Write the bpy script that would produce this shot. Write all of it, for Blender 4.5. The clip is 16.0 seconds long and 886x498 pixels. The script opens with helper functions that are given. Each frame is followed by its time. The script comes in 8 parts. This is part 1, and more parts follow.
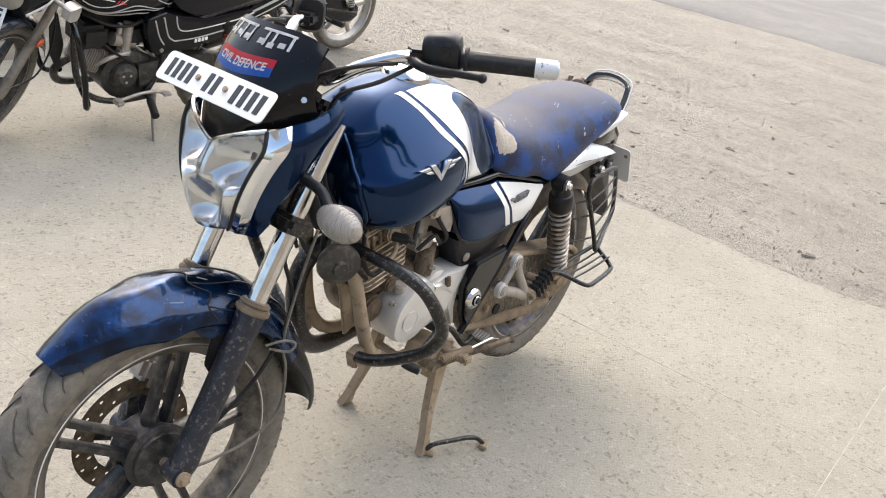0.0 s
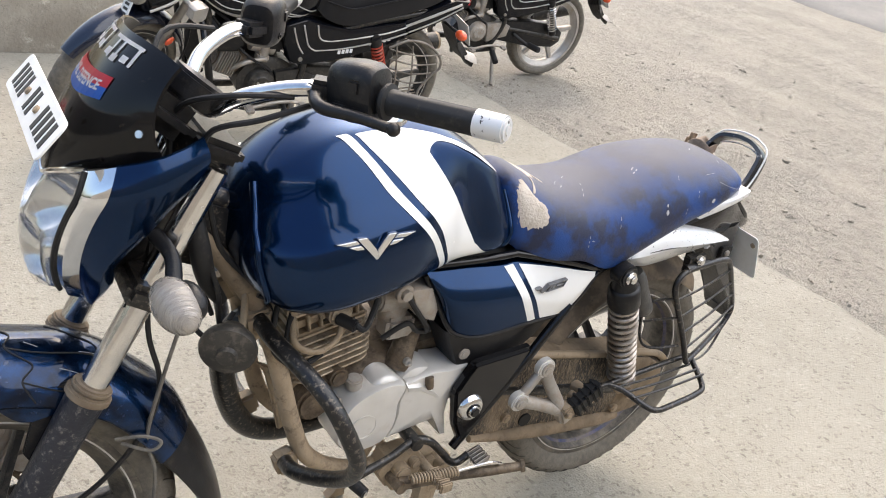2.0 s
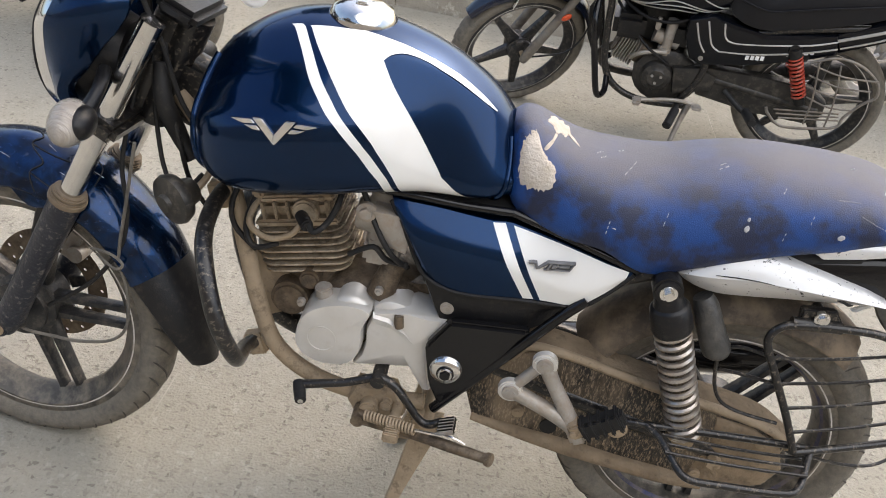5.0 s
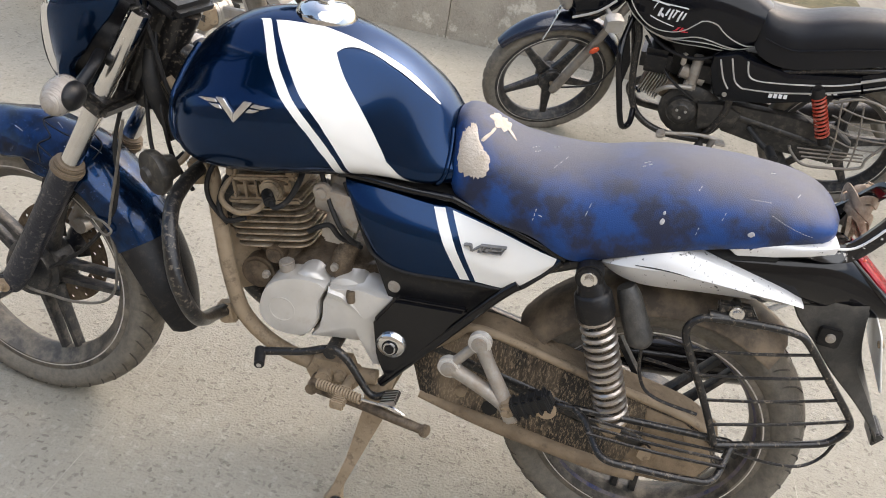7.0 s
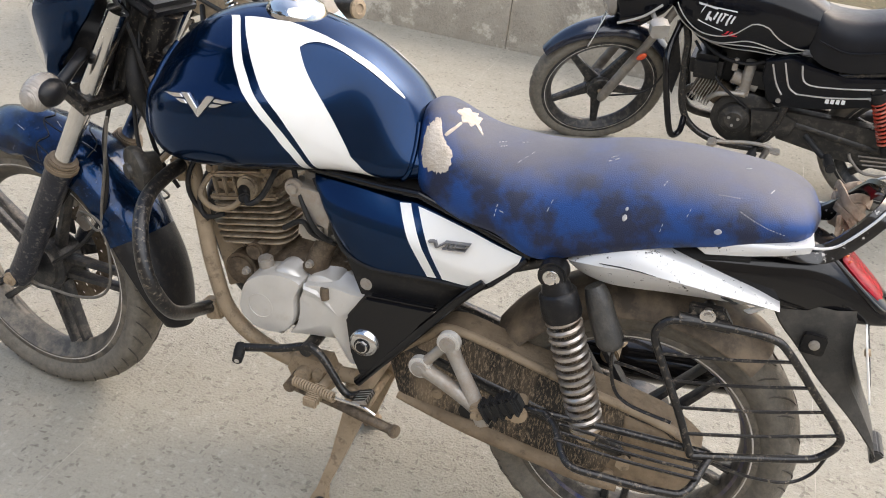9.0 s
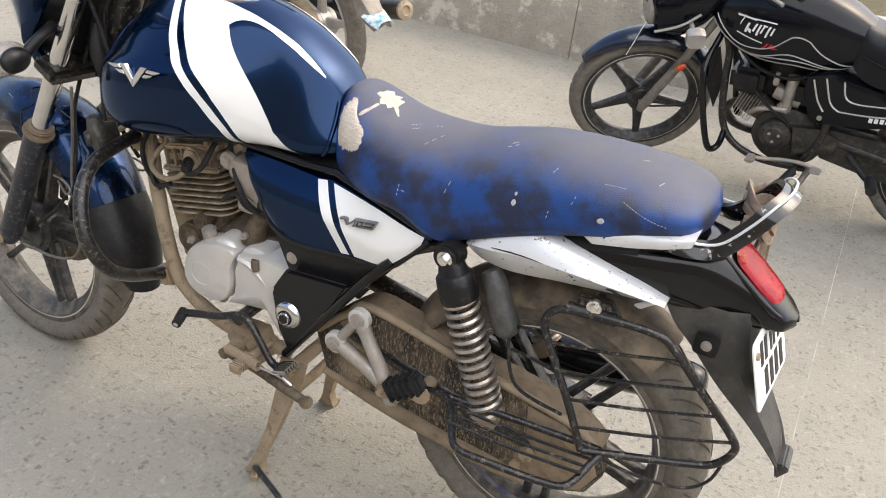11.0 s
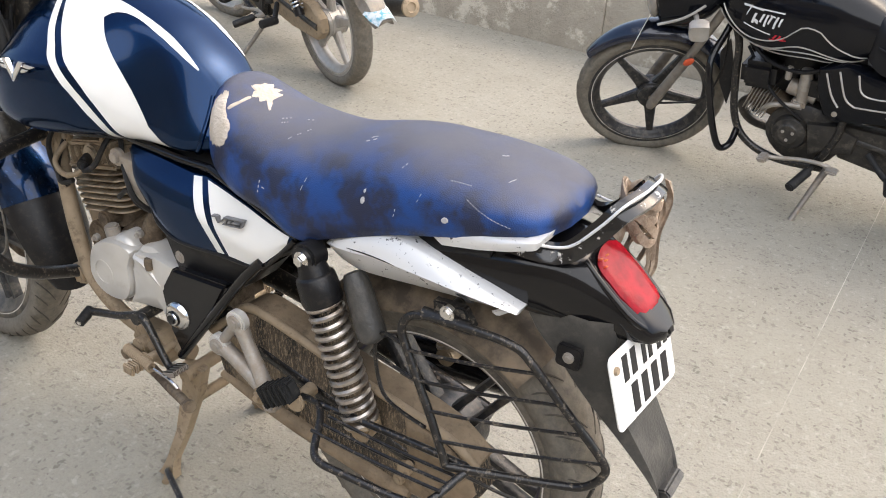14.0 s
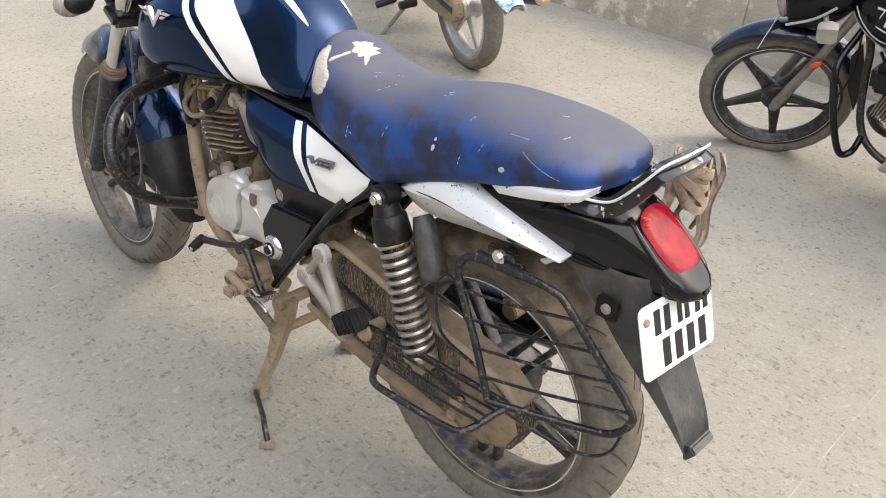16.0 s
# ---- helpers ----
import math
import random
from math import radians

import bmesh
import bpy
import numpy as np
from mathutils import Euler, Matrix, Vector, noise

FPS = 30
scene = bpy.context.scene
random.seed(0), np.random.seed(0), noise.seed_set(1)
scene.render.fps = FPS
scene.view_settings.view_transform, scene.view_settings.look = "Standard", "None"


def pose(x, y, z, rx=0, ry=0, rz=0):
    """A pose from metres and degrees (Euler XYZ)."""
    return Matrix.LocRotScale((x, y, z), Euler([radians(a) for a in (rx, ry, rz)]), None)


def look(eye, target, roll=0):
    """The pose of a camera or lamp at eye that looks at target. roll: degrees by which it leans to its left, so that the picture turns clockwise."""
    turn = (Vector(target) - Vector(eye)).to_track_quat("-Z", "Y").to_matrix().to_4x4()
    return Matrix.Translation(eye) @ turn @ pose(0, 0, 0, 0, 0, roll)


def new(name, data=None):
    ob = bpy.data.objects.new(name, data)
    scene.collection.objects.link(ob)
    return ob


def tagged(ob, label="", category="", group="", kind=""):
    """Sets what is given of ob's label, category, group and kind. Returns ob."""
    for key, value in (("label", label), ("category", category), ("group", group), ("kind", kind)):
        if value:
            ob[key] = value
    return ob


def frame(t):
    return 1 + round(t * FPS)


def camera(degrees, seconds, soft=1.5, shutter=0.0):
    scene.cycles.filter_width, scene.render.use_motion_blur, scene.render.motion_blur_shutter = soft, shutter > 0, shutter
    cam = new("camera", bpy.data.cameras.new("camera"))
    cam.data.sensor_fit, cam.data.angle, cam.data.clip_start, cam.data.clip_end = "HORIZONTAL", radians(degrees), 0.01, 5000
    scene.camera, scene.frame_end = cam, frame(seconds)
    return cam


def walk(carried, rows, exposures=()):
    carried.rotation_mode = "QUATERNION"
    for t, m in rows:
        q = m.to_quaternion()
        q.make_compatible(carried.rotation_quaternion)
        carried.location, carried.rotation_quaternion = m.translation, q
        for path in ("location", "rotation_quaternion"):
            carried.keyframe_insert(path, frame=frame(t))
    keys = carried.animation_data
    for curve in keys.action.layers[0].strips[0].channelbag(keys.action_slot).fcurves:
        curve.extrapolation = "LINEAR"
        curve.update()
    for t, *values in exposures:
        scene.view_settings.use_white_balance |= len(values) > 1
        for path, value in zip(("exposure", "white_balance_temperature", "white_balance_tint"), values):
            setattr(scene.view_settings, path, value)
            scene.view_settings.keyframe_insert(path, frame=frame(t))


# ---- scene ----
cam = camera(52.8, 16.0, soft=1.0)
PATH = [
    (0.0, 2.2003, 1.1240, 1.4213, 65.67, -10.69, 127.62),
    (0.5, 2.0689, 1.1453, 1.4161, 65.50, -11.80, 132.51),
    (1.0, 1.9042, 1.1707, 1.4307, 65.10, -11.67, 135.47),
    (1.5, 1.7097, 1.1386, 1.4195, 64.63, -11.66, 138.53),
    (2.0, 1.4870, 1.1387, 1.4256, 63.65, -11.55, 145.75),
    (2.5, 1.2623, 1.2269, 1.4256, 61.82, -12.72, 155.58),
    (3.0, 1.0160, 1.2647, 1.4295, 61.47, -13.99, 161.22),
    (3.5, 0.7912, 1.2684, 1.4017, 59.44, -13.36, 169.03),
    (4.0, 0.6273, 1.3149, 1.3960, 57.18, -11.95, 178.75),
    (4.5, 0.5551, 1.3307, 1.4039, 57.48, -9.82, -175.62),
    (7.0, 0.2522, 1.4716, 1.4201, 60.23, -9.20, -166.74),
    (7.5, 0.1624, 1.4247, 1.4027, 60.38, -8.68, -164.27),
    (8.0, 0.1118, 1.4135, 1.4130, 60.52, -7.59, -163.83),
    (10.5, -0.1910, 1.3564, 1.3950, 60.57, -6.73, -154.06),
    (11.0, -0.3127, 1.3125, 1.4081, 60.61, -6.55, -152.59),
    (11.5, -0.4289, 1.1948, 1.3890, 60.29, -6.47, -151.20),
    (12.0, -0.4981, 1.1382, 1.3730, 59.44, -6.10, -150.37),
    (12.5, -0.5243, 1.1302, 1.3864, 59.61, -5.57, -150.51),
    (13.0, -0.5574, 1.1030, 1.4036, 60.22, -4.96, -150.31),
    (13.5, -0.5753, 1.0751, 1.4001, 60.35, -4.55, -148.86),
    (14.0, -0.5902, 1.0664, 1.3976, 60.25, -4.24, -147.25),
    (14.5, -0.5947, 1.0709, 1.3952, 59.86, -4.49, -145.70),
    (15.0, -0.6255, 1.0951, 1.4008, 59.86, -4.75, -143.82),
    (15.5, -0.6857, 1.0861, 1.4003, 59.89, -4.35, -140.72),
    (16.0, -0.7733, 1.1059, 1.3957, 59.35, -4.66, -136.81),
]
walk(cam, [(t, pose(*p)) for t, *p in PATH], exposures=[(0.0, 1.22), (1.0, 1.22), (2.0, 1.20), (3.0, 1.08), (4.0, 0.96), (4.7, 0.95), (7.0, 1.04), (10.5, 1.06), (16.0, 1.12)])

# ---- sky, sun ----
world = bpy.data.worlds.new("sky")
scene.world = world
world.use_nodes = True
wn, wl = world.node_tree.nodes, world.node_tree.links
sky = wn.new("ShaderNodeTexSky")
sky.sky_type = "NISHITA"
sky.sun_disc = False
sky.sun_elevation = radians(52)
sky.sun_rotation = radians(215)
sky.air_density, sky.dust_density, sky.ozone_density = 1.2, 5.0, 1.0
wn["Background"].inputs["Strength"].default_value = 0.15
wl.new(sky.outputs["Color"], wn["Background"].inputs["Color"])
sun = new("sun", bpy.data.lights.new("sun", "SUN"))
sun.data.energy = 1.4
sun.data.angle = radians(75)
sun.data.color = (1.0, 0.94, 0.86)
sun.matrix_world = look((-2.0, 2.6, 5.0), (0.4, -0.4, 0.0))

# ---- materials ----
def mat(name, base, rough=0.5, metal=0.0, base2=None, scale=9.0, lo=0.35, hi=0.65, dust=None, dust_scale=14.0, dust_lo=0.5, dust_hi=0.7,
        dust_amount=0.7, bump=0.0, bump_scale=120.0, coat=0.0, spec=0.5, stretch=(1, 1, 1), rough2=None):
    """A procedural surface: two colours mixed by coarse noise, dirt by a second one, fine relief by a third."""
    m = bpy.data.materials.new(name)
    m.use_nodes = True
    n, l = m.node_tree.nodes, m.node_tree.links
    b = n["Principled BSDF"]
    b.inputs["Roughness"].default_value = rough
    b.inputs["Metallic"].default_value = metal
    b.inputs["Specular IOR Level"].default_value = spec
    b.inputs["Coat Weight"].default_value = coat
    b.inputs["Coat Roughness"].default_value = 0.06
    tc = n.new("ShaderNodeTexCoord")
    mp = n.new("ShaderNodeMapping")
    mp.inputs["Scale"].default_value = stretch
    l.new(tc.outputs["Object"], mp.inputs["Vector"])

    def noise_mask(sc, a, z, detail=6.0, rg=0.6):
        t = n.new("ShaderNodeTexNoise")
        t.inputs["Scale"].default_value, t.inputs["Detail"].default_value, t.inputs["Roughness"].default_value = sc, detail, rg
        l.new(mp.outputs["Vector"], t.inputs["Vector"])
        r = n.new("ShaderNodeMapRange")
        r.inputs["From Min"].default_value, r.inputs["From Max"].default_value = a, z
        l.new(t.outputs["Fac"], r.inputs["Value"])
        return r.outputs["Result"]

    def blend(f, a, z):
        x = n.new("ShaderNodeMix")
        x.data_type = "RGBA"
        l.new(f, x.inputs["Factor"])
        for v, k in ((a, "A"), (z, "B")):
            s = [i for i in x.inputs if i.name == k and i.type == "RGBA"][0]
            if isinstance(v, tuple):
                s.default_value = (*v, 1)
            else:
                l.new(v, s)
        return [o for o in x.outputs if o.type == "RGBA"][0]

    def scaled(f, k):
        x = n.new("ShaderNodeMath")
        x.operation = "MULTIPLY"
        l.new(f, x.inputs[0])
        x.inputs[1].default_value = k
        return x.outputs[0]

    col = blend(noise_mask(scale, lo, hi), base, base2 or tuple(c * 0.8 for c in base))
    if dust:
        f = scaled(noise_mask(dust_scale, dust_lo, dust_hi, 10.0, 0.7), dust_amount)
        col = blend(f, col, dust)
        r = n.new("ShaderNodeMapRange")
        r.inputs["To Min"].default_value, r.inputs["To Max"].default_value = rough, rough2 or max(rough, 0.85)
        l.new(f, r.inputs["Value"])
        l.new(r.outputs["Result"], b.inputs["Roughness"])
        if metal:
            r = n.new("ShaderNodeMapRange")
            r.inputs["To Min"].default_value, r.inputs["To Max"].default_value = metal, 0.0
            l.new(f, r.inputs["Value"])
            l.new(r.outputs["Result"], b.inputs["Metallic"])
    l.new(col, b.inputs["Base Color"])
    if bump:
        t = n.new("ShaderNodeTexNoise")
        t.inputs["Scale"].default_value, t.inputs["Detail"].default_value = bump_scale, 4.0
        l.new(mp.outputs["Vector"], t.inputs["Vector"])
        u = n.new("ShaderNodeBump")
        u.inputs["Strength"].default_value = bump
        u.inputs["Distance"].default_value = 0.004
        l.new(t.outputs["Fac"], u.inputs["Height"])
        l.new(u.outputs["Normal"], b.inputs["Normal"])
    return m


DUST = (0.36, 0.29, 0.21)
M_BLUE = mat("blue_lacquer", (0.0030, 0.0235, 0.077), 0.20, 0.85, (0.0022, 0.0165, 0.054), 3.0, dust=DUST, dust_scale=30, dust_lo=0.60, dust_hi=0.95, dust_amount=0.06, coat=0.35, spec=0.25)
M_BLUE.node_tree.nodes["Principled BSDF"].inputs["Specular Tint"].default_value = (0.7, 0.8, 1.0, 1)
M_CRACKED = mat("crazed_blue_lacquer", (0.0035, 0.028, 0.095), 0.25, 0.8, (0.0012, 0.008, 0.027), 26.0, 0.40, 0.58, dust=(0.34, 0.33, 0.32), dust_scale=85, dust_lo=0.60, dust_hi=0.78, dust_amount=0.25, coat=0.5, spec=0.3, bump=0.55, bump_scale=34)
M_NAVY = mat("navy_lacquer", (0.006, 0.009, 0.022), 0.22, 0.2, (0.008, 0.013, 0.03), 5.0, dust=DUST, dust_scale=25, dust_lo=0.55, dust_hi=0.95, dust_amount=0.2, coat=0.6)
M_WHITE = mat("white_paint", (0.80, 0.80, 0.78), 0.25, 0, (0.76, 0.75, 0.72), 6.0, dust=(0.30, 0.25, 0.2), dust_scale=60, dust_lo=0.64, dust_hi=0.8, dust_amount=0.45, coat=0.5)
M_CHIP = mat("chipped_silver_paint", (0.72, 0.72, 0.71), 0.28, 0.15, (0.66, 0.66, 0.66), 8.0, dust=(0.02, 0.02, 0.025), dust_scale=85, dust_lo=0.60, dust_hi=0.625, dust_amount=0.95, coat=0.3)
M_BLACK = mat("dusty_black_plastic", (0.007, 0.007, 0.008), 0.34, 0, (0.013, 0.013, 0.014), 8.0, dust=DUST, dust_scale=70, dust_lo=0.52, dust_hi=0.85, dust_amount=0.12, bump=0.15, bump_scale=400, spec=0.32)
M_GLOSS = mat("gloss_black_paint", (0.004, 0.004, 0.005), 0.13, 0, (0.006, 0.006, 0.007), 8.0, dust=(0.40, 0.36, 0.31), dust_scale=130, dust_lo=0.66, dust_hi=0.78, dust_amount=0.25, coat=0.2, spec=0.3, bump=0.05, bump_scale=30)
M_FRAME = mat("worn_black_steel", (0.006, 0.006, 0.007), 0.28, 0, (0.016, 0.015, 0.014), 12.0, dust=(0.34, 0.28, 0.21), dust_scale=120, dust_lo=0.54, dust_hi=0.66, dust_amount=0.5, bump=0.2, bump_scale=150)
M_MUD = mat("mud_caked_black_steel", (0.012, 0.010, 0.008), 0.45, 0, (0.20, 0.150, 0.098), 9.0, 0.46, 0.62, dust=(0.40, 0.31, 0.21), dust_scale=330, dust_lo=0.50, dust_hi=0.62, dust_amount=0.7, bump=0.7, bump_scale=260, stretch=(1, 1, 0.30))
M_FLAP = mat("dusty_grey_black_plastic", (0.030, 0.030, 0.029), 0.42, 0, (0.055, 0.053, 0.049), 9.0, dust=(0.24, 0.22, 0.19), dust_scale=26, dust_lo=0.45, dust_hi=0.80, dust_amount=0.35, bump=0.25, bump_scale=220)
M_FORK = mat("scuffed_navy_black_paint", (0.010, 0.012, 0.020), 0.35, 0, (0.02, 0.022, 0.03), 12.0, dust=(0.40, 0.36, 0.30), dust_scale=95, dust_lo=0.54, dust_hi=0.70, dust_amount=0.45, bump=0.3, bump_scale=160)
M_MUDTAN = mat("dried_tan_mud", (0.27, 0.205, 0.135), 0.9, 0, (0.17, 0.125, 0.08), 18.0, dust=(0.05, 0.04, 0.03), dust_scale=50, dust_lo=0.55, dust_hi=0.72, dust_amount=0.6, bump=0.6, bump_scale=120)
M_STEEL = mat("dusty_brown_steel", (0.28, 0.215, 0.14), 0.7, 0.15, (0.36, 0.28, 0.19), 20.0, dust=(0.07, 0.05, 0.035), dust_scale=45, dust_lo=0.54, dust_hi=0.7, dust_amount=0.7, bump=0.3, bump_scale=160)
M_SILVER = mat("satin_cast_aluminium", (0.64, 0.62, 0.585), 0.32, 0.3, (0.57, 0.55, 0.51), 10.0, dust=(0.36, 0.29, 0.21), dust_scale=16, dust_lo=0.54, dust_hi=0.82, dust_amount=0.5, bump=0.06, bump_scale=500)
M_SPRING = mat("satin_spring_steel", (0.52, 0.49, 0.45), 0.36, 0.9, (0.34, 0.29, 0.24), 25.0, dust=(0.20, 0.14, 0.09), dust_scale=40, dust_lo=0.48, dust_hi=0.70, dust_amount=0.75)
M_GREY = mat("dull_cast_aluminium", (0.45, 0.43, 0.40), 0.45, 0.6, (0.36, 0.33, 0.29), 16.0, dust=(0.30, 0.23, 0.16), dust_scale=26, dust_lo=0.42, dust_hi=0.66, dust_amount=0.7, bump=0.15, bump_scale=300)
M_ENGINE = mat("grimy_engine_alloy", (0.21, 0.165, 0.115), 0.5, 0.4, (0.11, 0.078, 0.050), 22.0, dust=(0.040, 0.028, 0.018), dust_scale=30, dust_lo=0.45, dust_hi=0.62, dust_amount=0.85, bump=0.35, bump_scale=180)
M_CHROME = mat("worn_chrome", (0.74, 0.73, 0.71), 0.13, 1.0, (0.62, 0.61, 0.6), 30.0, dust=(0.28, 0.22, 0.16), dust_scale=60, dust_lo=0.60, dust_hi=0.76, dust_amount=0.6)
M_CHROMEC = mat("bright_chrome", (0.80, 0.81, 0.83), 0.08, 1.0, (0.74, 0.75, 0.77), 5.0)
M_TYRE = mat("dusty_tyre_rubber", (0.045, 0.042, 0.038), 0.75, 0, (0.070, 0.066, 0.058), 40.0, dust=(0.29, 0.258, 0.205), dust_scale=55, dust_lo=0.12, dust_hi=0.80, dust_amount=0.70, bump=0.35, bump_scale=260)
# worn tread, toned slightly darker than the sidewalls for shade under the mudguard
M_TREAD = mat("worn_shaded_tread_rubber", (0.045, 0.042, 0.038), 0.7, 0, (0.065, 0.06, 0.052), 40.0, dust=(0.28, 0.245, 0.19), dust_scale=60, dust_lo=0.15, dust_hi=0.80, dust_amount=0.70, bump=0.3, bump_scale=260)
M_SMOKE = mat("smoked_black_acrylic", (0.0035, 0.0035, 0.004), 0.14, 0, (0.006, 0.006, 0.007), 8.0, dust=DUST, dust_scale=70, dust_lo=0.6, dust_hi=0.9, dust_amount=0.12, spec=0.3)
M_RUBBER = mat("black_rubber", (0.011, 0.011, 0.012), 0.55, 0, (0.02, 0.02, 0.02), 20.0, dust=DUST, dust_scale=50, dust_lo=0.55, dust_hi=0.9, dust_amount=0.22, spec=0.3)
M_RIM = mat("dirty_black_alloy", (0.016, 0.017, 0.019), 0.36, 0.2, (0.030, 0.030, 0.031), 14.0, dust=(0.25, 0.215, 0.17), dust_scale=45, dust_lo=0.48, dust_hi=0.80, dust_amount=0.55, bump=0.2, bump_scale=200)
M_RED = mat("red_lens", (0.33, 0.004, 0.014), 0.24, 0, (0.21, 0.003, 0.009), 45.0, 0.35, 0.65, spec=0.22, bump=0.35, bump_scale=90)
M_SPRINGRED = mat("red_spring", (0.5, 0.06, 0.03), 0.4, 0, dust=DUST, dust_scale=40)
M_ORANGE = mat("orange_reflector", (0.75, 0.10, 0.02), 0.25, 0, (0.6, 0.07, 0.02), 60.0, coat=0.6)
M_CLEAR = mat("frosted_lamp_lens", (0.58, 0.53, 0.47), 0.2, 0.0, (0.46, 0.41, 0.35), 20.0, coat=0.5, bump=0.8, bump_scale=60, stretch=(1, 6, 1))
M_CLEAR.node_tree.nodes["Principled BSDF"].inputs["Transmission Weight"].default_value = 0.45
M_PLATE = mat("white_number_plate", (0.82, 0.82, 0.80), 0.4, 0, (0.74, 0.73, 0.7), 25.0)
M_INK = mat("black_ink", (0.012, 0.012, 0.014), 0.45)
M_STICKRED = mat("red_sticker", (0.62, 0.02, 0.04), 0.35)
M_STICKBLUE = mat("blue_sticker", (0.02, 0.13, 0.55), 0.35)
M_STICKWHITE = mat("white_sticker", (0.82, 0.82, 0.82), 0.4)
M_CLOTH = mat("brown_cloth_strap", (0.40, 0.31, 0.23), 0.9, 0, (0.20, 0.145, 0.10), 45.0, dust=(0.5, 0.42, 0.33), dust_scale=60, bump=0.6, bump_scale=350)
M_FOAM = mat("torn_seat_foam", (0.45, 0.39, 0.315), 0.95, 0, (0.56, 0.50, 0.43), 40.0, bump=0.6, bump_scale=200)
M_CABLE = mat("dusty_grey_cable", (0.09, 0.083, 0.072), 0.6, 0, (0.17, 0.155, 0.13), 40.0)
M_SEAL = mat("dusty_brown_rubber", (0.15, 0.11, 0.072), 0.8, 0, (0.22, 0.17, 0.115), 40.0, bump=0.3, bump_scale=200)
M_BADGE = mat("grey_badge_print", (0.10, 0.10, 0.105), 0.4, 0, (0.2, 0.2, 0.2), 40.0)
M_SCUFF = mat("scuffed_pale_vinyl", (0.50, 0.49, 0.48), 0.8, 0, (0.32, 0.32, 0.35), 60.0)
M_GROOVE = mat("dark_groove_shade", (0.040, 0.036, 0.030), 0.8, 0, (0.085, 0.075, 0.060), 30.0)
M_DARK = mat("black_void_plastic", (0.008, 0.008, 0.008), 0.7)
M_BLUETAPE = mat("blue_rim_tape", (0.012, 0.022, 0.12), 0.4, 0, (0.05, 0.05, 0.07), 30.0, dust=(0.27, 0.22, 0.165), dust_scale=25, dust_lo=0.4, dust_hi=0.7, dust_amount=0.8)
M_FIN = mat("dusty_alloy_fins", (0.48, 0.40, 0.30), 0.5, 0.5, (0.30, 0.235, 0.16), 22.0, dust=(0.06, 0.042, 0.028), dust_scale=26, dust_lo=0.50, dust_hi=0.64, dust_amount=0.85, bump=0.3, bump_scale=180)
M_RIMDUST = mat("rim_pale_with_dust", (0.05, 0.047, 0.042), 0.45, 0.3, (0.10, 0.092, 0.08), 14.0, dust=(0.36, 0.31, 0.24), dust_scale=30, dust_lo=0.42, dust_hi=0.72, dust_amount=0.6, bump=0.2, bump_scale=200)
M_REFLECT = mat("hazy_lamp_reflector", (0.74, 0.75, 0.76), 0.16, 1.0, (0.60, 0.61, 0.62), 12.0)
M_PIN = mat("silver_pinstripe", (0.66, 0.65, 0.62), 0.4, 0.1, (0.42, 0.39, 0.34), 30.0)


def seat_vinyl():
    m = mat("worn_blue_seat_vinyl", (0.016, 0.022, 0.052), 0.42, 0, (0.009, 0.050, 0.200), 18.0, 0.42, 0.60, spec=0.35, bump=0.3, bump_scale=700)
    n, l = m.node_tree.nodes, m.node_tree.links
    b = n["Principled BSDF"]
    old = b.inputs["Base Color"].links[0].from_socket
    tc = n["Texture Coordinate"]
    # upward-facing vinyl blends to a paler, rougher grey, its edge broken by noise
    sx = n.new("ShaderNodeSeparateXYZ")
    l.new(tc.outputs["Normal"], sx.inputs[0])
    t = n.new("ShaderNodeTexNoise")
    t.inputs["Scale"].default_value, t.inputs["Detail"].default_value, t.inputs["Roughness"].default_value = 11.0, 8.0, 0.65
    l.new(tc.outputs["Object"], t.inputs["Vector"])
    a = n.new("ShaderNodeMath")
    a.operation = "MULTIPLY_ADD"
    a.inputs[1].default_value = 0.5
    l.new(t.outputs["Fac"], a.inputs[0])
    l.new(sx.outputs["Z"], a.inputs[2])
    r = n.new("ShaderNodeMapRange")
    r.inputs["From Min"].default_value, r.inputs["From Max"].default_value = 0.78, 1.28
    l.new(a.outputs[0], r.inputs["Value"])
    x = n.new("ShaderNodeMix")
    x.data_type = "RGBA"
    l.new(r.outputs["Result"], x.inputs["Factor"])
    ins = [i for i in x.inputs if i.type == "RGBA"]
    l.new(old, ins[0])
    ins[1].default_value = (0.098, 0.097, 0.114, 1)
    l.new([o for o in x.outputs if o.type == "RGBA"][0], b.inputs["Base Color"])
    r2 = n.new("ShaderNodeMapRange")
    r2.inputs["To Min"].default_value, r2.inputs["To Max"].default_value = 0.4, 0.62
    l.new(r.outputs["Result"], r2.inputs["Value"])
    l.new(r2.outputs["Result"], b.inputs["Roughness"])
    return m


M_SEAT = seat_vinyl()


def glass_clear():
    m = bpy.data.materials.new("clear_lens_glass")
    m.use_nodes = True
    b = m.node_tree.nodes["Principled BSDF"]
    b.inputs["Base Color"].default_value = (0.86, 0.86, 0.84, 1)
    b.inputs["Roughness"].default_value = 0.05
    b.inputs["Transmission Weight"].default_value = 0.92
    b.inputs["IOR"].default_value = 1.22
    return m


M_GLASS = glass_clear()


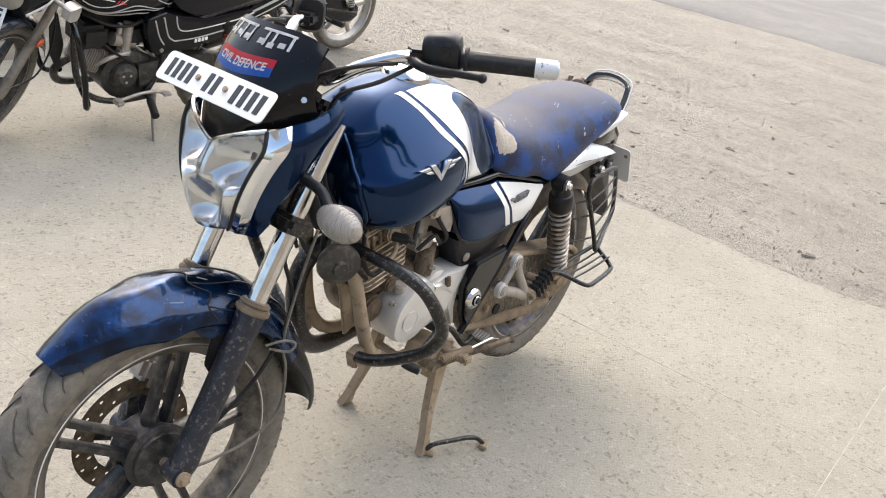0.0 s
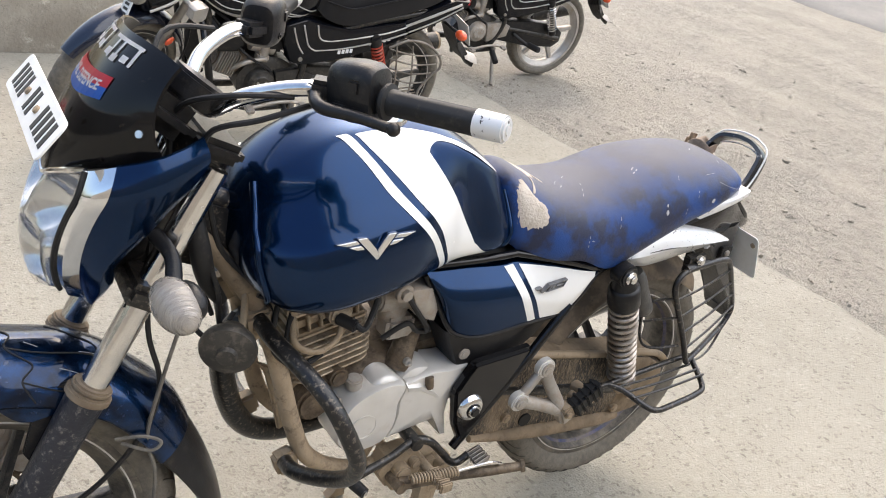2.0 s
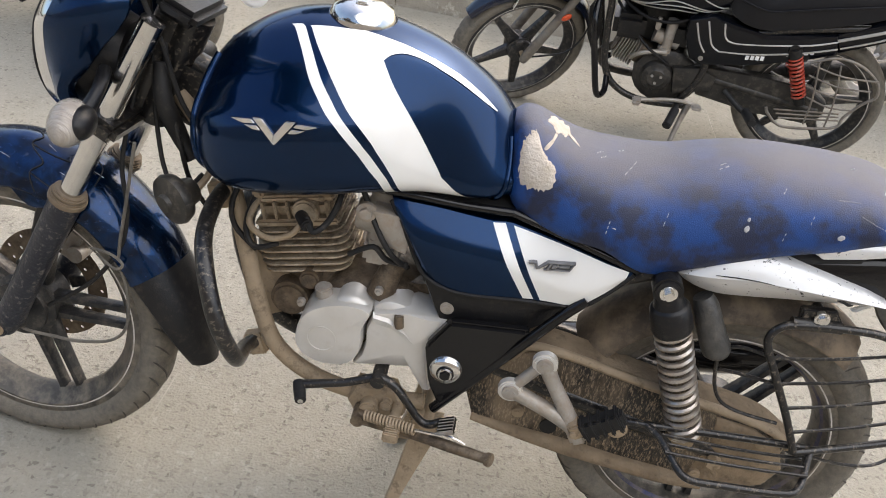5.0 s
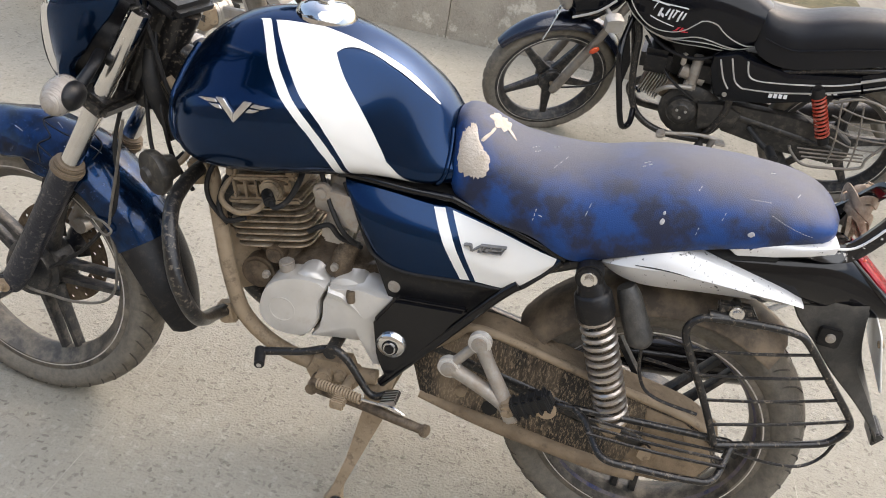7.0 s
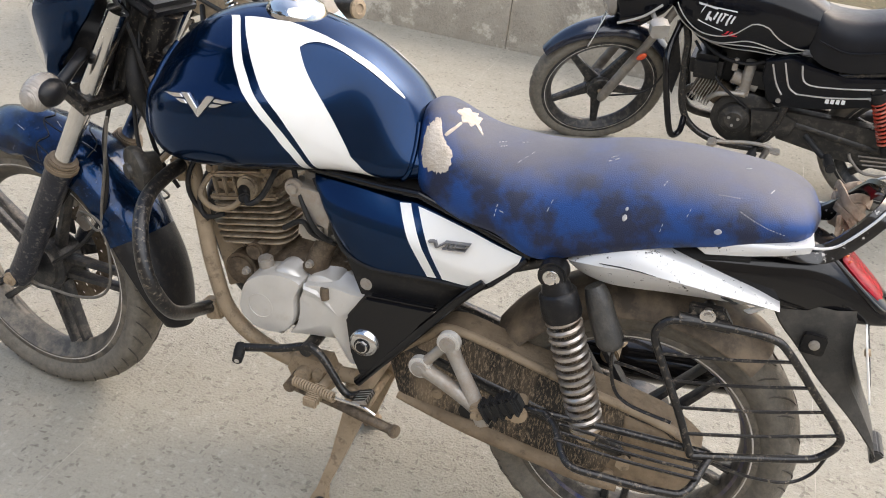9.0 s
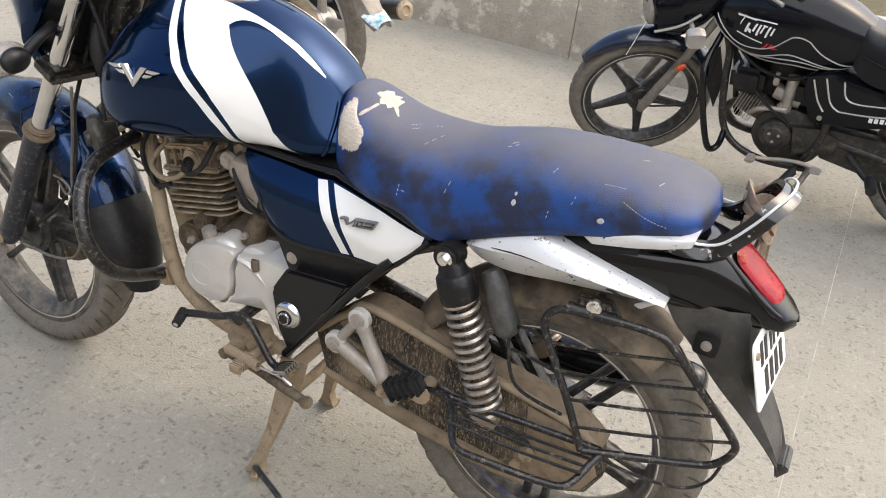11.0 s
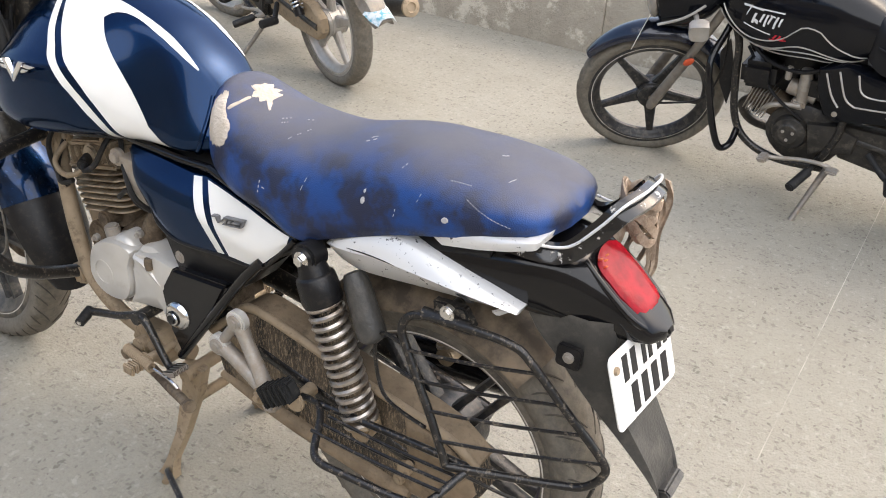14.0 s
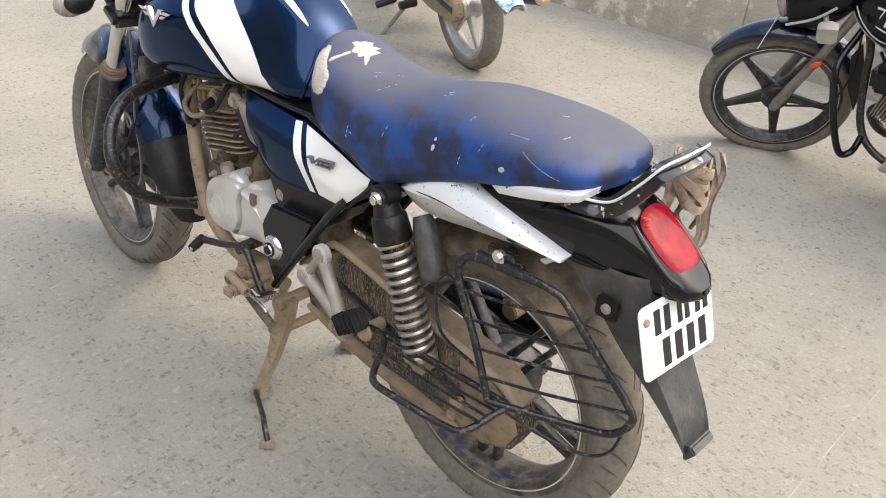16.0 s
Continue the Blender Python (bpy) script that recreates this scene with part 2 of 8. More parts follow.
# ---- mesh builders ----
def spline(pts, n=6, closed=False):
    """Catmull-Rom through the points, n steps a span."""
    p = [Vector(q) for q in pts]
    k = len(p)
    out = []
    for i in range(k if closed else k - 1):
        a, b, c, d = (p[(i + j) % k] if closed else p[min(max(i + j, 0), k - 1)] for j in (-1, 0, 1, 2))
        for s in range(n):
            t = s / n
            out.append(0.5 * (2 * b + (c - a) * t + (2 * a - 5 * b + 4 * c - d) * t * t + (3 * b - a - 3 * c + d) * t ** 3))
    if not closed:
        out.append(p[-1].copy())
    return out


def soften(bm, angle=38):
    for f in bm.faces:
        f.smooth = True
    lim = radians(angle)
    for e in bm.edges:
        e.smooth = len(e.link_faces) != 2 or e.calc_face_angle(0) < lim
    return bm


def tube(pts, r, seg=10, n=6, closed=False, caps=True):
    """A round bar along a smooth line; r is one radius or one for each point given."""
    line = spline(pts, n, closed) if n > 1 else [Vector(q) for q in pts]
    k = len(line)
    if isinstance(r, (int, float)):
        rad = [r] * k
    else:
        rad = [v.x for v in spline([(q, 0, 0) for q in r], n, closed)] if n > 1 else list(r)
    bm = bmesh.new()
    rings = []
    up = None
    for i in range(k):
        d = (line[(i + 1) % k] - line[i - 1]) if closed else (line[min(i + 1, k - 1)] - line[max(i - 1, 0)])
        d.normalize()
        if up is None:
            up = d.orthogonal().normalized()
        up = (up - d * up.dot(d)).normalized()
        side = d.cross(up)
        rings.append([bm.verts.new(line[i] + rad[i] * (math.cos(a) * up + math.sin(a) * side)) for a in (2 * math.pi * j / seg for j in range(seg))])
    for i in range(k if closed else k - 1):
        a, b = rings[i], rings[(i + 1) % k]
        for j in range(seg):
            bm.faces.new((a[j], a[(j + 1) % seg], b[(j + 1) % seg], b[j]))
    if caps and not closed:
        bm.faces.new(rings[0][::-1])
        bm.faces.new(rings[-1])
    bmesh.ops.recalc_face_normals(bm, faces=bm.faces)
    return soften(bm)


def loft(rings, caps=True, closed_ring=True):
    bm = bmesh.new()
    vs = [[bm.verts.new(p) for p in r] for r in rings]
    k = len(vs[0])
    for a, b in zip(vs, vs[1:]):
        for j in range(k if closed_ring else k - 1):
            bm.faces.new((a[j], a[(j + 1) % k], b[(j + 1) % k], b[j]))
    if caps and closed_ring:
        bm.faces.new(vs[0][::-1])
        bm.faces.new(vs[-1])
    bmesh.ops.recalc_face_normals(bm, faces=bm.faces)
    return soften(bm)


def lathe(prof, seg=48, at=(0, 0, 0), axis="Y", closed=False, arc=None):
    """Turns a profile of (radius, height) round an axis through at."""
    bm = bmesh.new()
    cols = []
    for i in range(seg):
        a = 2 * math.pi * i / seg
        c, s = math.cos(a), math.sin(a)
        col = []
        for r, h in prof:
            p = (r * c, h, r * s) if axis == "Y" else (r * c, r * s, h) if axis == "Z" else (h, r * c, r * s)
            col.append(bm.verts.new(Vector(p) + Vector(at)))
        cols.append(col)
    m = len(prof)
    for i in range(seg):
        a, b = cols[i], cols[(i + 1) % seg]
        for j in range(m if closed else m - 1):
            bm.faces.new((a[j], b[j], b[(j + 1) % m], a[(j + 1) % m]))
    bmesh.ops.remove_doubles(bm, verts=bm.verts, dist=1e-5)
    bmesh.ops.recalc_face_normals(bm, faces=bm.faces)
    return soften(bm, 45)


def slab(outline, y0, y1, bevel=0.003, steps=2):
    """A plate: an outline in (x, z) given its thickness from y0 to y1, edges rounded."""
    bm = bmesh.new()
    f = bm.faces.new([bm.verts.new((x, y0, z)) for x, z in outline])
    g = bmesh.ops.extrude_face_region(bm, geom=[f])
    bmesh.ops.translate(bm, verts=[v for v in g["geom"] if isinstance(v, bmesh.types.BMVert)], vec=(0, y1 - y0, 0))
    bmesh.ops.recalc_face_normals(bm, faces=bm.faces)
    if bevel:
        bmesh.ops.bevel(bm, geom=list(bm.edges), offset=bevel, segments=steps, affect="EDGES", clamp_overlap=True)
    return soften(bm, 30)


def box(size, at, rot=(0, 0, 0), bevel=0.004, steps=2):
    bm = bmesh.new()
    bmesh.ops.create_cube(bm, size=1, matrix=Matrix.Diagonal((*size, 1)))
    if bevel:
        bmesh.ops.bevel(bm, geom=list(bm.edges), offset=bevel, segments=steps, affect="EDGES", clamp_overlap=True)
    bm.transform(pose(*at, *rot))
    return soften(bm, 30)


def cyl(p, q, r, r2=None, seg=20, bevel=0.0):
    p, q = Vector(p), Vector(q)
    bm = bmesh.new()
    m = Matrix.Translation((p + q) / 2) @ (q - p).to_track_quat("Z", "Y").to_matrix().to_4x4()
    bmesh.ops.create_cone(bm, cap_ends=True, segments=seg, radius1=r, radius2=r if r2 is None else r2, depth=(q - p).length)
    if bevel:
        bmesh.ops.bevel(bm, geom=[e for e in bm.edges if len(e.link_faces) == 2 and e.calc_face_angle(0) > 1.0], offset=bevel, segments=2, affect="EDGES", clamp_overlap=True)
    bm.transform(m)
    return soften(bm)


def blob(r, at, rot=(0, 0, 0), seg=20):
    bm = bmesh.new()
    bmesh.ops.create_uvsphere(bm, u_segments=seg, v_segments=seg * 2 // 3, radius=1, matrix=pose(*at, *rot) @ Matrix.Diagonal((*r, 1)))
    return soften(bm)


def join(*bms):
    out = bmesh.new()
    for b in bms:
        me = bpy.data.meshes.new("tmp")
        b.to_mesh(me)
        out.from_mesh(me)
        bpy.data.meshes.remove(me)
        b.free()
    return out


def mirrored(bm):
    c = bm.copy()
    bmesh.ops.scale(c, vec=(1, -1, 1), verts=c.verts)
    bmesh.ops.reverse_faces(c, faces=c.faces)
    return c


def part(name, bm, material, parent=None, label="", m=None):
    """Links a bmesh as one mesh object under a thing or a part."""
    if m is not None:
        bm.transform(m)
    me = bpy.data.meshes.new(name)
    bm.to_mesh(me)
    bm.free()
    me.materials.append(material)
    ob = new(name, me)
    ob.parent = parent
    if label:
        tagged(ob, label)
    return ob


def table(x, rows):
    """Smooth values between rows of (x, a, b, ...), x rising."""
    k = max(0, min(len(rows) - 2, sum(1 for r in rows if r[0] <= x) - 1))
    a, b, c, d = rows[max(k - 1, 0)], rows[k], rows[k + 1], rows[min(k + 2, len(rows) - 1)]
    t = min(max((x - b[0]) / (c[0] - b[0]), 0), 1)
    out = []
    for i in range(1, len(b)):
        h = c[0] - b[0]
        m0 = (c[i] - a[i]) / max(c[0] - a[0], 1e-6) * h
        m1 = (d[i] - b[i]) / max(d[0] - b[0], 1e-6) * h
        out.append((2 * t ** 3 - 3 * t * t + 1) * b[i] + (t ** 3 - 2 * t * t + t) * m0 + (-2 * t ** 3 + 3 * t * t) * c[i] + (t ** 3 - t * t) * m1)
    return out


def thing(name, label, category, group="", at=(0, 0, 0)):
    e = new(name)
    e.location = at
    e.empty_display_size = 0.1
    return tagged(e, label, category, group)

# ---- ground ----
def ground_material(name, c1, c2, chip_dark, chip_light, chip_scale, stain, bump, chips=0.5, rough=0.92, relief=0.01, fine_chips=0.5, lumps=0.0):
    m = bpy.data.materials.new(name)
    m.use_nodes = True
    n, l = m.node_tree.nodes, m.node_tree.links
    b = n["Principled BSDF"]
    b.inputs["Roughness"].default_value = rough
    b.inputs["Specular IOR Level"].default_value = 0.25
    tc = n.new("ShaderNodeTexCoord")

    def tex(kind, sc, **kw):
        t = n.new(kind)
        t.inputs["Scale"].default_value = sc
        for k, v in kw.items():
            t.inputs[k].default_value = v
        l.new(tc.outputs["Object"], t.inputs["Vector"])
        return t

    def rng(s, a, z, lo=0.0, hi=1.0):
        r = n.new("ShaderNodeMapRange")
        for k, v in zip(("From Min", "From Max", "To Min", "To Max"), (a, z, lo, hi)):
            r.inputs[k].default_value = v
        l.new(s, r.inputs["Value"])
        return r.outputs["Result"]

    def mix(f, a, z):
        x = n.new("ShaderNodeMix")
        x.data_type = "RGBA"
        l.new(f, x.inputs["Factor"])
        ins = [i for i in x.inputs if i.type == "RGBA"]
        for v, s in ((a, ins[0]), (z, ins[1])):
            if isinstance(v, tuple):
                s.default_value = (*v, 1)
            else:
                l.new(v, s)
        return [o for o in x.outputs if o.type == "RGBA"][0]

    def math_node(op, a, z):
        x = n.new("ShaderNodeMath")
        x.operation = op
        for v, s in ((a, x.inputs[0]), (z, x.inputs[1])):
            if isinstance(v, (int, float)):
                s.default_value = v
            else:
                l.new(v, s)
        return x.outputs[0]

    big = tex("ShaderNodeTexNoise", 1.1, Detail=5.0)
    mid = tex("ShaderNodeTexNoise", 7.0, Detail=8.0, Roughness=0.7)
    fine = tex("ShaderNodeTexNoise", 160.0, Detail=4.0)
    col = mix(rng(mid.outputs["Fac"], 0.3, 0.7), c1, c2)
    col = mix(rng(big.outputs["Fac"], 0.42, 0.7, 0.0, 0.6), col, stain)
    warp = tex("ShaderNodeTexNoise", chip_scale * 2.2, Detail=4.0, Roughness=0.65)
    wv = n.new("ShaderNodeVectorMath")
    wv.operation = "MULTIPLY_ADD"
    l.new(warp.outputs["Color"], wv.inputs[0])
    wv.inputs[1].default_value = (0.45 / chip_scale, 0.45 / chip_scale, 0.3 / chip_scale)
    l.new(tc.outputs["Object"], wv.inputs[2])
    few = rng(mid.outputs["Fac"], 0.36, 0.50, 0.15, 1.0)
    dark = None
    for k, (sx, sy) in enumerate(((1.0, 1.9), (1.8, 1.0))):
        mp = n.new("ShaderNodeMapping")
        mp.inputs["Scale"].default_value = (sx, sy, 1.0)
        mp.inputs["Rotation"].default_value = (0, 0, 0.5 + 0.4 * k)
        mp.inputs["Location"].default_value = (3.1 * k, 1.7 * k, 0)
        l.new(wv.outputs[0], mp.inputs["Vector"])
        cell = tex("ShaderNodeTexVoronoi", chip_scale, Randomness=1.0)
        rim = n.new("ShaderNodeTexVoronoi")
        rim.feature = "DISTANCE_TO_EDGE"
        rim.inputs["Scale"].default_value = chip_scale
        l.new(mp.outputs["Vector"], cell.inputs["Vector"])
        l.new(mp.outputs["Vector"], rim.inputs["Vector"])
        sep = n.new("ShaderNodeSeparateColor")
        l.new(cell.outputs["Color"], sep.inputs[0])
        inside = rng(math_node("SUBTRACT", rim.outputs["Distance"], math_node("MULTIPLY", sep.outputs[1], 0.26)), 0.02, 0.05)
        flake = math_node("MULTIPLY", math_node("MULTIPLY", inside, math_node("LESS_THAN", sep.outputs[0], 0.15)), few)
        pale = math_node("MULTIPLY", inside, math_node("GREATER_THAN", sep.outputs[0], 0.93))
        col = mix(math_node("MULTIPLY", math_node("MULTIPLY", flake, rng(sep.outputs[2], 0.0, 1.0, 0.35, 1.0)), chips), col, chip_dark)
        col = mix(math_node("MULTIPLY", pale, chips * 0.45), col, chip_light)
        dark = flake if dark is None else math_node("MAXIMUM", dark, flake)
    fv = tex("ShaderNodeTexVoronoi", chip_scale * 2.3, Randomness=1.0)
    l.new(wv.outputs[0], fv.inputs["Vector"])
    fs = n.new("ShaderNodeSeparateColor")
    l.new(fv.outputs["Color"], fs.inputs[0])
    tiny = rng(math_node("SUBTRACT", math_node("MULTIPLY", fs.outputs[1], 0.42), fv.outputs["Distance"]), 0.0, 0.08)
    tiny_dark = math_node("MULTIPLY", math_node("MULTIPLY", tiny, math_node("LESS_THAN", fs.outputs[0], 0.5)), rng(big.outputs["Fac"], 0.30, 0.60, 0.25, 0.8))
    tiny_pale = math_node("MULTIPLY", tiny, math_node("GREATER_THAN", fs.outputs[0], 0.66))
    col = mix(math_node("MULTIPLY", tiny_dark, fine_chips), col, chip_dark)
    col = mix(math_node("MULTIPLY", tiny_pale, fine_chips * 0.8), col, chip_light)
    grit = tex("ShaderNodeTexNoise", 90.0, Detail=10.0, Roughness=0.85)
    col = mix(rng(grit.outputs["Fac"], 0.51, 0.62, 0.0, 0.40), col, tuple(v * 0.55 for v in c1))
    col = mix(rng(grit.outputs["Fac"], 0.46, 0.34, 0.0, 0.28), col, tuple(min(0.75, v * 1.35) for v in c1))
    scuff = tex("ShaderNodeTexNoise", 26.0, Detail=6.0, Roughness=0.75)
    col = mix(rng(scuff.outputs["Fac"], 0.56, 0.66, 0.0, 0.35), col, tuple(v * 0.62 for v in c1))
    l.new(col, b.inputs["Base Color"])
    h = math_node("ADD", math_node("MULTIPLY", fine.outputs["Fac"], 0.5), math_node("MULTIPLY", mid.outputs["Fac"], 0.8))
    h = math_node("SUBTRACT", h, math_node("MULTIPLY", dark, 0.3))
    if lumps:
        clod = tex("ShaderNodeTexNoise", 16.0, Detail=9.0, Roughness=0.72)
        track = n.new("ShaderNodeTexNoise")
        track.inputs["Scale"].default_value, track.inputs["Detail"].default_value = 1.0, 6.0
        run = n.new("ShaderNodeMapping")
        run.inputs["Scale"].default_value = (5.0, 1.1, 1.0)
        run.inputs["Rotation"].default_value = (0, 0, 0.35)
        l.new(tc.outputs["Object"], run.inputs["Vector"])
        l.new(run.outputs["Vector"], track.inputs["Vector"])
        h = math_node("ADD", h, math_node("ADD", math_node("MULTIPLY", clod.outputs["Fac"], lumps), math_node("MULTIPLY", track.outputs["Fac"], lumps * 0.9)))
        col = mix(rng(clod.outputs["Fac"], 0.52, 0.66, 0.0, 0.42), col, tuple(v * 0.55 for v in c1))
        col = mix(rng(track.outputs["Fac"], 0.54, 0.66, 0.0, 0.22), col, tuple(v * 0.62 for v in c1))
        l.new(col, b.inputs["Base Color"])
    u = n.new("ShaderNodeBump")
    u.inputs["Strength"].default_value = bump
    u.inputs["Distance"].default_value = relief
    l.new(h, u.inputs["Height"])
    l.new(u.outputs["Normal"], b.inputs["Normal"])
    return m


M_CONCRETE = ground_material("worn_exposed_concrete", (0.300, 0.282, 0.235), (0.260, 0.244, 0.202), (0.126, 0.116, 0.098), (0.42, 0.398, 0.342), 60.0, (0.346, 0.325, 0.273), 0.8, 0.66, fine_chips=0.30)
M_DIRT = ground_material("dry_sandy_dirt", (0.385, 0.356, 0.300), (0.318, 0.293, 0.247), (0.22, 0.20, 0.17), (0.54, 0.505, 0.435), 30.0, (0.43, 0.397, 0.337), 1.0, 0.45, relief=0.03, fine_chips=0.35, lumps=1.3)
M_ASPHALT = ground_material("grey_asphalt", (0.22, 0.21, 0.195), (0.18, 0.172, 0.16), (0.09, 0.088, 0.085), (0.32, 0.305, 0.28), 60.0, (0.27, 0.255, 0.23), 0.5, 0.5)
def plaster_material():
    """Old render: mottled tan, flaking pale patches, dark cracks and a gritty coat."""
    m = mat("weathered_plaster_wall", (0.40, 0.365, 0.30), 0.95, 0, (0.28, 0.25, 0.205), 4.5, 0.3, 0.7, dust=(0.60, 0.56, 0.48), dust_scale=7.0, dust_lo=0.53, dust_hi=0.60, dust_amount=0.75, bump=0.9, bump_scale=70)
    n, l = m.node_tree.nodes, m.node_tree.links
    b = n["Principled BSDF"]
    old = b.inputs["Base Color"].links[0].from_socket
    tc = n["Texture Coordinate"]
    for sc, rough, a, z, k, dark in ((3.2, 0.75, 0.495, 0.508, -1, (0.10, 0.085, 0.07)), (55.0, 0.8, 0.56, 0.70, 0.65, (0.16, 0.14, 0.115)), (2.2, 0.6, 0.55, 0.75, 0.6, (0.20, 0.175, 0.14))):
        t = n.new("ShaderNodeTexNoise")
        t.inputs["Scale"].default_value, t.inputs["Detail"].default_value, t.inputs["Roughness"].default_value = sc, 8.0, rough
        l.new(tc.outputs["Object"], t.inputs["Vector"])
        r = n.new("ShaderNodeMapRange")
        r.inputs["From Min"].default_value, r.inputs["From Max"].default_value = a, z
        r.inputs["To Max"].default_value = abs(k)
        l.new(t.outputs["Fac"], r.inputs["Value"])
        f = r.outputs["Result"]
        if k < 0:
            q = n.new("ShaderNodeMath")
            q.operation = "PINGPONG"
            l.new(f, q.inputs[0])
            q.inputs[1].default_value = 0.5
            f = q.outputs[0]
        x = n.new("ShaderNodeMix")
        x.data_type = "RGBA"
        l.new(f, x.inputs["Factor"])
        ins = [i for i in x.inputs if i.type == "RGBA"]
        l.new(old, ins[0])
        ins[1].default_value = (*dark, 1)
        old = [o for o in x.outputs if o.type == "RGBA"][0]
    l.new(old, b.inputs["Base Color"])
    return m


M_PLASTER = plaster_material()
M_SOIL = ground_material("soil_with_dry_leaves", (0.13, 0.10, 0.06), (0.10, 0.09, 0.045), (0.05, 0.045, 0.03), (0.30, 0.24, 0.14), 25.0, (0.08, 0.09, 0.04), 1.0, 0.9)
M_JOINT = mat("sand_in_joints", (0.46, 0.43, 0.365), 0.95, 0, (0.24, 0.225, 0.19), 5.0)


def sheet(x0, x1, y0, y1, nx, ny, height):
    bm = bmesh.new()
    g = [[bm.verts.new((x0 + (x1 - x0) * i / nx, y0 + (y1 - y0) * j / ny, 0)) for j in range(ny + 1)] for i in range(nx + 1)]
    for i in range(nx):
        for j in range(ny):
            bm.faces.new((g[i][j], g[i + 1][j], g[i + 1][j + 1], g[i][j + 1]))
    for v in bm.verts:
        v.co.z = height(v.co.x, v.co.y)
    bmesh.ops.recalc_face_normals(bm, faces=bm.faces)
    return soften(bm, 180)


def dirt_level(x, y):
    """Bare earth: loose and rutted beyond the concrete's edge."""
    z = -0.012
    if -9.5 < x < -1.5 and abs(y) < 7:
        z += 0.030 * noise.noise(Vector((x * 1.7, y * 1.7, 0))) + 0.020 * noise.noise(Vector((x * 6, y * 6, 3)))
        z += 0.014 * math.sin(x * 5.5 + 1.2 * noise.noise(Vector((x * 0.6, y * 0.6, 7)))) * min(1, (-1.9 - x) / 1.0 if x < -1.9 else 0)
        z -= 0.012 * max(0.0, min(1.0, (x + 2.0) / 0.5))
    return z


far = bmesh.new()
# one sheet of earth to the horizon, finer near the bikes
xs = [-400, -60, -20] + [-9.5 + 0.08 * i for i in range(107)] + [0, 3, 12, 60, 400]
ys = [-400, -60, -15] + [-7 + 0.1 * i for i in range(101)] + [5, 12, 60, 400]
gv = [[far.verts.new((x, y, dirt_level(x, y) if -9.5 < x < -1 else -0.03)) for y in ys] for x in xs]
for i in range(len(xs) - 1):
    for j in range(len(ys) - 1):
        far.faces.new((gv[i][j], gv[i + 1][j], gv[i + 1][j + 1], gv[i][j + 1]))
ground = part("ground", soften(far, 180), M_DIRT)
tagged(ground, "dry sandy earth with ruts and pebbles beside the concrete", "ground", kind="structure")

# road beyond the earth
bm = bmesh.new()
ry = [-200, -60] + [-20 + 0.12 * i for i in range(300)] + [60, 200]
rag = lambda y: 0.22 * noise.noise(Vector((y * 0.5, 8, 0))) + 0.10 * noise.noise(Vector((y * 2.1, 3, 0))) + 0.05 * noise.noise(Vector((y * 7, 1, 0)))
rows = [[bm.verts.new(p) for p in ((-30, y, 0.016), (-11.2 + rag(y), y, 0.010), (-10.45 + rag(y), y, 0.002), (-10.36 + 1.25 * rag(y), y, -0.03))] for y in ry]
for a, b in zip(rows, rows[1:]):
    for k in range(3):
        bm.faces.new((a[k], a[k + 1], b[k + 1], b[k]))
bmesh.ops.recalc_face_normals(bm, faces=bm.faces)
road = part("road", soften(bm, 40), M_ASPHALT)
tagged(road, "grey dusty asphalt road with a crumbling edge", "road", kind="structure")

# concrete pavement of cast slabs with sandy joints
pavement = new("pavement")
tagged(pavement, "pale worn concrete pavement of large cast slabs", "pavement", kind="structure")
part("joint_filling", box((14.0, 12.4, 0.02), (5.3, 2.87, -0.0108), bevel=0), M_JOINT, pavement, "sand filling the slab joints")
X_JOINTS = [-1.78, -0.45, 1.11, 2.67, 4.23, 5.79, 7.35, 8.91, 10.47, 12.03]
Y_JOINTS = [-3.33, 0.965, 5.26, 9.0]
rnd = random.Random(4)
for i in range(len(X_JOINTS) - 1):
    for j in range(len(Y_JOINTS) - 1):
        x0, x1, y0, y1 = X_JOINTS[i] + 0.0014, X_JOINTS[i + 1] - 0.0014, Y_JOINTS[j] + 0.0014, Y_JOINTS[j + 1] - 0.0014
        bm = bmesh.new()
        k = 60
        edge = lambda y: 0.07 * noise.noise(Vector((y * 1.3, 5, 0))) + 0.025 * noise.noise(Vector((y * 7, 2, 0)))
        left = [(x0 + (edge(y) if i == 0 else 0.0012 * noise.noise(Vector((y * 9, x0, 0)))), y) for y in (y0 + (y1 - y0) * s / k for s in range(k + 1))]
        right = [(x1 + 0.0012 * noise.noise(Vector((y * 9, x1, 0))), y) for y in (y1 - (y1 - y0) * s / k for s in range(k + 1))]
        top = [bm.verts.new((x, y, 0)) for x, y in left + right]
        bm.faces.new(top)
        bot = [bm.verts.new((v.co.x - (0.02 if i == 0 and q <= k else 0), v.co.y, -0.05)) for q, v in enumerate(top)]
        for q in range(len(top)):
            bm.faces.new((top[q], bot[q], bot[(q + 1) % len(top)], top[(q + 1) % len(top)]))
        bmesh.ops.recalc_face_normals(bm, faces=bm.faces)
        part("slab", bm, M_CONCRETE, pavement)

# loose stones on the earth and by the ragged edge
bm = bmesh.new()
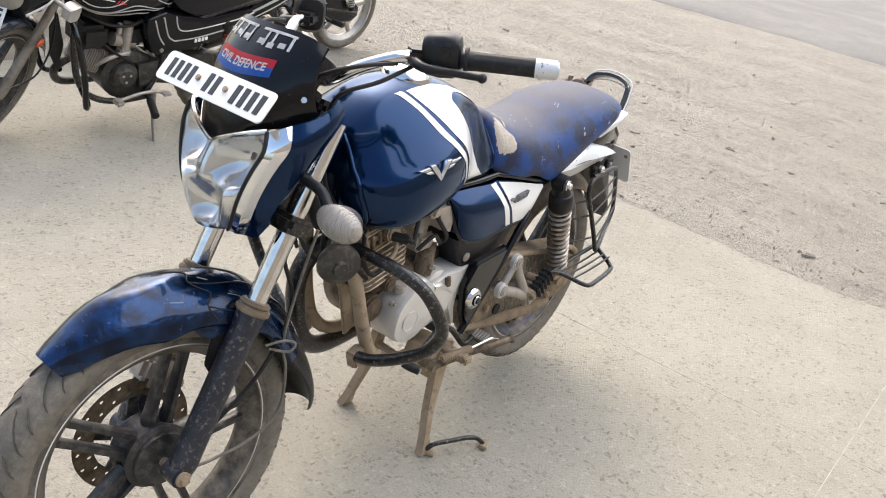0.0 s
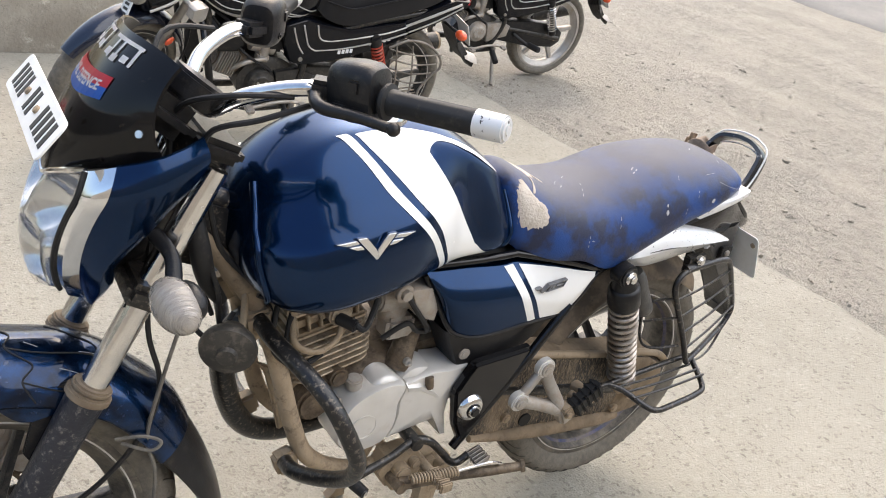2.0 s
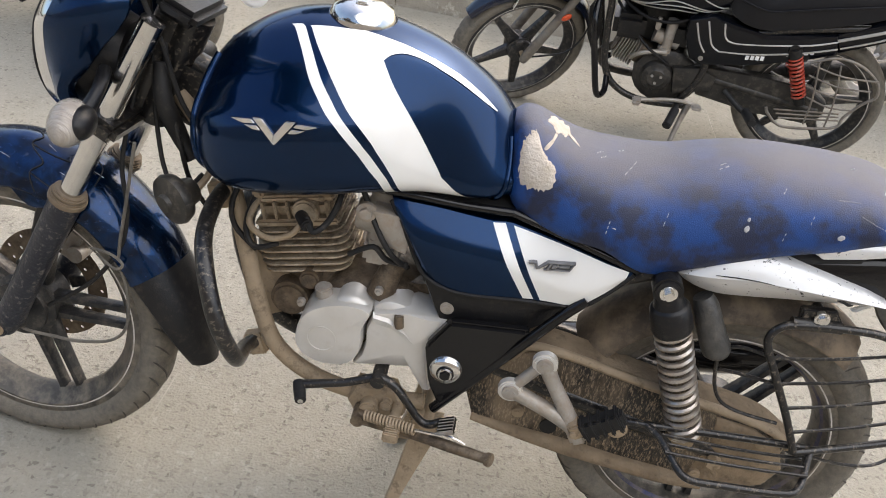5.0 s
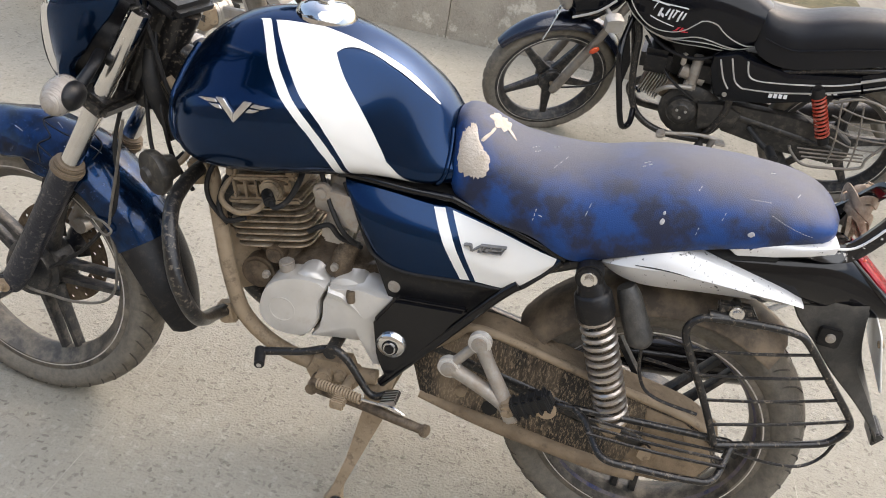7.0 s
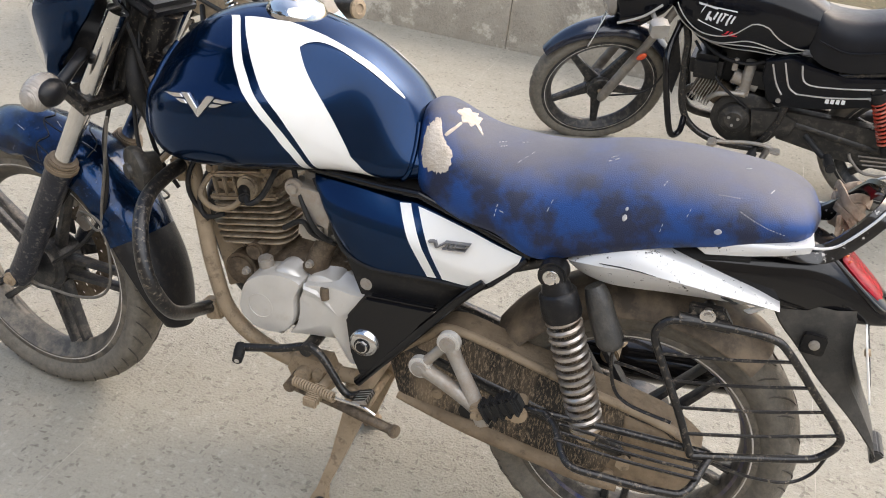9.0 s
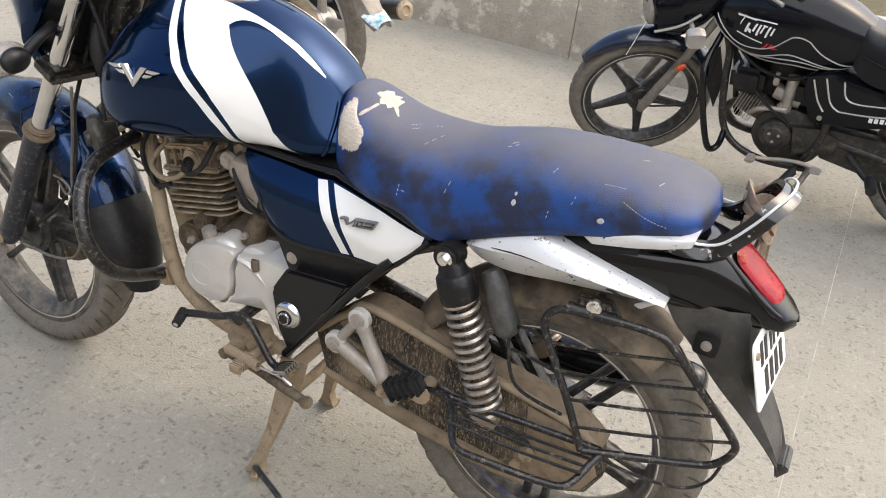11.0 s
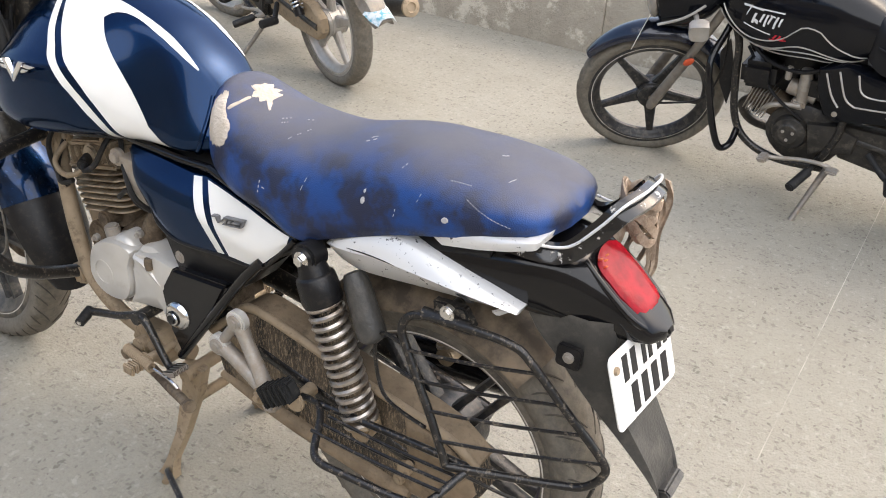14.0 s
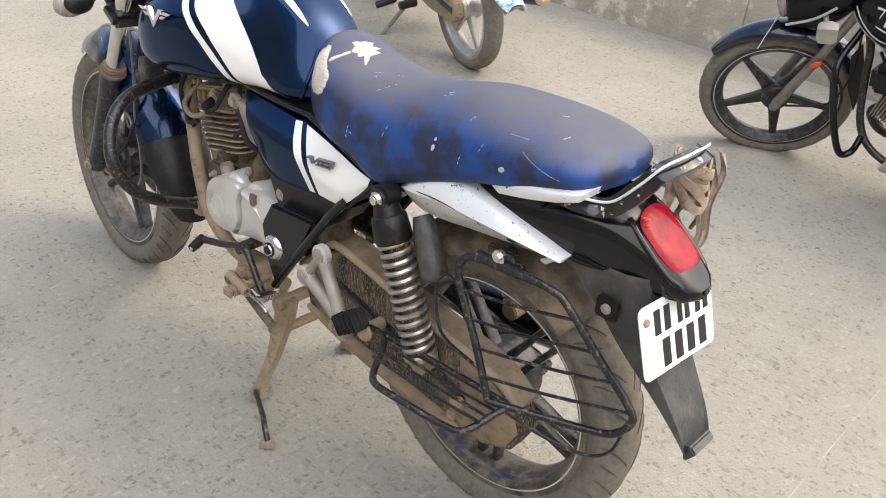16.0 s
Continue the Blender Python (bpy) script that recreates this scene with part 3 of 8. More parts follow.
for q in range(900):
    near = rnd.random() < 0.45
    x = -1.85 - abs(rnd.gauss(0, 0.25)) if near else rnd.uniform(-8.5, -1.9)
    y = rnd.uniform(-3.2, 2.4) if near else rnd.uniform(-6, 3)
    s = rnd.uniform(0.003, 0.009) * (1.8 if rnd.random() < 0.06 else 1)
    c = bmesh.ops.create_icosphere(bm, subdivisions=1, radius=s, matrix=pose(x, y, dirt_level(x, y) + 0.3 * s, rnd.uniform(0, 90), rnd.uniform(0, 90), rnd.uniform(0, 360)) @ Matrix.Diagonal((rnd.uniform(0.8, 1.6), rnd.uniform(0.7, 1.2), rnd.uniform(0.4, 0.8), 1)))
stones = part("pebbles", bm, mat("pebble_stone", (0.46, 0.425, 0.36), 0.9, 0, (0.30, 0.27, 0.225), 3.0))
tagged(stones, "small loose stones and grit scattered on the earth", "pebbles", kind="stuff")

bm = bmesh.new()
for q in range(420):
    t = rnd.uniform(-1, 1)
    rut = rnd.choice((-2.35, -2.9, -3.7, -4.6, -6.0))
    x, y = rut + 0.5 * t + rnd.gauss(0, 0.16), 3.2 * t - 0.6 + rnd.gauss(0, 0.3)
    r = rnd.uniform(0.006, 0.016) * (1.7 if rnd.random() < 0.10 else 1)
    got = bmesh.ops.create_icosphere(bm, subdivisions=1, radius=r, matrix=pose(x, y, dirt_level(x, y) + 0.15 * r, 0, 0, rnd.uniform(0, 360)) @ Matrix.Diagonal((rnd.uniform(0.9, 2.2), rnd.uniform(0.7, 1.2), rnd.uniform(0.35, 0.7), 1)))
    for v in got["verts"]:
        v.co += 0.35 * r * noise.noise_vector(v.co * 60)
clods = part("clods", bm, M_DIRT)
tagged(clods, "crumbled clods of dry earth along the wheel ruts", "clods", kind="stuff")

# ---- low wall behind the bikes ----
def wall_block(x0, x1, y_face, depth, h, seed):
    bm = bmesh.new()
    nx, nz = int((x1 - x0) / 0.05), 12
    rings = []
    for i in range(nx + 1):
        x = x0 + (x1 - x0) * i / nx
        f = lambda z: y_face + 0.012 * noise.noise(Vector((x * 2.3, z * 2.3, seed))) + 0.005 * noise.noise(Vector((x * 11, z * 11, seed)))
        ring = [(x, f(h * k / nz), h * k / nz) for k in range(nz + 1)]
        ring += [(x, y_face - 0.02, h + 0.012), (x, y_face - depth, h + 0.014), (x, y_face - depth, -0.05), (x, y_face, -0.05)]
        rings.append(ring)
    return loft(rings)


wall = part("wall_back", wall_block(1.14, 14.0, -3.33, 0.24, 0.52, 1), M_PLASTER)
tagged(wall, "low weathered plastered brick wall with cracks and stains", "wall", kind="structure")
wall = part("wall_far", wall_block(-1.2, 1.137, -3.345, 0.24, 0.50, 9), M_PLASTER)
tagged(wall, "low rough plastered wall with a pale worn top", "wall", kind="structure")
soil = part("soil_bed", sheet(-1.2, 14, -30, -3.57, 60, 60, lambda x, y: 0.40 + 0.05 * noise.noise(Vector((x * 2, y * 2, 0)))), M_SOIL)
tagged(soil, "raised bed of soil with dry leaves behind the wall", "soil", kind="structure")
# unseen plain wall, added on the open side to darken reflections and block sky
added_wall = part("wall_side", box((46.0, 0.24, 3.4), (3.0, 5.6, 1.7), bevel=0.01), mat("unseen_wall_brown", (0.30, 0.275, 0.24), 0.95, 0, (0.22, 0.20, 0.17), 1.2, bump=0.6, bump_scale=40))
tagged(added_wall, "unseen plain brown wall added to darken reflections and block sky light", "wall", kind="structure")
# the tank's sections: x, half width, bottom, height of the widest line, half width of the flat top, height of its edge and of the ridge
TANK = [(0.455, 0.085, 0.752, 0.785, 0.036, 0.842, 0.850), (0.50, 0.108, 0.748, 0.780, 0.054, 0.886, 0.897), (0.56, 0.114, 0.744, 0.785, 0.064, 0.922, 0.937), (0.60, 0.122, 0.740, 0.795, 0.070, 0.938, 0.956),
        (0.64, 0.142, 0.734, 0.815, 0.076, 0.949, 0.969), (0.68, 0.161, 0.728, 0.832, 0.080, 0.956, 0.978), (0.72, 0.176, 0.720, 0.836, 0.078, 0.962, 0.983), (0.80, 0.188, 0.706, 0.826, 0.064, 0.966, 0.980),
        (0.87, 0.186, 0.700, 0.810, 0.060, 0.946, 0.958), (0.92, 0.166, 0.708, 0.797, 0.056, 0.912, 0.924), (0.955, 0.128, 0.738, 0.798, 0.045, 0.876, 0.886), (0.975, 0.070, 0.785, 0.810, 0.025, 0.838, 0.845)]


def tank_point(x, a, lift=0.0):
    """The tank's left skin: x along the bike, a the angle up the side (-90 under, 0 widest, 60 at the edge of the flat top, 90 on the ridge)."""
    w, zb, zm, wt, zs, zt = table(x, TANK)
    c, s = math.cos(radians(a)), math.sin(radians(a))
    if a >= 60:
        v = (a - 60) / 30
        y, z = wt * (1 - v), zs + (zt - zs) * (1 - (1 - v) ** 2)
    elif a >= 0:
        u = a / 60
        y = w + (wt - w) * u ** (1.15 + 0.5 * min(1.0, max(0.0, (x - 0.56) / 0.14)))
        z = zm + (zs - zm) * (u + 0.15 * u * (1 - u))
    else:
        y, z = w * (1 - s ** 4) ** 0.3 if s > -1 else 0.0, zm + (zm - zb) * s
    # the shoulder steps out below a line over the emblem
    ledge = min(1.0, max(0.0, (x - 0.66) / 0.12)) * w / 0.188
    y -= 0.011 * ledge / (1 + math.exp((22 - a) / 2.2)) * max(0.0, min(1.0, (62 - a) / 36))
    return (x, max(y, 0.0) + lift * c, z + lift * s)

# ---- wheels ----
def tyre_mesh(at, R, hw, seg, step, bead):
    """A tyre with cut grooves slanting across the tread."""
    q = lambda f: bead + (R - bead) * f
    prof = [(q(-0.06), -hw * 0.66), (q(0.06), -hw * 0.80), (q(0.10), -hw * 0.84), (q(0.36), -hw), (q(0.60), -hw * 0.97), (q(0.76), -hw * 0.86), (q(0.88), -hw * 0.62),
            (q(0.96), -hw * 0.34), (q(0.995), -hw * 0.08), (q(0.995), hw * 0.08), (q(0.96), hw * 0.34), (q(0.88), hw * 0.62), (q(0.76), hw * 0.86), (q(0.60), hw * 0.97), (q(0.36), hw), (q(0.10), hw * 0.84), (q(0.06), hw * 0.80), (q(-0.06), hw * 0.66)]
    bm = bmesh.new()
    cols = []
    for i in range(seg):
        a = 2 * math.pi * i / seg
        col = []
        for j, (r, h) in enumerate(prof):
            if 5 <= j <= 12 and (i + abs(2 * j - 17) // 2) % step == 0:
                r -= 0.0055
            col.append(bm.verts.new((at[0] + r * math.cos(a), at[1] + h, at[2] + r * math.sin(a))))
        cols.append(col)
    for i in range(seg):
        a, b = cols[i], cols[(i + 1) % seg]
        for j in range(len(prof) - 1):
            bm.faces.new((a[j], b[j], b[j + 1], a[j + 1]))
    bmesh.ops.recalc_face_normals(bm, faces=bm.faces)
    return soften(bm, 50)


def tread_mesh(at, R, hw, bead, n, slant):
    """Dark slanting strips laid on both sides of the tread, from shoulder to crown, imitating the shade in grooves."""
    q = lambda f: bead + (R - bead) * f
    prof = [(q(0.60), hw * 0.97), (q(0.76), hw * 0.86), (q(0.88), hw * 0.62), (q(0.96), hw * 0.34), (q(0.995), hw * 0.08)]
    bms = []
    for k in range(n):
        for side in (1, -1):
            line = []
            for j in range(7 if k % 2 else 5):
                u = j / 6 * 3.8
                i = min(int(u), 3)
                r = prof[i][0] + (prof[i + 1][0] - prof[i][0]) * (u - i)
                h = prof[i][1] + (prof[i + 1][1] - prof[i][1]) * (u - i)
                a = 2 * math.pi * (k + (0.5 if side < 0 else 0.0)) / n + slant * (j / 6) ** 1.6
                line.append((at[0] + (r + 0.0002) * math.cos(a), at[1] + side * h, at[2] + (r + 0.0002) * math.sin(a)))
            bms.append(tube(line, [0.0008] + [0.0019] * (len(line) - 2) + [0.0008], 5, 1))
    return join(*bms)


def spoke_mesh(at, r0, r1, ang, w0, w1, t0, t1, shift=0.0):
    """One cast spoke from hub to rim, a tapered bar with rounded edges."""
    rings = []
    for k in range(5):
        s = k / 4
        r, w, t = r0 + (r1 - r0) * s, w0 + (w1 - w0) * s + 0.004 * (2 * s - 1) ** 4, t0 + (t1 - t0) * s
        rings.append([(r, shift + w * cx / 2, t * cy / 2) for cx, cy in ((-1, -0.55), (-0.7, -1), (0.7, -1), (1, -0.55), (1, 0.55), (0.7, 1), (-0.7, 1), (-1, 0.55))])
    bm = loft([[(p[0], p[2], p[1]) for p in ring] for ring in rings])
    bm.transform(Matrix.Translation(at) @ Matrix.Rotation(-ang, 4, "Y"))
    return bm


def wheel(thing_, at, R, hw, rim_r, twin, m=None, rim_depth=0.033, tape=None, dark=True, step=6, phase=0.0, hub_r=0.05, disc=False, rim_mat=None):
    """Tyre, rim, hub, spokes and pinstripes as parts."""
    rim_mat = rim_mat or M_RIM
    ty = part("tyre", tyre_mesh(at, R, hw, 168, step, rim_r + 0.010), M_TYRE, thing_, "dusty grooved rubber tyre", m)
    ty.data.materials.append(M_TREAD)
    for f in ty.data.polygons:
        if 5 <= f.index % 17 <= 11:
            f.material_index = 1
    if twin:
        tagged(part("tread", tread_mesh(at, R, hw, rim_r + 0.010, 44, 0.20), M_GROOVE, ty, "dark slanting strips laid on the tread for groove shade", m), kind="stuff")
    h = hw * 0.72
    rim = part("rim", lathe([(rim_r + 0.014, -h - 0.001), (rim_r + 0.011, -h - 0.003), (rim_r - 0.005, -h - 0.003), (rim_r - 0.008, -h + 0.003), (rim_r - 0.012, -h * 0.75), (rim_r - rim_depth * 0.9, -h * 0.35), (rim_r - rim_depth, 0), (rim_r - rim_depth * 0.9, h * 0.35), (rim_r - 0.012, h * 0.75),
                             (rim_r - 0.008, h - 0.003), (rim_r - 0.005, h + 0.003), (rim_r + 0.011, h + 0.003), (rim_r + 0.014, h + 0.001), (rim_r + 0.012, 0)], 96, at, closed=True), M_RIMDUST if twin else rim_mat, thing_, "dirty cast alloy rim", m)
    for side in (-1, 1):
        for dr in (-0.006, 0.0025):
            part("pinstripe", lathe([(rim_r + 0.0032 - dr, side * (h + 0.0042 - abs(dr) * 0.25)), (rim_r + 0.0005 - dr, side * (h + 0.0044 - abs(dr) * 0.25))], 96, at), M_PIN, rim, "thin silver rim stripe", m)
    if tape:
        part("rim_tape", lathe([(rim_r - 0.0085, h * 0.86), (rim_r - 0.0165, h * 0.62)], 96, at), tape, rim, "worn blue rim tape", m)
    hub = part("hub", lathe([(0, -hw * 1.05), (hub_r * 0.5, -hw * 1.05), (hub_r * 0.6, -hw * 0.8), (hub_r, -hw * 0.6), (hub_r * 0.85, 0), (hub_r, hw * 0.6), (hub_r * 0.7, hw * 0.85), (hub_r * 0.45, hw * 1.05), (0, hw * 1.05)], 40, at), rim_mat, thing_, "grimy wheel hub", m)
    n = 5
    for k in range(n):
        a = 2 * math.pi * k / n + phase
        for s in ((-1, 1) if twin else (0,)):
            w0, w1 = (0.015, 0.013) if twin else (0.05, 0.024)
            part("spoke", spoke_mesh(at, hub_r * 0.8, rim_r - rim_depth * 0.72, a, w0, w1, 0.030, 0.022, s * 0.019), rim_mat, thing_, "", m)
    part("axle_nut", join(cyl((at[0], -hw * 1.9, at[2]), (at[0], hw * 1.9, at[2]), 0.009, seg=12), cyl((at[0], hw * 1.9, at[2]), (at[0], hw * 1.9 + 0.012, at[2]), 0.014, seg=6)), M_STEEL, thing_, "rusty axle and nut", m)
    return hub


def bolt(name, at, r, parent, material, axis=(0, 1, 0), h=0.012, m=None, label=""):
    a, d = Vector(at), Vector(axis).normalized()
    return part(name, join(cyl(a - d * 0.006, a + d * 0.004, r * 1.55, seg=20, bevel=0.001), cyl(a, a + d * h, r, seg=6, bevel=0.001)), material, parent, label, m)


def spring_mesh(p, q, r, turns, wire, seg=14):
    p, q = Vector(p), Vector(q)
    d = (q - p).normalized()
    u = d.orthogonal().normalized()
    v = d.cross(u)
    k = int(turns * seg)
    return tube([p + (q - p) * i / k + r * (math.cos(2 * math.pi * i / seg) * u + math.sin(2 * math.pi * i / seg) * v) for i in range(k + 1)], wire, 6, 1)


def plate_bars(parent, m, x0, x1, z0, z1, count, y0, y1, gaps=0.3):
    """Plain upright bars in the place of characters, each a part of its plate."""
    w = (x1 - x0) / count
    for i in range(count):
        a, b = x0 + w * (i + gaps / 2), x0 + w * (i + 1 - gaps / 2)
        part("plate_bar", slab([(a, z0), (b, z0), (b, z1), (a, z1)], y0, y1, 0), M_INK, parent, "black plate bar", m)


# ---- the blue motorcycle ----
bike = thing("motorcycle", "dusty blue motorcycle with white tank stripes on its centre stand", "motorcycle")
STEER_AT, STEER_AXIS = Vector((1.045, 0, 0.94)), Vector((-0.42, 0, 0.907)).normalized()
ST = Matrix.Translation(STEER_AT) @ Matrix.Rotation(radians(-6), 4, STEER_AXIS) @ Matrix.Translation(-STEER_AT)
STI = ST.inverted()
un = lambda *p: tuple(STI @ Vector(p))
AX = (1.322, 0.0, 0.300)
RAX = (0.0, -0.004, 0.336)

front = part("front_wheel", lathe([(0.03, -0.05), (0.052, -0.045), (0.055, 0.045), (0.03, 0.05)], 32, AX, closed=True), M_RIM, bike, "black ten-spoke alloy front wheel", ST)
wheel(front, AX, 0.303, 0.047, 0.234, True, ST, step=6, phase=0.55, hub_r=0.066)
rear = part("rear_wheel", lathe([(0.03, -0.05), (0.066, -0.045), (0.07, 0.045), (0.03, 0.05)], 32, RAX, closed=True), M_RIM, bike, "black ten-spoke alloy rear wheel with blue tape")
wheel(rear, RAX, 0.296, 0.060, 0.218, True, None, 0.024, tape=M_BLUETAPE, step=7, phase=0.925, hub_r=0.062)

# brake disc with drilled holes, caliper on the far fork leg
def drilled_disc(at, r0, r1, y0, y1, n=36):
    """A thin ring with a round hole in every cell of two staggered rows."""
    bm = bmesh.new()
    rm = (r0 + r1) / 2
    for i in range(n):
        for row, (ra, rb) in enumerate(((r0, rm), (rm, r1))):
            a0, a1 = 2 * math.pi * i / n, 2 * math.pi * (i + 1) / n
            am, rc = (a0 + a1) / 2, (ra + rb) / 2
            border = [(ra, a0), (rc, a0), (rb, a0), (rb, am), (rb, a1), (rc, a1), (ra, a1), (ra, am)]
            hole = (i + row) % 2 == 0
            for y, flip in ((y0, True), (y1, False)):
                out = [bm.verts.new((at[0] + r * math.cos(a), at[1] + y, at[2] + r * math.sin(a))) for r, a in border]
                if not hole:
                    bm.faces.new(out[::-1] if flip else out)
                    continue
                cx, cz = rc * math.cos(am), rc * math.sin(am)
                inn = []
                for r, a in border:
                    d = Vector((r * math.cos(a) - cx, r * math.sin(a) - cz)).normalized() * 0.0046
                    inn.append(bm.verts.new((at[0] + cx + d.x, at[1] + y, at[2] + cz + d.y)))
                for k in range(8):
                    f = (out[k], out[(k + 1) % 8], inn[(k + 1) % 8], inn[k])
                    bm.faces.new(f[::-1] if flip else f)
    bmesh.ops.remove_doubles(bm, verts=bm.verts, dist=1e-5)
    return bm


disc = part("brake_disc", drilled_disc(AX, 0.080, 0.120, -0.064, -0.060), M_ENGINE, bike, "rusty drilled front brake disc", ST)
for k in range(5):
    a = 2 * math.pi * k / 5 + 0.3
    part("disc_arm", slab([(AX[0] + r * math.cos(a + d), AX[2] + r * math.sin(a + d)) for r, d in ((0.045, -0.3), (0.082, -0.12), (0.082, 0.12), (0.045, 0.3))], -0.065, -0.059, 0.001, 1), M_RIM, disc, "disc carrier arm", ST)
part("brake_caliper", join(box((0.05, 0.05, 0.09), (1.26, -0.065, 0.415), (0, -25, 0), 0.012), box((0.03, 0.06, 0.05), (1.30, -0.07, 0.44), (0, -25, 0), 0.01), cyl((1.25, -0.10, 0.40), (1.25, -0.03, 0.40), 0.017)), M_GREY, bike, "grey brake caliper", ST)

# fork
F0, F1 = Vector((1.315, 0, 0.300)), Vector((1.02, 0, 0.945))
fd = (F1 - F0).normalized()
for s in (1, -1):
    y = 0.092 * s
    lo = lambda d: Vector((F0.x + fd.x * d, y, F0.z + fd.z * d))
    off = lo(0) - Vector((0.006, 0, 0))
    leg = part("fork_leg", join(tube([lo(-0.012), lo(0.02), lo(0.05), lo(0.2), lo(0.30), lo(0.325)], [0.020, 0.027, 0.026, 0.026, 0.028, 0.029], 20, 3), cyl((AX[0], y - 0.022, AX[2]), (AX[0], y + 0.022, AX[2]), 0.021, seg=20, bevel=0.003)), M_FORK, bike, "scuffed navy-black fork lower leg", ST)
    part("fork_seal", join(cyl(lo(0.322), lo(0.336), 0.033, seg=24, bevel=0.003), cyl(lo(0.336), lo(0.346), 0.029, seg=24, bevel=0.003)), M_SEAL, leg, "brown rubber dust seal", ST)
    part("fork_tube", cyl(lo(0.33), lo(0.70), 0.0195, seg=24), M_CHROME, bike, "chrome fork stanchion", ST)
    bolt("axle_bolt", (AX[0], y + 0.022 * s, AX[2]), 0.010, leg, M_STEEL, (0, s, 0), m=ST)
part("lower_yoke", join(box((0.07, 0.25, 0.034), lo(0.50) * Vector((1, 0, 1)), (0, -25, 0), 0.01), cyl(Vector((1.10, 0, 0.76)), Vector((1.02, 0, 0.96)), 0.03)), M_FRAME, bike, "black lower fork yoke", ST)
part("upper_yoke", box((0.07, 0.13, 0.03), (1.005, 0, 0.945), (0, -20, 0), 0.01), M_BLACK, bike, "black upper fork yoke", ST)
part("steering_head", join(cyl((1.075, 0, 0.74), (1.0, 0, 0.93), 0.032), box((0.10, 0.05, 0.12), (1.0, 0, 0.80), (0, -20, 0), 0.015)), M_FRAME, bike, "black steering head tube")

# front mudguard: blue shell with dents, black flap behind
def guard_shell(a0, a1, rfun, wfun, drop, n=26, k=14, thick=0.004, dent=0.0):
    rings = []
    for i in range(n + 1):
        s = i / n
        a = radians(a0 + (a1 - a0) * s)
        r, w, d = rfun(s), wfun(s), drop(s)
        line = []
        for j in range(k + 1):
            t = -1 + 2 * j / k
            y = w * math.sin(t * 1.35) / math.sin(1.35)
            rr = r - d * (1 - math.cos(t * 1.35)) / (1 - math.cos(1.35))
            if dent:
                rr += dent * noise.noise(Vector((s * 7, t * 2.2, 4))) * (0.3 + 0.7 * math.exp(-((s - 0.42) / 0.2) ** 2))
            line.append((rr, y))
        ring = [(AX[0] + q * math.cos(a), y, AX[2] + q * math.sin(a)) for q, y in line]
        ring += [(AX[0] + (q - thick) * math.cos(a), y * 0.97, AX[2] + (q - thick) * math.sin(a)) for q, y in reversed(line)]
        rings.append(ring)
    return loft(rings)


mud = part("front_mudguard", guard_shell(52, 150, lambda s: 0.333 + 0.030 * math.sin(s * 2.4) + 0.006 * s, lambda s: 0.035 + 0.052 * min(1, s * 2.2) ** 0.6, lambda s: 0.03 + 0.052 * min(1, s * 3) * (1 - 0.35 * s), dent=0.014), M_CRACKED, bike, "cracked and dented blue front mudguard", ST)
part("mudguard_flap", guard_shell(148, 184, lambda s: 0.356 + 0.030 * s * s, lambda s: 0.086 - 0.045 * s * s * s, lambda s: 0.060 - 0.03 * s), M_BLACK, mud, "black plastic splash flap", ST)
def guard_line(pts, r, lift):
    """A fine line laid on the mudguard's skin: s along it, t across."""
    out = []
    for p in spline([(a, b, 0) for a, b in pts], 5):
        q, t = p.x, p.y
        a = radians(52 + 98 * q)
        rad = 0.333 + 0.030 * math.sin(q * 2.4) + 0.006 * q + lift
        w = 0.035 + 0.052 * min(1, q * 2.2) ** 0.6
        d = 0.03 + 0.052 * min(1, q * 3) * (1 - 0.35 * q)
        rr = rad - d * (1 - math.cos(t * 1.35)) / (1 - math.cos(1.35))
        rr += 0.012 * noise.noise(Vector((q * 7, t * 2.2, 4))) * (0.3 + 0.7 * math.exp(-((q - 0.42) / 0.2) ** 2))
        out.append((AX[0] + rr * math.cos(a), w * math.sin(t * 1.35) / math.sin(1.35), AX[2] + rr * math.sin(a)))
    return tube(out, r, 6, 1)


for line in ([(0.42, -0.15), (0.47, 0.1), (0.46, 0.3), (0.52, 0.5), (0.50, 0.72), (0.54, 0.95)], [(0.56, -0.3), (0.60, 0.0), (0.66, 0.15), (0.68, 0.45)], [(0.46, 0.3), (0.56, 0.34), (0.66, 0.30)], [(0.50, 0.72), (0.60, 0.80), (0.70, 0.72)]):
    part("crack", guard_line(line, 0.0013, 0.0002), M_DARK, mud, "dark crack in the paint", ST)
for line in ([(0.38, 0.55), (0.42, 0.60)], [(0.58, 0.55), (0.64, 0.60)], [(0.50, 0.20), (0.53, 0.26)], [(0.62, 0.30), (0.68, 0.26)]):
    part("scratch", guard_line(line, 0.00045, 0.0002), M_PIN, mud, "pale scratch", ST)
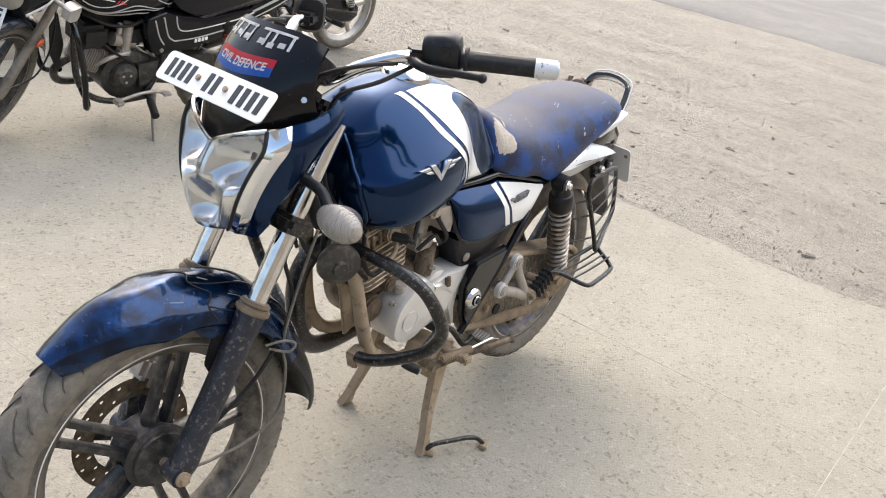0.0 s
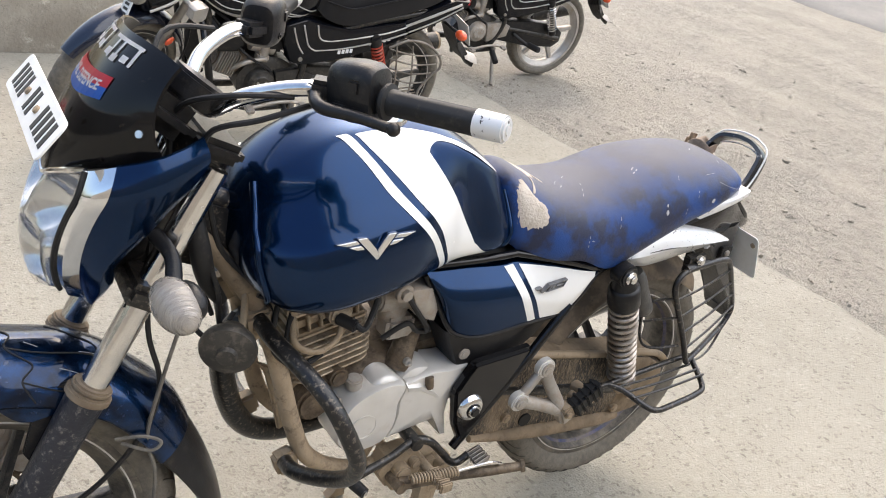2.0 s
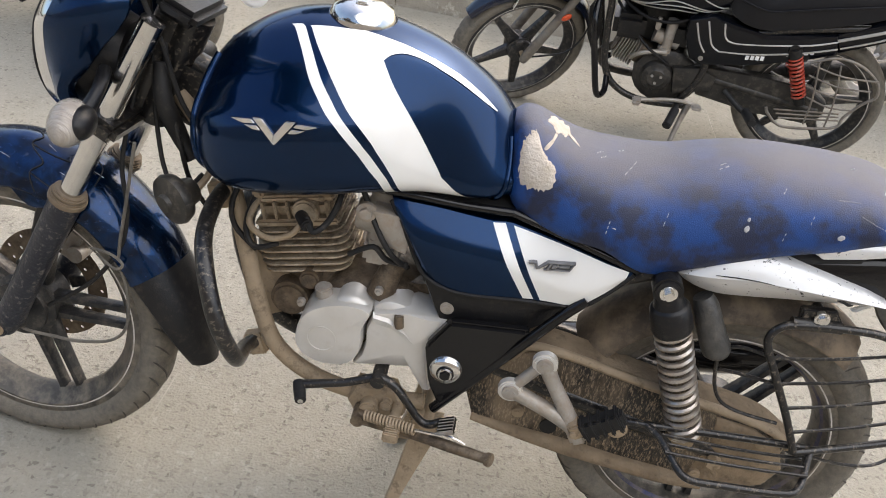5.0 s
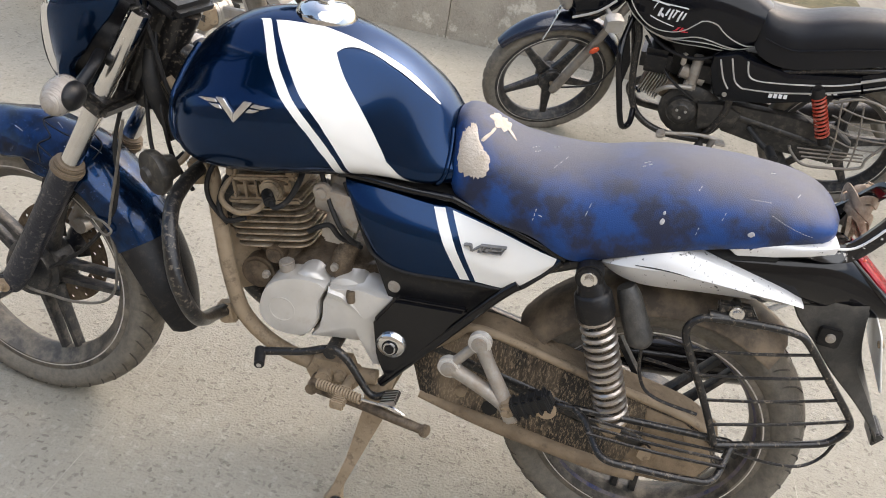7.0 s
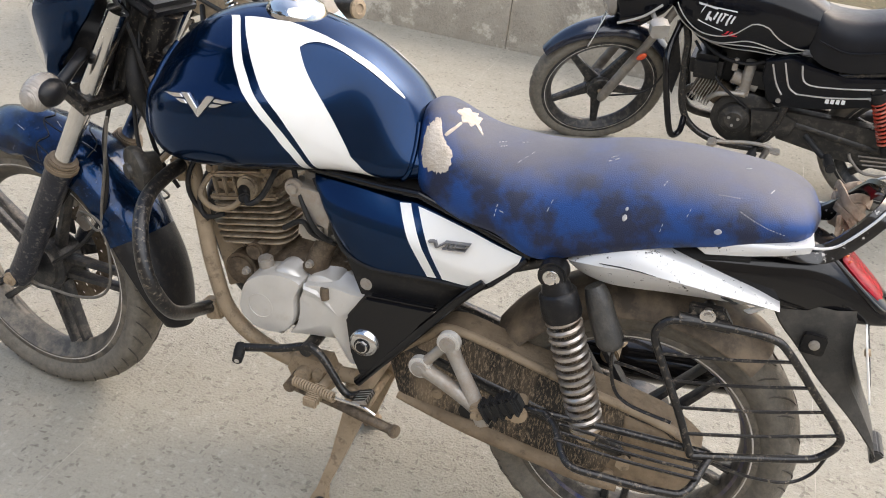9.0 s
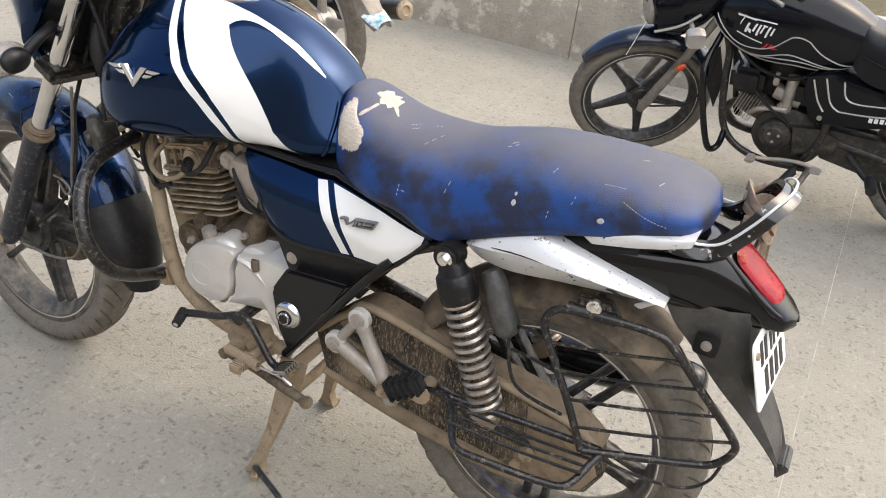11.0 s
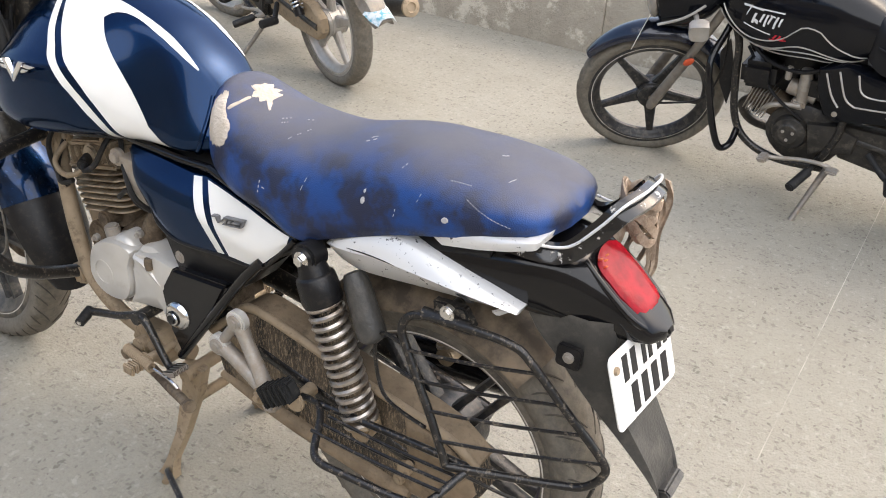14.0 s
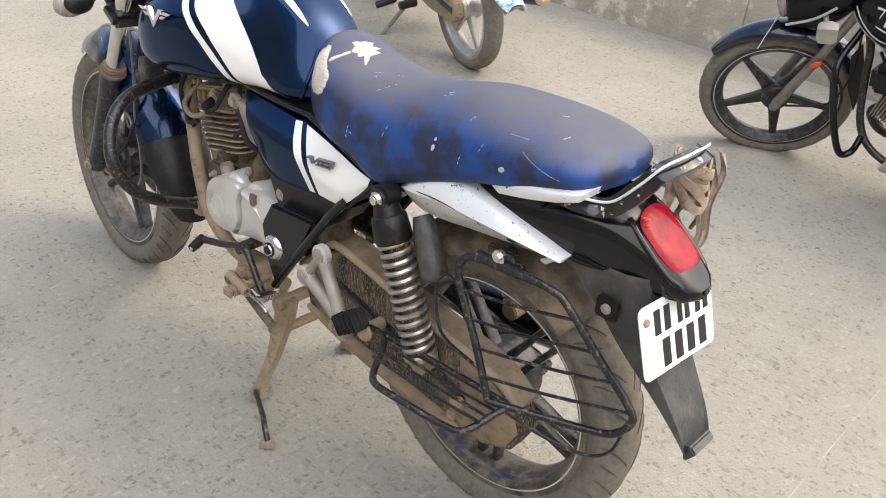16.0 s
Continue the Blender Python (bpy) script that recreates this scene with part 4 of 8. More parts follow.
for s in (1, -1):
    rings = []
    for i in range(9):
        a = radians(94 + 24 * i / 8)
        lo_ = 0.294 - 0.03 * math.sin(math.pi * min(1, i / 8 * 1.25)) - (0.03 if i == 7 else 0.0)
        rings.append([(AX[0] + r * math.cos(a), (0.075 + b) * s, AX[2] + r * math.sin(a)) for r, b in ((0.318, -0.002), (lo_, 0.006), (lo_, 0.002), (0.322, -0.006))])
    part("mudguard_skirt", loft(rings), M_CRACKED, mud, "broken blue side skirt", ST)
    part("mudguard_bracket", slab([(1.24, 0.60), (1.18, 0.62), (1.16, 0.56), (1.20, 0.50), (1.245, 0.47), (1.262, 0.50)], 0.070 * s, 0.076 * s, 0.002), M_BLACK, mud, "black mudguard mounting plate", ST)
    part("cable_clip", tube([(1.13, 0.088 * s, 0.50), (1.09, 0.10 * s, 0.487), (1.075, 0.10 * s, 0.50), (1.10, 0.096 * s, 0.512), (1.14, 0.09 * s, 0.51)], 0.0028, 6), M_CABLE, mud, "bent wire clip", ST)

part("speed_cable", tube([un(1.322, 0.075, 0.290), un(1.280, 0.098, 0.300), un(1.234, 0.102, 0.302), un(1.182, 0.102, 0.302), un(1.119, 0.102, 0.320), un(1.088, 0.102, 0.362), un(1.086, 0.100, 0.440), un(1.100, 0.097, 0.505), un(1.082, 0.10, 0.62), un(1.06, 0.11, 0.74)], 0.0031, 8, 6), M_CABLE, bike, "dusty speedometer cable", ST)

# headlamp, its bezel and fairing
LAMP = [(0.0, 0.044, 1.240), (0.12, 0.062, 1.248), (0.3, 0.078, 1.254), (0.5, 0.092, 1.252), (0.7, 0.106, 1.243), (0.88, 0.116, 1.230), (1.0, 0.108, 1.222)]
RIMW = [(0.0, 0.056), (0.12, 0.074), (0.3, 0.094), (0.5, 0.112), (0.7, 0.132), (0.88, 0.146), (1.0, 0.132)]


def lamp_point(u, v, grow=0.0, back=0.0):
    hw, x0 = table(v, LAMP)
    y = u * (hw + grow)
    dip = 0.010 * abs(u) ** 1.5 - 0.032 * (1 - abs(u)) ** 1.3
    z = 0.744 + 0.186 * v + (v - 0.45) * grow * 1.4 + dip * v ** 2.5
    return (x0 - 0.034 * abs(u) ** 2.4 - back, y, z)


def lamp_sheet(u0, u1, v0, v1, nu, nv, grow=0.0, back=0.0):
    bm = bmesh.new()
    g = [[bm.verts.new(lamp_point(u0 + (u1 - u0) * i / nu, v0 + (v1 - v0) * j / nv, grow, back)) for j in range(nv + 1)] for i in range(nu + 1)]
    for i in range(nu):
        for j in range(nv):
            bm.faces.new((g[i][j], g[i + 1][j], g[i + 1][j + 1], g[i][j + 1]))
    return soften(bm, 180)


lamp = part("headlamp", loft([[(1.20 - 0.10 * k, (0.115 - 0.05 * k) * math.cos(a), 0.835 + (0.095 - 0.03 * k) * math.sin(a)) for a in (2 * math.pi * i / 24 for i in range(24))] for k in (0.25, 0.6, 1.0)]), M_BLACK, bike, "clear headlamp in a chrome bezel", ST)
bm = bmesh.new()
g = []
for i in range(25):
    row = []
    for j in range(17):
        u, v = -0.97 + 1.94 * i / 24, 0.02 + 0.95 * j / 16
        x, y, z = lamp_point(u, v)
        twin_bowl = 0.050 * max(0.0, 1 - ((abs(u) - 0.50) / 0.44) ** 2) * max(0.0, 1 - ((v - 0.70) / 0.28) ** 2)
        low_bowl = 0.050 * max(0.0, 1 - (u / 0.62) ** 2) * max(0.0, 1 - ((v - 0.24) / 0.26) ** 2)
        row.append(bm.verts.new((x - 0.010 - max(twin_bowl, low_bowl), y, z)))
    g.append(row)
for i in range(24):
    for j in range(16):
        bm.faces.new((g[i][j], g[i + 1][j], g[i + 1][j + 1], g[i][j + 1]))
part("reflector", soften(bm, 75), M_REFLECT, lamp, "hazy silver reflector", ST)
lens = part("lens", lamp_sheet(-1, 1, 0, 1, 24, 16), M_GLASS, lamp, "clear curved lens", ST)
lens.visible_shadow = False
part("bulb", join(cyl((1.17, 0, 0.85), (1.215, 0, 0.85), 0.012, 0.007, bevel=0.002), blob((0.012, 0.009, 0.009), (1.215, 0, 0.85))), M_CLEAR, lamp, "lamp bulb", ST)
edge = [lamp_point(1.0, v) for v in (0, 0.1, 0.25, 0.4, 0.55, 0.7, 0.85, 1.0)]
for s in (1, -1):
    e = [Vector((x + 0.002, y * s, z)) for x, y, z in edge]
    outer = [Vector((x - 0.026 - 0.004 * i / 7, table(v, RIMW)[0] * s, z - 0.012 + 0.026 * i / 7)) for i, (v, (x, y, z)) in enumerate(zip((0, 0.1, 0.25, 0.4, 0.55, 0.7, 0.85, 1.0), edge))]
    a, b = spline(e, 4), spline(outer, 4)
    part("bezel", loft([[p, p.lerp(q, 0.5) + Vector((0.006, 0.004 * s, 0)), q, q - Vector((0.008, 0, 0)), p - Vector((0.008, 0, 0))] for p, q in zip(a, b)]), M_CHROMEC, lamp, "chrome side bezel", ST)
    part("lens_seal", tube([p + Vector((0.001, 0.001 * s, 0)) for p in e], 0.0035, 8, 4), M_RUBBER, lamp, "black lens seal", ST)
    rear_line = [Vector(p) for p in ((1.170, 0.074, 0.742), (1.150, 0.090, 0.770), (1.150, 0.108, 0.806), (1.118, 0.118, 0.848), (1.088, 0.124, 0.890), (1.060, 0.128, 0.925), (1.042, 0.130, 0.960), (1.050, 0.122, 0.988))]
    rear_line = [Vector((p.x, p.y * s, p.z)) for p in rear_line]
    b2 = spline(rear_line, 4)
    rings = []
    for p, q in zip(b, b2):
        ring = []
        for t in (0, 0.08, 0.25, 0.5, 0.75, 0.92, 1.0):
            c = p.lerp(q, t)
            c.y += s * 0.020 * math.sin(math.pi * t)
            ring.append(c)
        ring += [c - Vector((0, 0.006 * s, 0)) for c in reversed(ring)]
        rings.append(ring)
    part("side_fairing", loft(rings), M_BLUE, bike, "glossy blue headlamp side fairing", ST)
part("lamp_brow", tube([lamp_point(u, 1.0, 0, -0.002) for u in (-1, -0.8, -0.6, -0.4, -0.2, 0, 0.2, 0.4, 0.6, 0.8, 1)], 0.004, 8, 3), M_CHROME, lamp, "chrome upper trim", ST)

# visor with plate and stickers
def visor_point(u, v):
    """u across, v from the lamp up to the rim."""
    w = 0.134 - 0.008 * v - 0.010 * v ** 4
    x = 1.246 - 0.098 * v - 0.022 * v * v - 0.020 * (1 - v) ** 3 - (0.042 + 0.085 * (1 - v) ** 1.5) * abs(u) ** 2.4
    z = 0.938 + 0.160 * v + 0.020 * abs(u) ** 2 * (1 - v) - 0.020 * abs(u) ** 4 * v - 0.034 * (1 - min(1.0, abs(u))) ** 1.3 * (1 - v) ** 2
    return Vector((x, u * w, z))


rings = []
for i in range(25):
    u = -1 + 2 * i / 24
    col = [visor_point(u, j / 12) for j in range(13)]
    rings.append(col + [c - Vector((0.003, 0, 0.003)) for c in reversed(col)])
visor = part("visor", loft(rings), M_SMOKE, bike, "smoked black headlamp visor", ST)
for s in (1, -1):
    p = visor_point(0.93 * s, 0.30)
    bolt("visor_screw", p, 0.0032, visor, M_CHROME, (0.5, 0.8 * s, 0.3), 0.003, m=ST)


def on_visor(u0, u1, v0, v1, lift, nu=12, nv=3, skew=0.0):
    bm = bmesh.new()
    g = []
    for i in range(nu + 1):
        row = []
        for j in range(nv + 1):
            u, v = u0 + (u1 - u0) * i / nu, v0 + (v1 - v0) * j / nv
            row.append(bm.verts.new(visor_point(u, v + skew * (u - u0)) + Vector((lift * 0.72, 0, lift * 0.69))))
        g.append(row)
    for i in range(nu):
        for j in range(nv):
            bm.faces.new((g[i][j], g[i + 1][j], g[i + 1][j + 1], g[i][j + 1]))
    bmesh.ops.solidify(bm, geom=bm.faces[:], thickness=0.0004)
    bmesh.ops.recalc_face_normals(bm, faces=bm.faces)
    return bm


# a name in white script stands as plain bars
for u0, u1, v0, v1 in ((-0.66, -0.62, 0.80, 0.93), (-0.60, -0.52, 0.80, 0.85), (-0.49, -0.45, 0.79, 0.93), (-0.40, -0.30, 0.81, 0.86), (-0.29, -0.25, 0.79, 0.93), (-0.20, -0.10, 0.80, 0.85), (-0.10, -0.06, 0.79, 0.93),
                       (0.12, 0.22, 0.80, 0.85), (0.22, 0.26, 0.79, 0.93), (0.31, 0.42, 0.78, 0.83), (0.35, 0.39, 0.83, 0.93), (0.48, 0.58, 0.80, 0.85), (0.62, 0.66, 0.79, 0.93)):
    part("script_bar", on_visor(u0, u1, v0, v1, 0.0016, 3, 2), M_STICKWHITE, visor, "white writing bar")
for u0, u1 in ((-0.68, -0.04), (0.10, 0.68)):
    part("script_bar", on_visor(u0, u1, 0.925, 0.950, 0.0018, 8, 1), M_STICKWHITE, visor, "white writing bar")
sticker = part("sticker", on_visor(-0.52, 0.58, 0.515, 0.605, 0.0014, 10, 2), M_STICKBLUE, visor, "blue and red sticker with white lettering")
part("sticker_band", on_visor(-0.52, 0.58, 0.605, 0.69, 0.0014, 10, 2), M_STICKRED, sticker, "red upper band")
for o in list(visor.children) + [c for q in visor.children for c in q.children]:
    if o.name.startswith(("script", "sticker")):
        o.data.transform(ST)
txt = bpy.data.curves.new("lettering", "FONT")
txt.body = "CIVIL DEFENCE"
txt.size, txt.align_x, txt.align_y, txt.extrude = 0.0250, "CENTER", "CENTER", 0.0003
txt.space_character = 1.0
txt.offset = 0.0007
tob = new("lettering", txt)
tmp = bpy.data.meshes.new_from_object(tob)
bpy.data.objects.remove(tob)
for v in tmp.vertices:
    u, w = 0.03 + v.co.x * 1.02 / 0.19, 0.603 + v.co.y * 4.1
    v.co = visor_point(u, w) + Vector((0.0021 * 0.72, 0, 0.0021 * 0.69))
tmp.transform(ST)
tmp.materials.append(M_STICKWHITE)
letters = new("lettering", tmp)
letters.parent = sticker
tagged(letters, "white lettering")

# front number plate, its characters as plain bars
PL = Matrix.Translation((1.236, 0.010, 0.998)) @ Matrix.Rotation(radians(90), 4, "Z") @ Matrix.Rotation(radians(-38), 4, "X")
def rounded(x0, x1, z0, z1, r, n=4):
    out = []
    for cx, cz, a0 in ((x1 - r, z1 - r, 0), (x0 + r, z1 - r, 90), (x0 + r, z0 + r, 180), (x1 - r, z0 + r, 270)):
        out += [(cx + r * math.cos(radians(a0 + 90 * k / n)), cz + r * math.sin(radians(a0 + 90 * k / n))) for k in range(n + 1)]
    return out


plate = part("number_plate", slab(rounded(-0.143, 0.158, -0.029, 0.028, 0.010), -0.0015, 0.0015, 0.0006, 1), M_PLATE, bike, "white front number plate with black bars", ST @ PL)
for x0, x1, k in ((-0.126, -0.046, 4), (-0.016, 0.026, 2), (0.060, 0.146, 4)):
    plate_bars(plate, ST @ PL, x0, x1, -0.018, 0.017, k, -0.0024, -0.0012, 0.42)
for x in (-0.034, 0.043):
    bolt("plate_bolt", (x, -0.0015, 0), 0.0035, plate, M_STEEL, (0, -1, 0), 0.003, m=ST @ PL)
part("instrument_panel", join(box((0.10, 0.17, 0.05), (1.085, 0, 1.0), (0, -35, 0), 0.02), cyl((1.05, 0.03, 1.01), (1.03, 0.03, 1.04), 0.045, bevel=0.005)), M_BLACK, bike, "black instrument panel", ST)

# handlebar, grips, switch and levers (turned with the fork)
for s in (1, -1):
    path = [un(1.03, 0.02, 1.0), un(1.028, 0.06, 1.01), un(1.005, 0.105, 1.045), un(0.955, 0.15, 1.072), un(0.90, 0.185, 1.078), un(0.805, 0.36, 1.100)]
    path = [(x, y * s, z) for x, y, z in path]
    hb = part("handlebar", tube(path, 0.011, 14, 6), M_CHROME, bike, "chrome handlebar", ST)
    a, b = Vector(path[4]), Vector(path[5])
    d = (b - a).normalized()
    ribs = [(0.0, 0.0)]
    g0 = a + d * 0.055
    length = (b - g0).length - 0.02
    gu = d.orthogonal().normalized()
    gv_ = d.cross(gu)
    bm = loft([[g0 + d * u + (r - (0.0013 if k % 4 == 0 and flute else 0.0)) * (math.cos(2 * math.pi * k / 32) * gu + math.sin(2 * math.pi * k / 32) * gv_) for k in range(32)] for u, r, flute in ((0.0, 0.024, 0), (0.005, 0.024, 0), (0.007, 0.0178, 0), (0.016, 0.0172, 0), (0.018, 0.0168, 1), (length - 0.008, 0.0168, 1), (length - 0.006, 0.0172, 0), (length + 0.004, 0.0172, 0))])
    part("grip", bm, M_RUBBER, hb, "black fluted rubber grip", ST)
    part("bar_end", join(cyl(b - d * 0.022, b + d * 0.022, 0.0178, 0.0172, seg=24, bevel=0.003), cyl(b + d * 0.020, b + d * 0.024, 0.008, seg=12)), M_CHIP, hb, "chipped white bar end weight", ST)
    c = a + d * 0.018
    turn = d.to_track_quat("X", "Z").to_matrix().to_4x4()
    rings = []
    for u, r in ((-0.040, 0.020), (-0.038, 0.029), (-0.030, 0.035), (-0.004, 0.038), (0.018, 0.037), (0.027, 0.032), (0.030, 0.022)):
        rings.append([(u, r * 0.86 * math.copysign(abs(math.cos(a)) ** 0.6, math.cos(a)), 0.006 + r * 1.06 * math.copysign(abs(math.sin(a)) ** 0.6, math.sin(a))) for a in (2 * math.pi * i / 24 for i in range(24))])
    bm = join(loft(rings), cyl((0.026, 0, 0), (0.048, 0, 0), 0.0165, bevel=0.002))
    for sy in (-1, 1):
        bm = join(bm, box((0.018, 0.008, 0.020), (0.006, 0.031 * sy, 0.016), bevel=0.003), box((0.022, 0.008, 0.010), (-0.012, 0.031 * sy, -0.010), bevel=0.003))
    bm.transform(Matrix.Translation(c) @ turn)
    part("switch_gear", bm, M_BLACK, hb, "black handlebar switch housing", ST)
    lv = [a + Vector((0.035, -0.03 * s, -0.004)), a + Vector((0.048, 0.02 * s, -0.012)), a + d * 0.07 + Vector((0.052, 0, -0.018)), a + d * 0.125 + Vector((0.055, 0, -0.022))]
    part("lever", join(tube(lv, [0.010, 0.009, 0.0075, 0.007], 10, 5), blob((0.009, 0.009, 0.009), lv[-1]), box((0.05, 0.04, 0.024), a + Vector((0.022, -0.018 * s, 0)), (0, 0, -30 * s), 0.006)), M_BLACK, hb, "black hand lever", ST)
CABLES = [[(0.96, 0.15, 1.06), (1.03, 0.13, 1.055), (1.075, 0.07, 1.02), (1.07, 0.02, 0.95), (1.06, 0.03, 0.85)],
          [(0.93, 0.16, 1.055), (1.0, 0.15, 1.03), (1.05, 0.10, 0.99), (1.03, 0.07, 0.90), (1.0, 0.06, 0.80), (0.95, 0.06, 0.74)],
          [(0.95, -0.15, 1.06), (1.04, -0.12, 1.06), (1.07, -0.05, 0.98), (1.04, 0.03, 0.88), (1.02, 0.05, 0.76)],
          [(1.09, 0.03, 0.80), (1.10, 0.07, 0.68), (1.085, 0.09, 0.60), (1.10, 0.092, 0.52), (1.16, 0.088, 0.43), (1.25, 0.075, 0.35)],
          [(1.03, 0.05, 0.82), (1.0, 0.07, 0.73), (0.985, 0.06, 0.66), (0.95, 0.05, 0.60)],
          [(1.06, 0.03, 0.78), (1.035, 0.055, 0.68), (1.0, 0.075, 0.645), (0.965, 0.06, 0.68)],
          [(1.02, -0.02, 0.80), (0.99, -0.03, 0.70), (0.96, -0.03, 0.62)]]
for c in CABLES:
    part("cable", tube(c, 0.0042, 8, 6), M_RUBBER, bike, "black control cable")
part("wiring", tube([(1.04, 0.05, 0.86), (1.03, 0.062, 0.80), (1.01, 0.05, 0.74), (0.985, 0.055, 0.70)], [0.012, 0.016, 0.015, 0.010], 10), M_RUBBER, bike, "taped wiring loom")

# turn signals
for s in (1, -1):
    c = Vector(un(1.110, 0.205, 0.806))
    c.y *= s
    sig = part("turn_signal", join(tube([(1.10, 0.10 * s, 0.845), (c.x - 0.004, 0.14 * s, 0.83), (c.x, 0.17 * s, c.z + 0.004)], [0.011, 0.0105, 0.012], 12, 4), blob((0.020, 0.036, 0.025), c - Vector((0.012, 0.004 * s, 0)), (0, 0, 12 * s))), M_BLACK, bike, "front turn signal with a clear lens", ST)
    part("lens", blob((0.029, 0.046, 0.031), c + Vector((0.006, 0.002 * s, -0.002)), (-14 * s, 0, 14 * s), 28), M_CLEAR, sig, "clear ribbed lens", ST)

# ---- tank ----
n, k = 48, 40
rings = []
for i in range(n + 1):
    x = TANK[0][0] + (TANK[-1][0] - TANK[0][0]) * i / n
    left = [tank_point(x, -90 + 180 * j / k) for j in range(k + 1)]
    rings.append(left + [(a, -b, c) for a, b, c in reversed(left[1:-1])])
tank = part("fuel_tank", loft(rings), M_BLUE, bike, "glossy blue fuel tank with white stripes")


def on_tank(la, lb, lift, s=1, across=10, along=6):
    """A painted band between two lines given as (x, angle)."""
    a, b = spline([(x, y, 0) for x, y in la], along), spline([(x, y, 0) for x, y in lb], along)
    bm = bmesh.new()
    g = []
    for p, q in zip(a, b):
        row = []
        for j in range(across + 1):
            c = p.lerp(q, j / across)
            x, y, z = tank_point(c.x, c.y, lift)
            row.append(bm.verts.new((x, y * s, z)))
        g.append(row)
    for r0, r1 in zip(g, g[1:]):
        for j in range(across):
            bm.faces.new((r0[j], r0[j + 1], r1[j + 1], r1[j]) if s > 0 else (r0[j], r1[j], r1[j + 1], r0[j + 1]))
    bmesh.ops.recalc_face_normals(bm, faces=bm.faces)
    f = bm.faces[len(bm.faces) // 2]
    if f.normal.y * s < 0:
        bmesh.ops.reverse_faces(bm, faces=bm.faces)
    return soften(bm, 180)


LOW = -64
for s in (1, -1):
    part("stripe", on_tank([(0.832, 63.6), (0.804, 47.9), (0.779, 32), (0.753, 20.6), (0.723, 8.5), (0.698, -3), (0.676, -18), (0.657, -34), (0.644, LOW)],
                           [(0.815, 63.4), (0.788, 48.4), (0.764, 34.6), (0.738, 22.8), (0.706, 9.3), (0.681, -2), (0.659, -16), (0.643, -32), (0.630, LOW)], 0.0008, s, 4, 8), M_WHITE, tank, "white stripe")
    part("stripe", on_tank([(0.764, 43), (0.744, 33.5), (0.724, 24), (0.695, 12.2), (0.668, 0.5), (0.648, -14), (0.634, -31), (0.620, LOW)],
                           [(0.682, 54.6), (0.664, 43.8), (0.646, 35), (0.621, 24.6), (0.592, 12.2), (0.562, -3), (0.538, -28), (0.490, LOW)], 0.0008, s, 12, 6), M_WHITE, tank, "broad white stripe")
    part("stripe", on_tank([(0.803, 61.9), (0.788, 54), (0.775, 48), (0.764, 43)], [(0.721, 69.6), (0.705, 63.8), (0.693, 59.3), (0.682, 54.6)], 0.0008, s, 12, 6), M_WHITE, tank, "broad white stripe")
    part("stripe", on_tank([(0.721, 69.6), (0.690, 69.8), (0.660, 69.6), (0.619, 68.2), (0.588, 67.3), (0.558, 66.4), (0.525, 64), (0.502, 61)],
                           [(0.682, 54.6), (0.672, 59.4), (0.653, 63), (0.624, 63.6), (0.593, 61.8), (0.562, 60.3), (0.528, 59.1), (0.502, 59.4)], 0.0009, s, 5, 8), M_WHITE, tank, "narrow white stripe")
    # winged emblem: a pointed V between two pairs of blades
    cx, cy, cz = tank_point(0.815, 9)
    em = Matrix.Translation((cx, cy * s + 0.003 * s, cz + 0.003)) @ Matrix.Rotation(radians(5), 4, "Y") @ Matrix.Rotation(radians(8 * s), 4, "X") @ Matrix.Rotation(radians(-2 * s), 4, "Z")
    bms = [slab([(t * 0.033, 0.013), (t * 0.018, 0.013), (0.0, -0.010), (0.0, -0.026)], -0.004, 0.004, 0.0012) for t in (1, -1)]
    for t in (1, -1):
        bms += [slab([(t * 0.034, 0.010), (t * 0.066, 0.009), (t * 0.048, 0.003), (t * 0.028, 0.004)], -0.003, 0.003, 0.001),
                slab([(t * 0.026, 0.001), (t * 0.046, 0.001), (t * 0.033, -0.005), (t * 0.020, -0.006)], -0.003, 0.003, 0.001)]
    part("tank_emblem", join(*bms), M_CHROMEC, tank, "chrome winged emblem", em)
part("fuel_cap", join(lathe([(0, 0.016), (0.030, 0.016), (0.036, 0.012), (0.046, 0.008), (0.050, 0.0), (0.054, -0.006), (0.054, -0.02)], 40, (0.735, 0, 0.986), "Z"), box((0.02, 0.05, 0.008), (0.735, 0, 1.003), bevel=0.003)), M_CHROME, tank, "chrome fuel cap")
for s in (1, -1):
    f = (lambda b: b) if s > 0 else mirrored
    part("front_lip", f(tube([tank_point(0.962 - 0.0000045 * (a - 10) ** 2, a, 0.001) for a in range(-70, 66, 9)], 0.0060, 10, 2)), M_BLUE, tank, "rolled front edge of the tank shroud")
    part("rear_lip", f(tube([tank_point(0.466 + 0.000004 * (a - 10) ** 2, a, 0.0005) for a in range(-75, 60, 9)], 0.0045, 10, 2)), M_BLUE, tank, "rolled rear edge of the tank")
part("tank_trim", tube([(x, y + 0.003, z) for x, y, z in (tank_point(x, -75) for x in (0.46, 0.52, 0.6, 0.7, 0.8, 0.88, 0.94))], 0.007, 8, 4), M_BLACK, tank, "black lower tank edging")

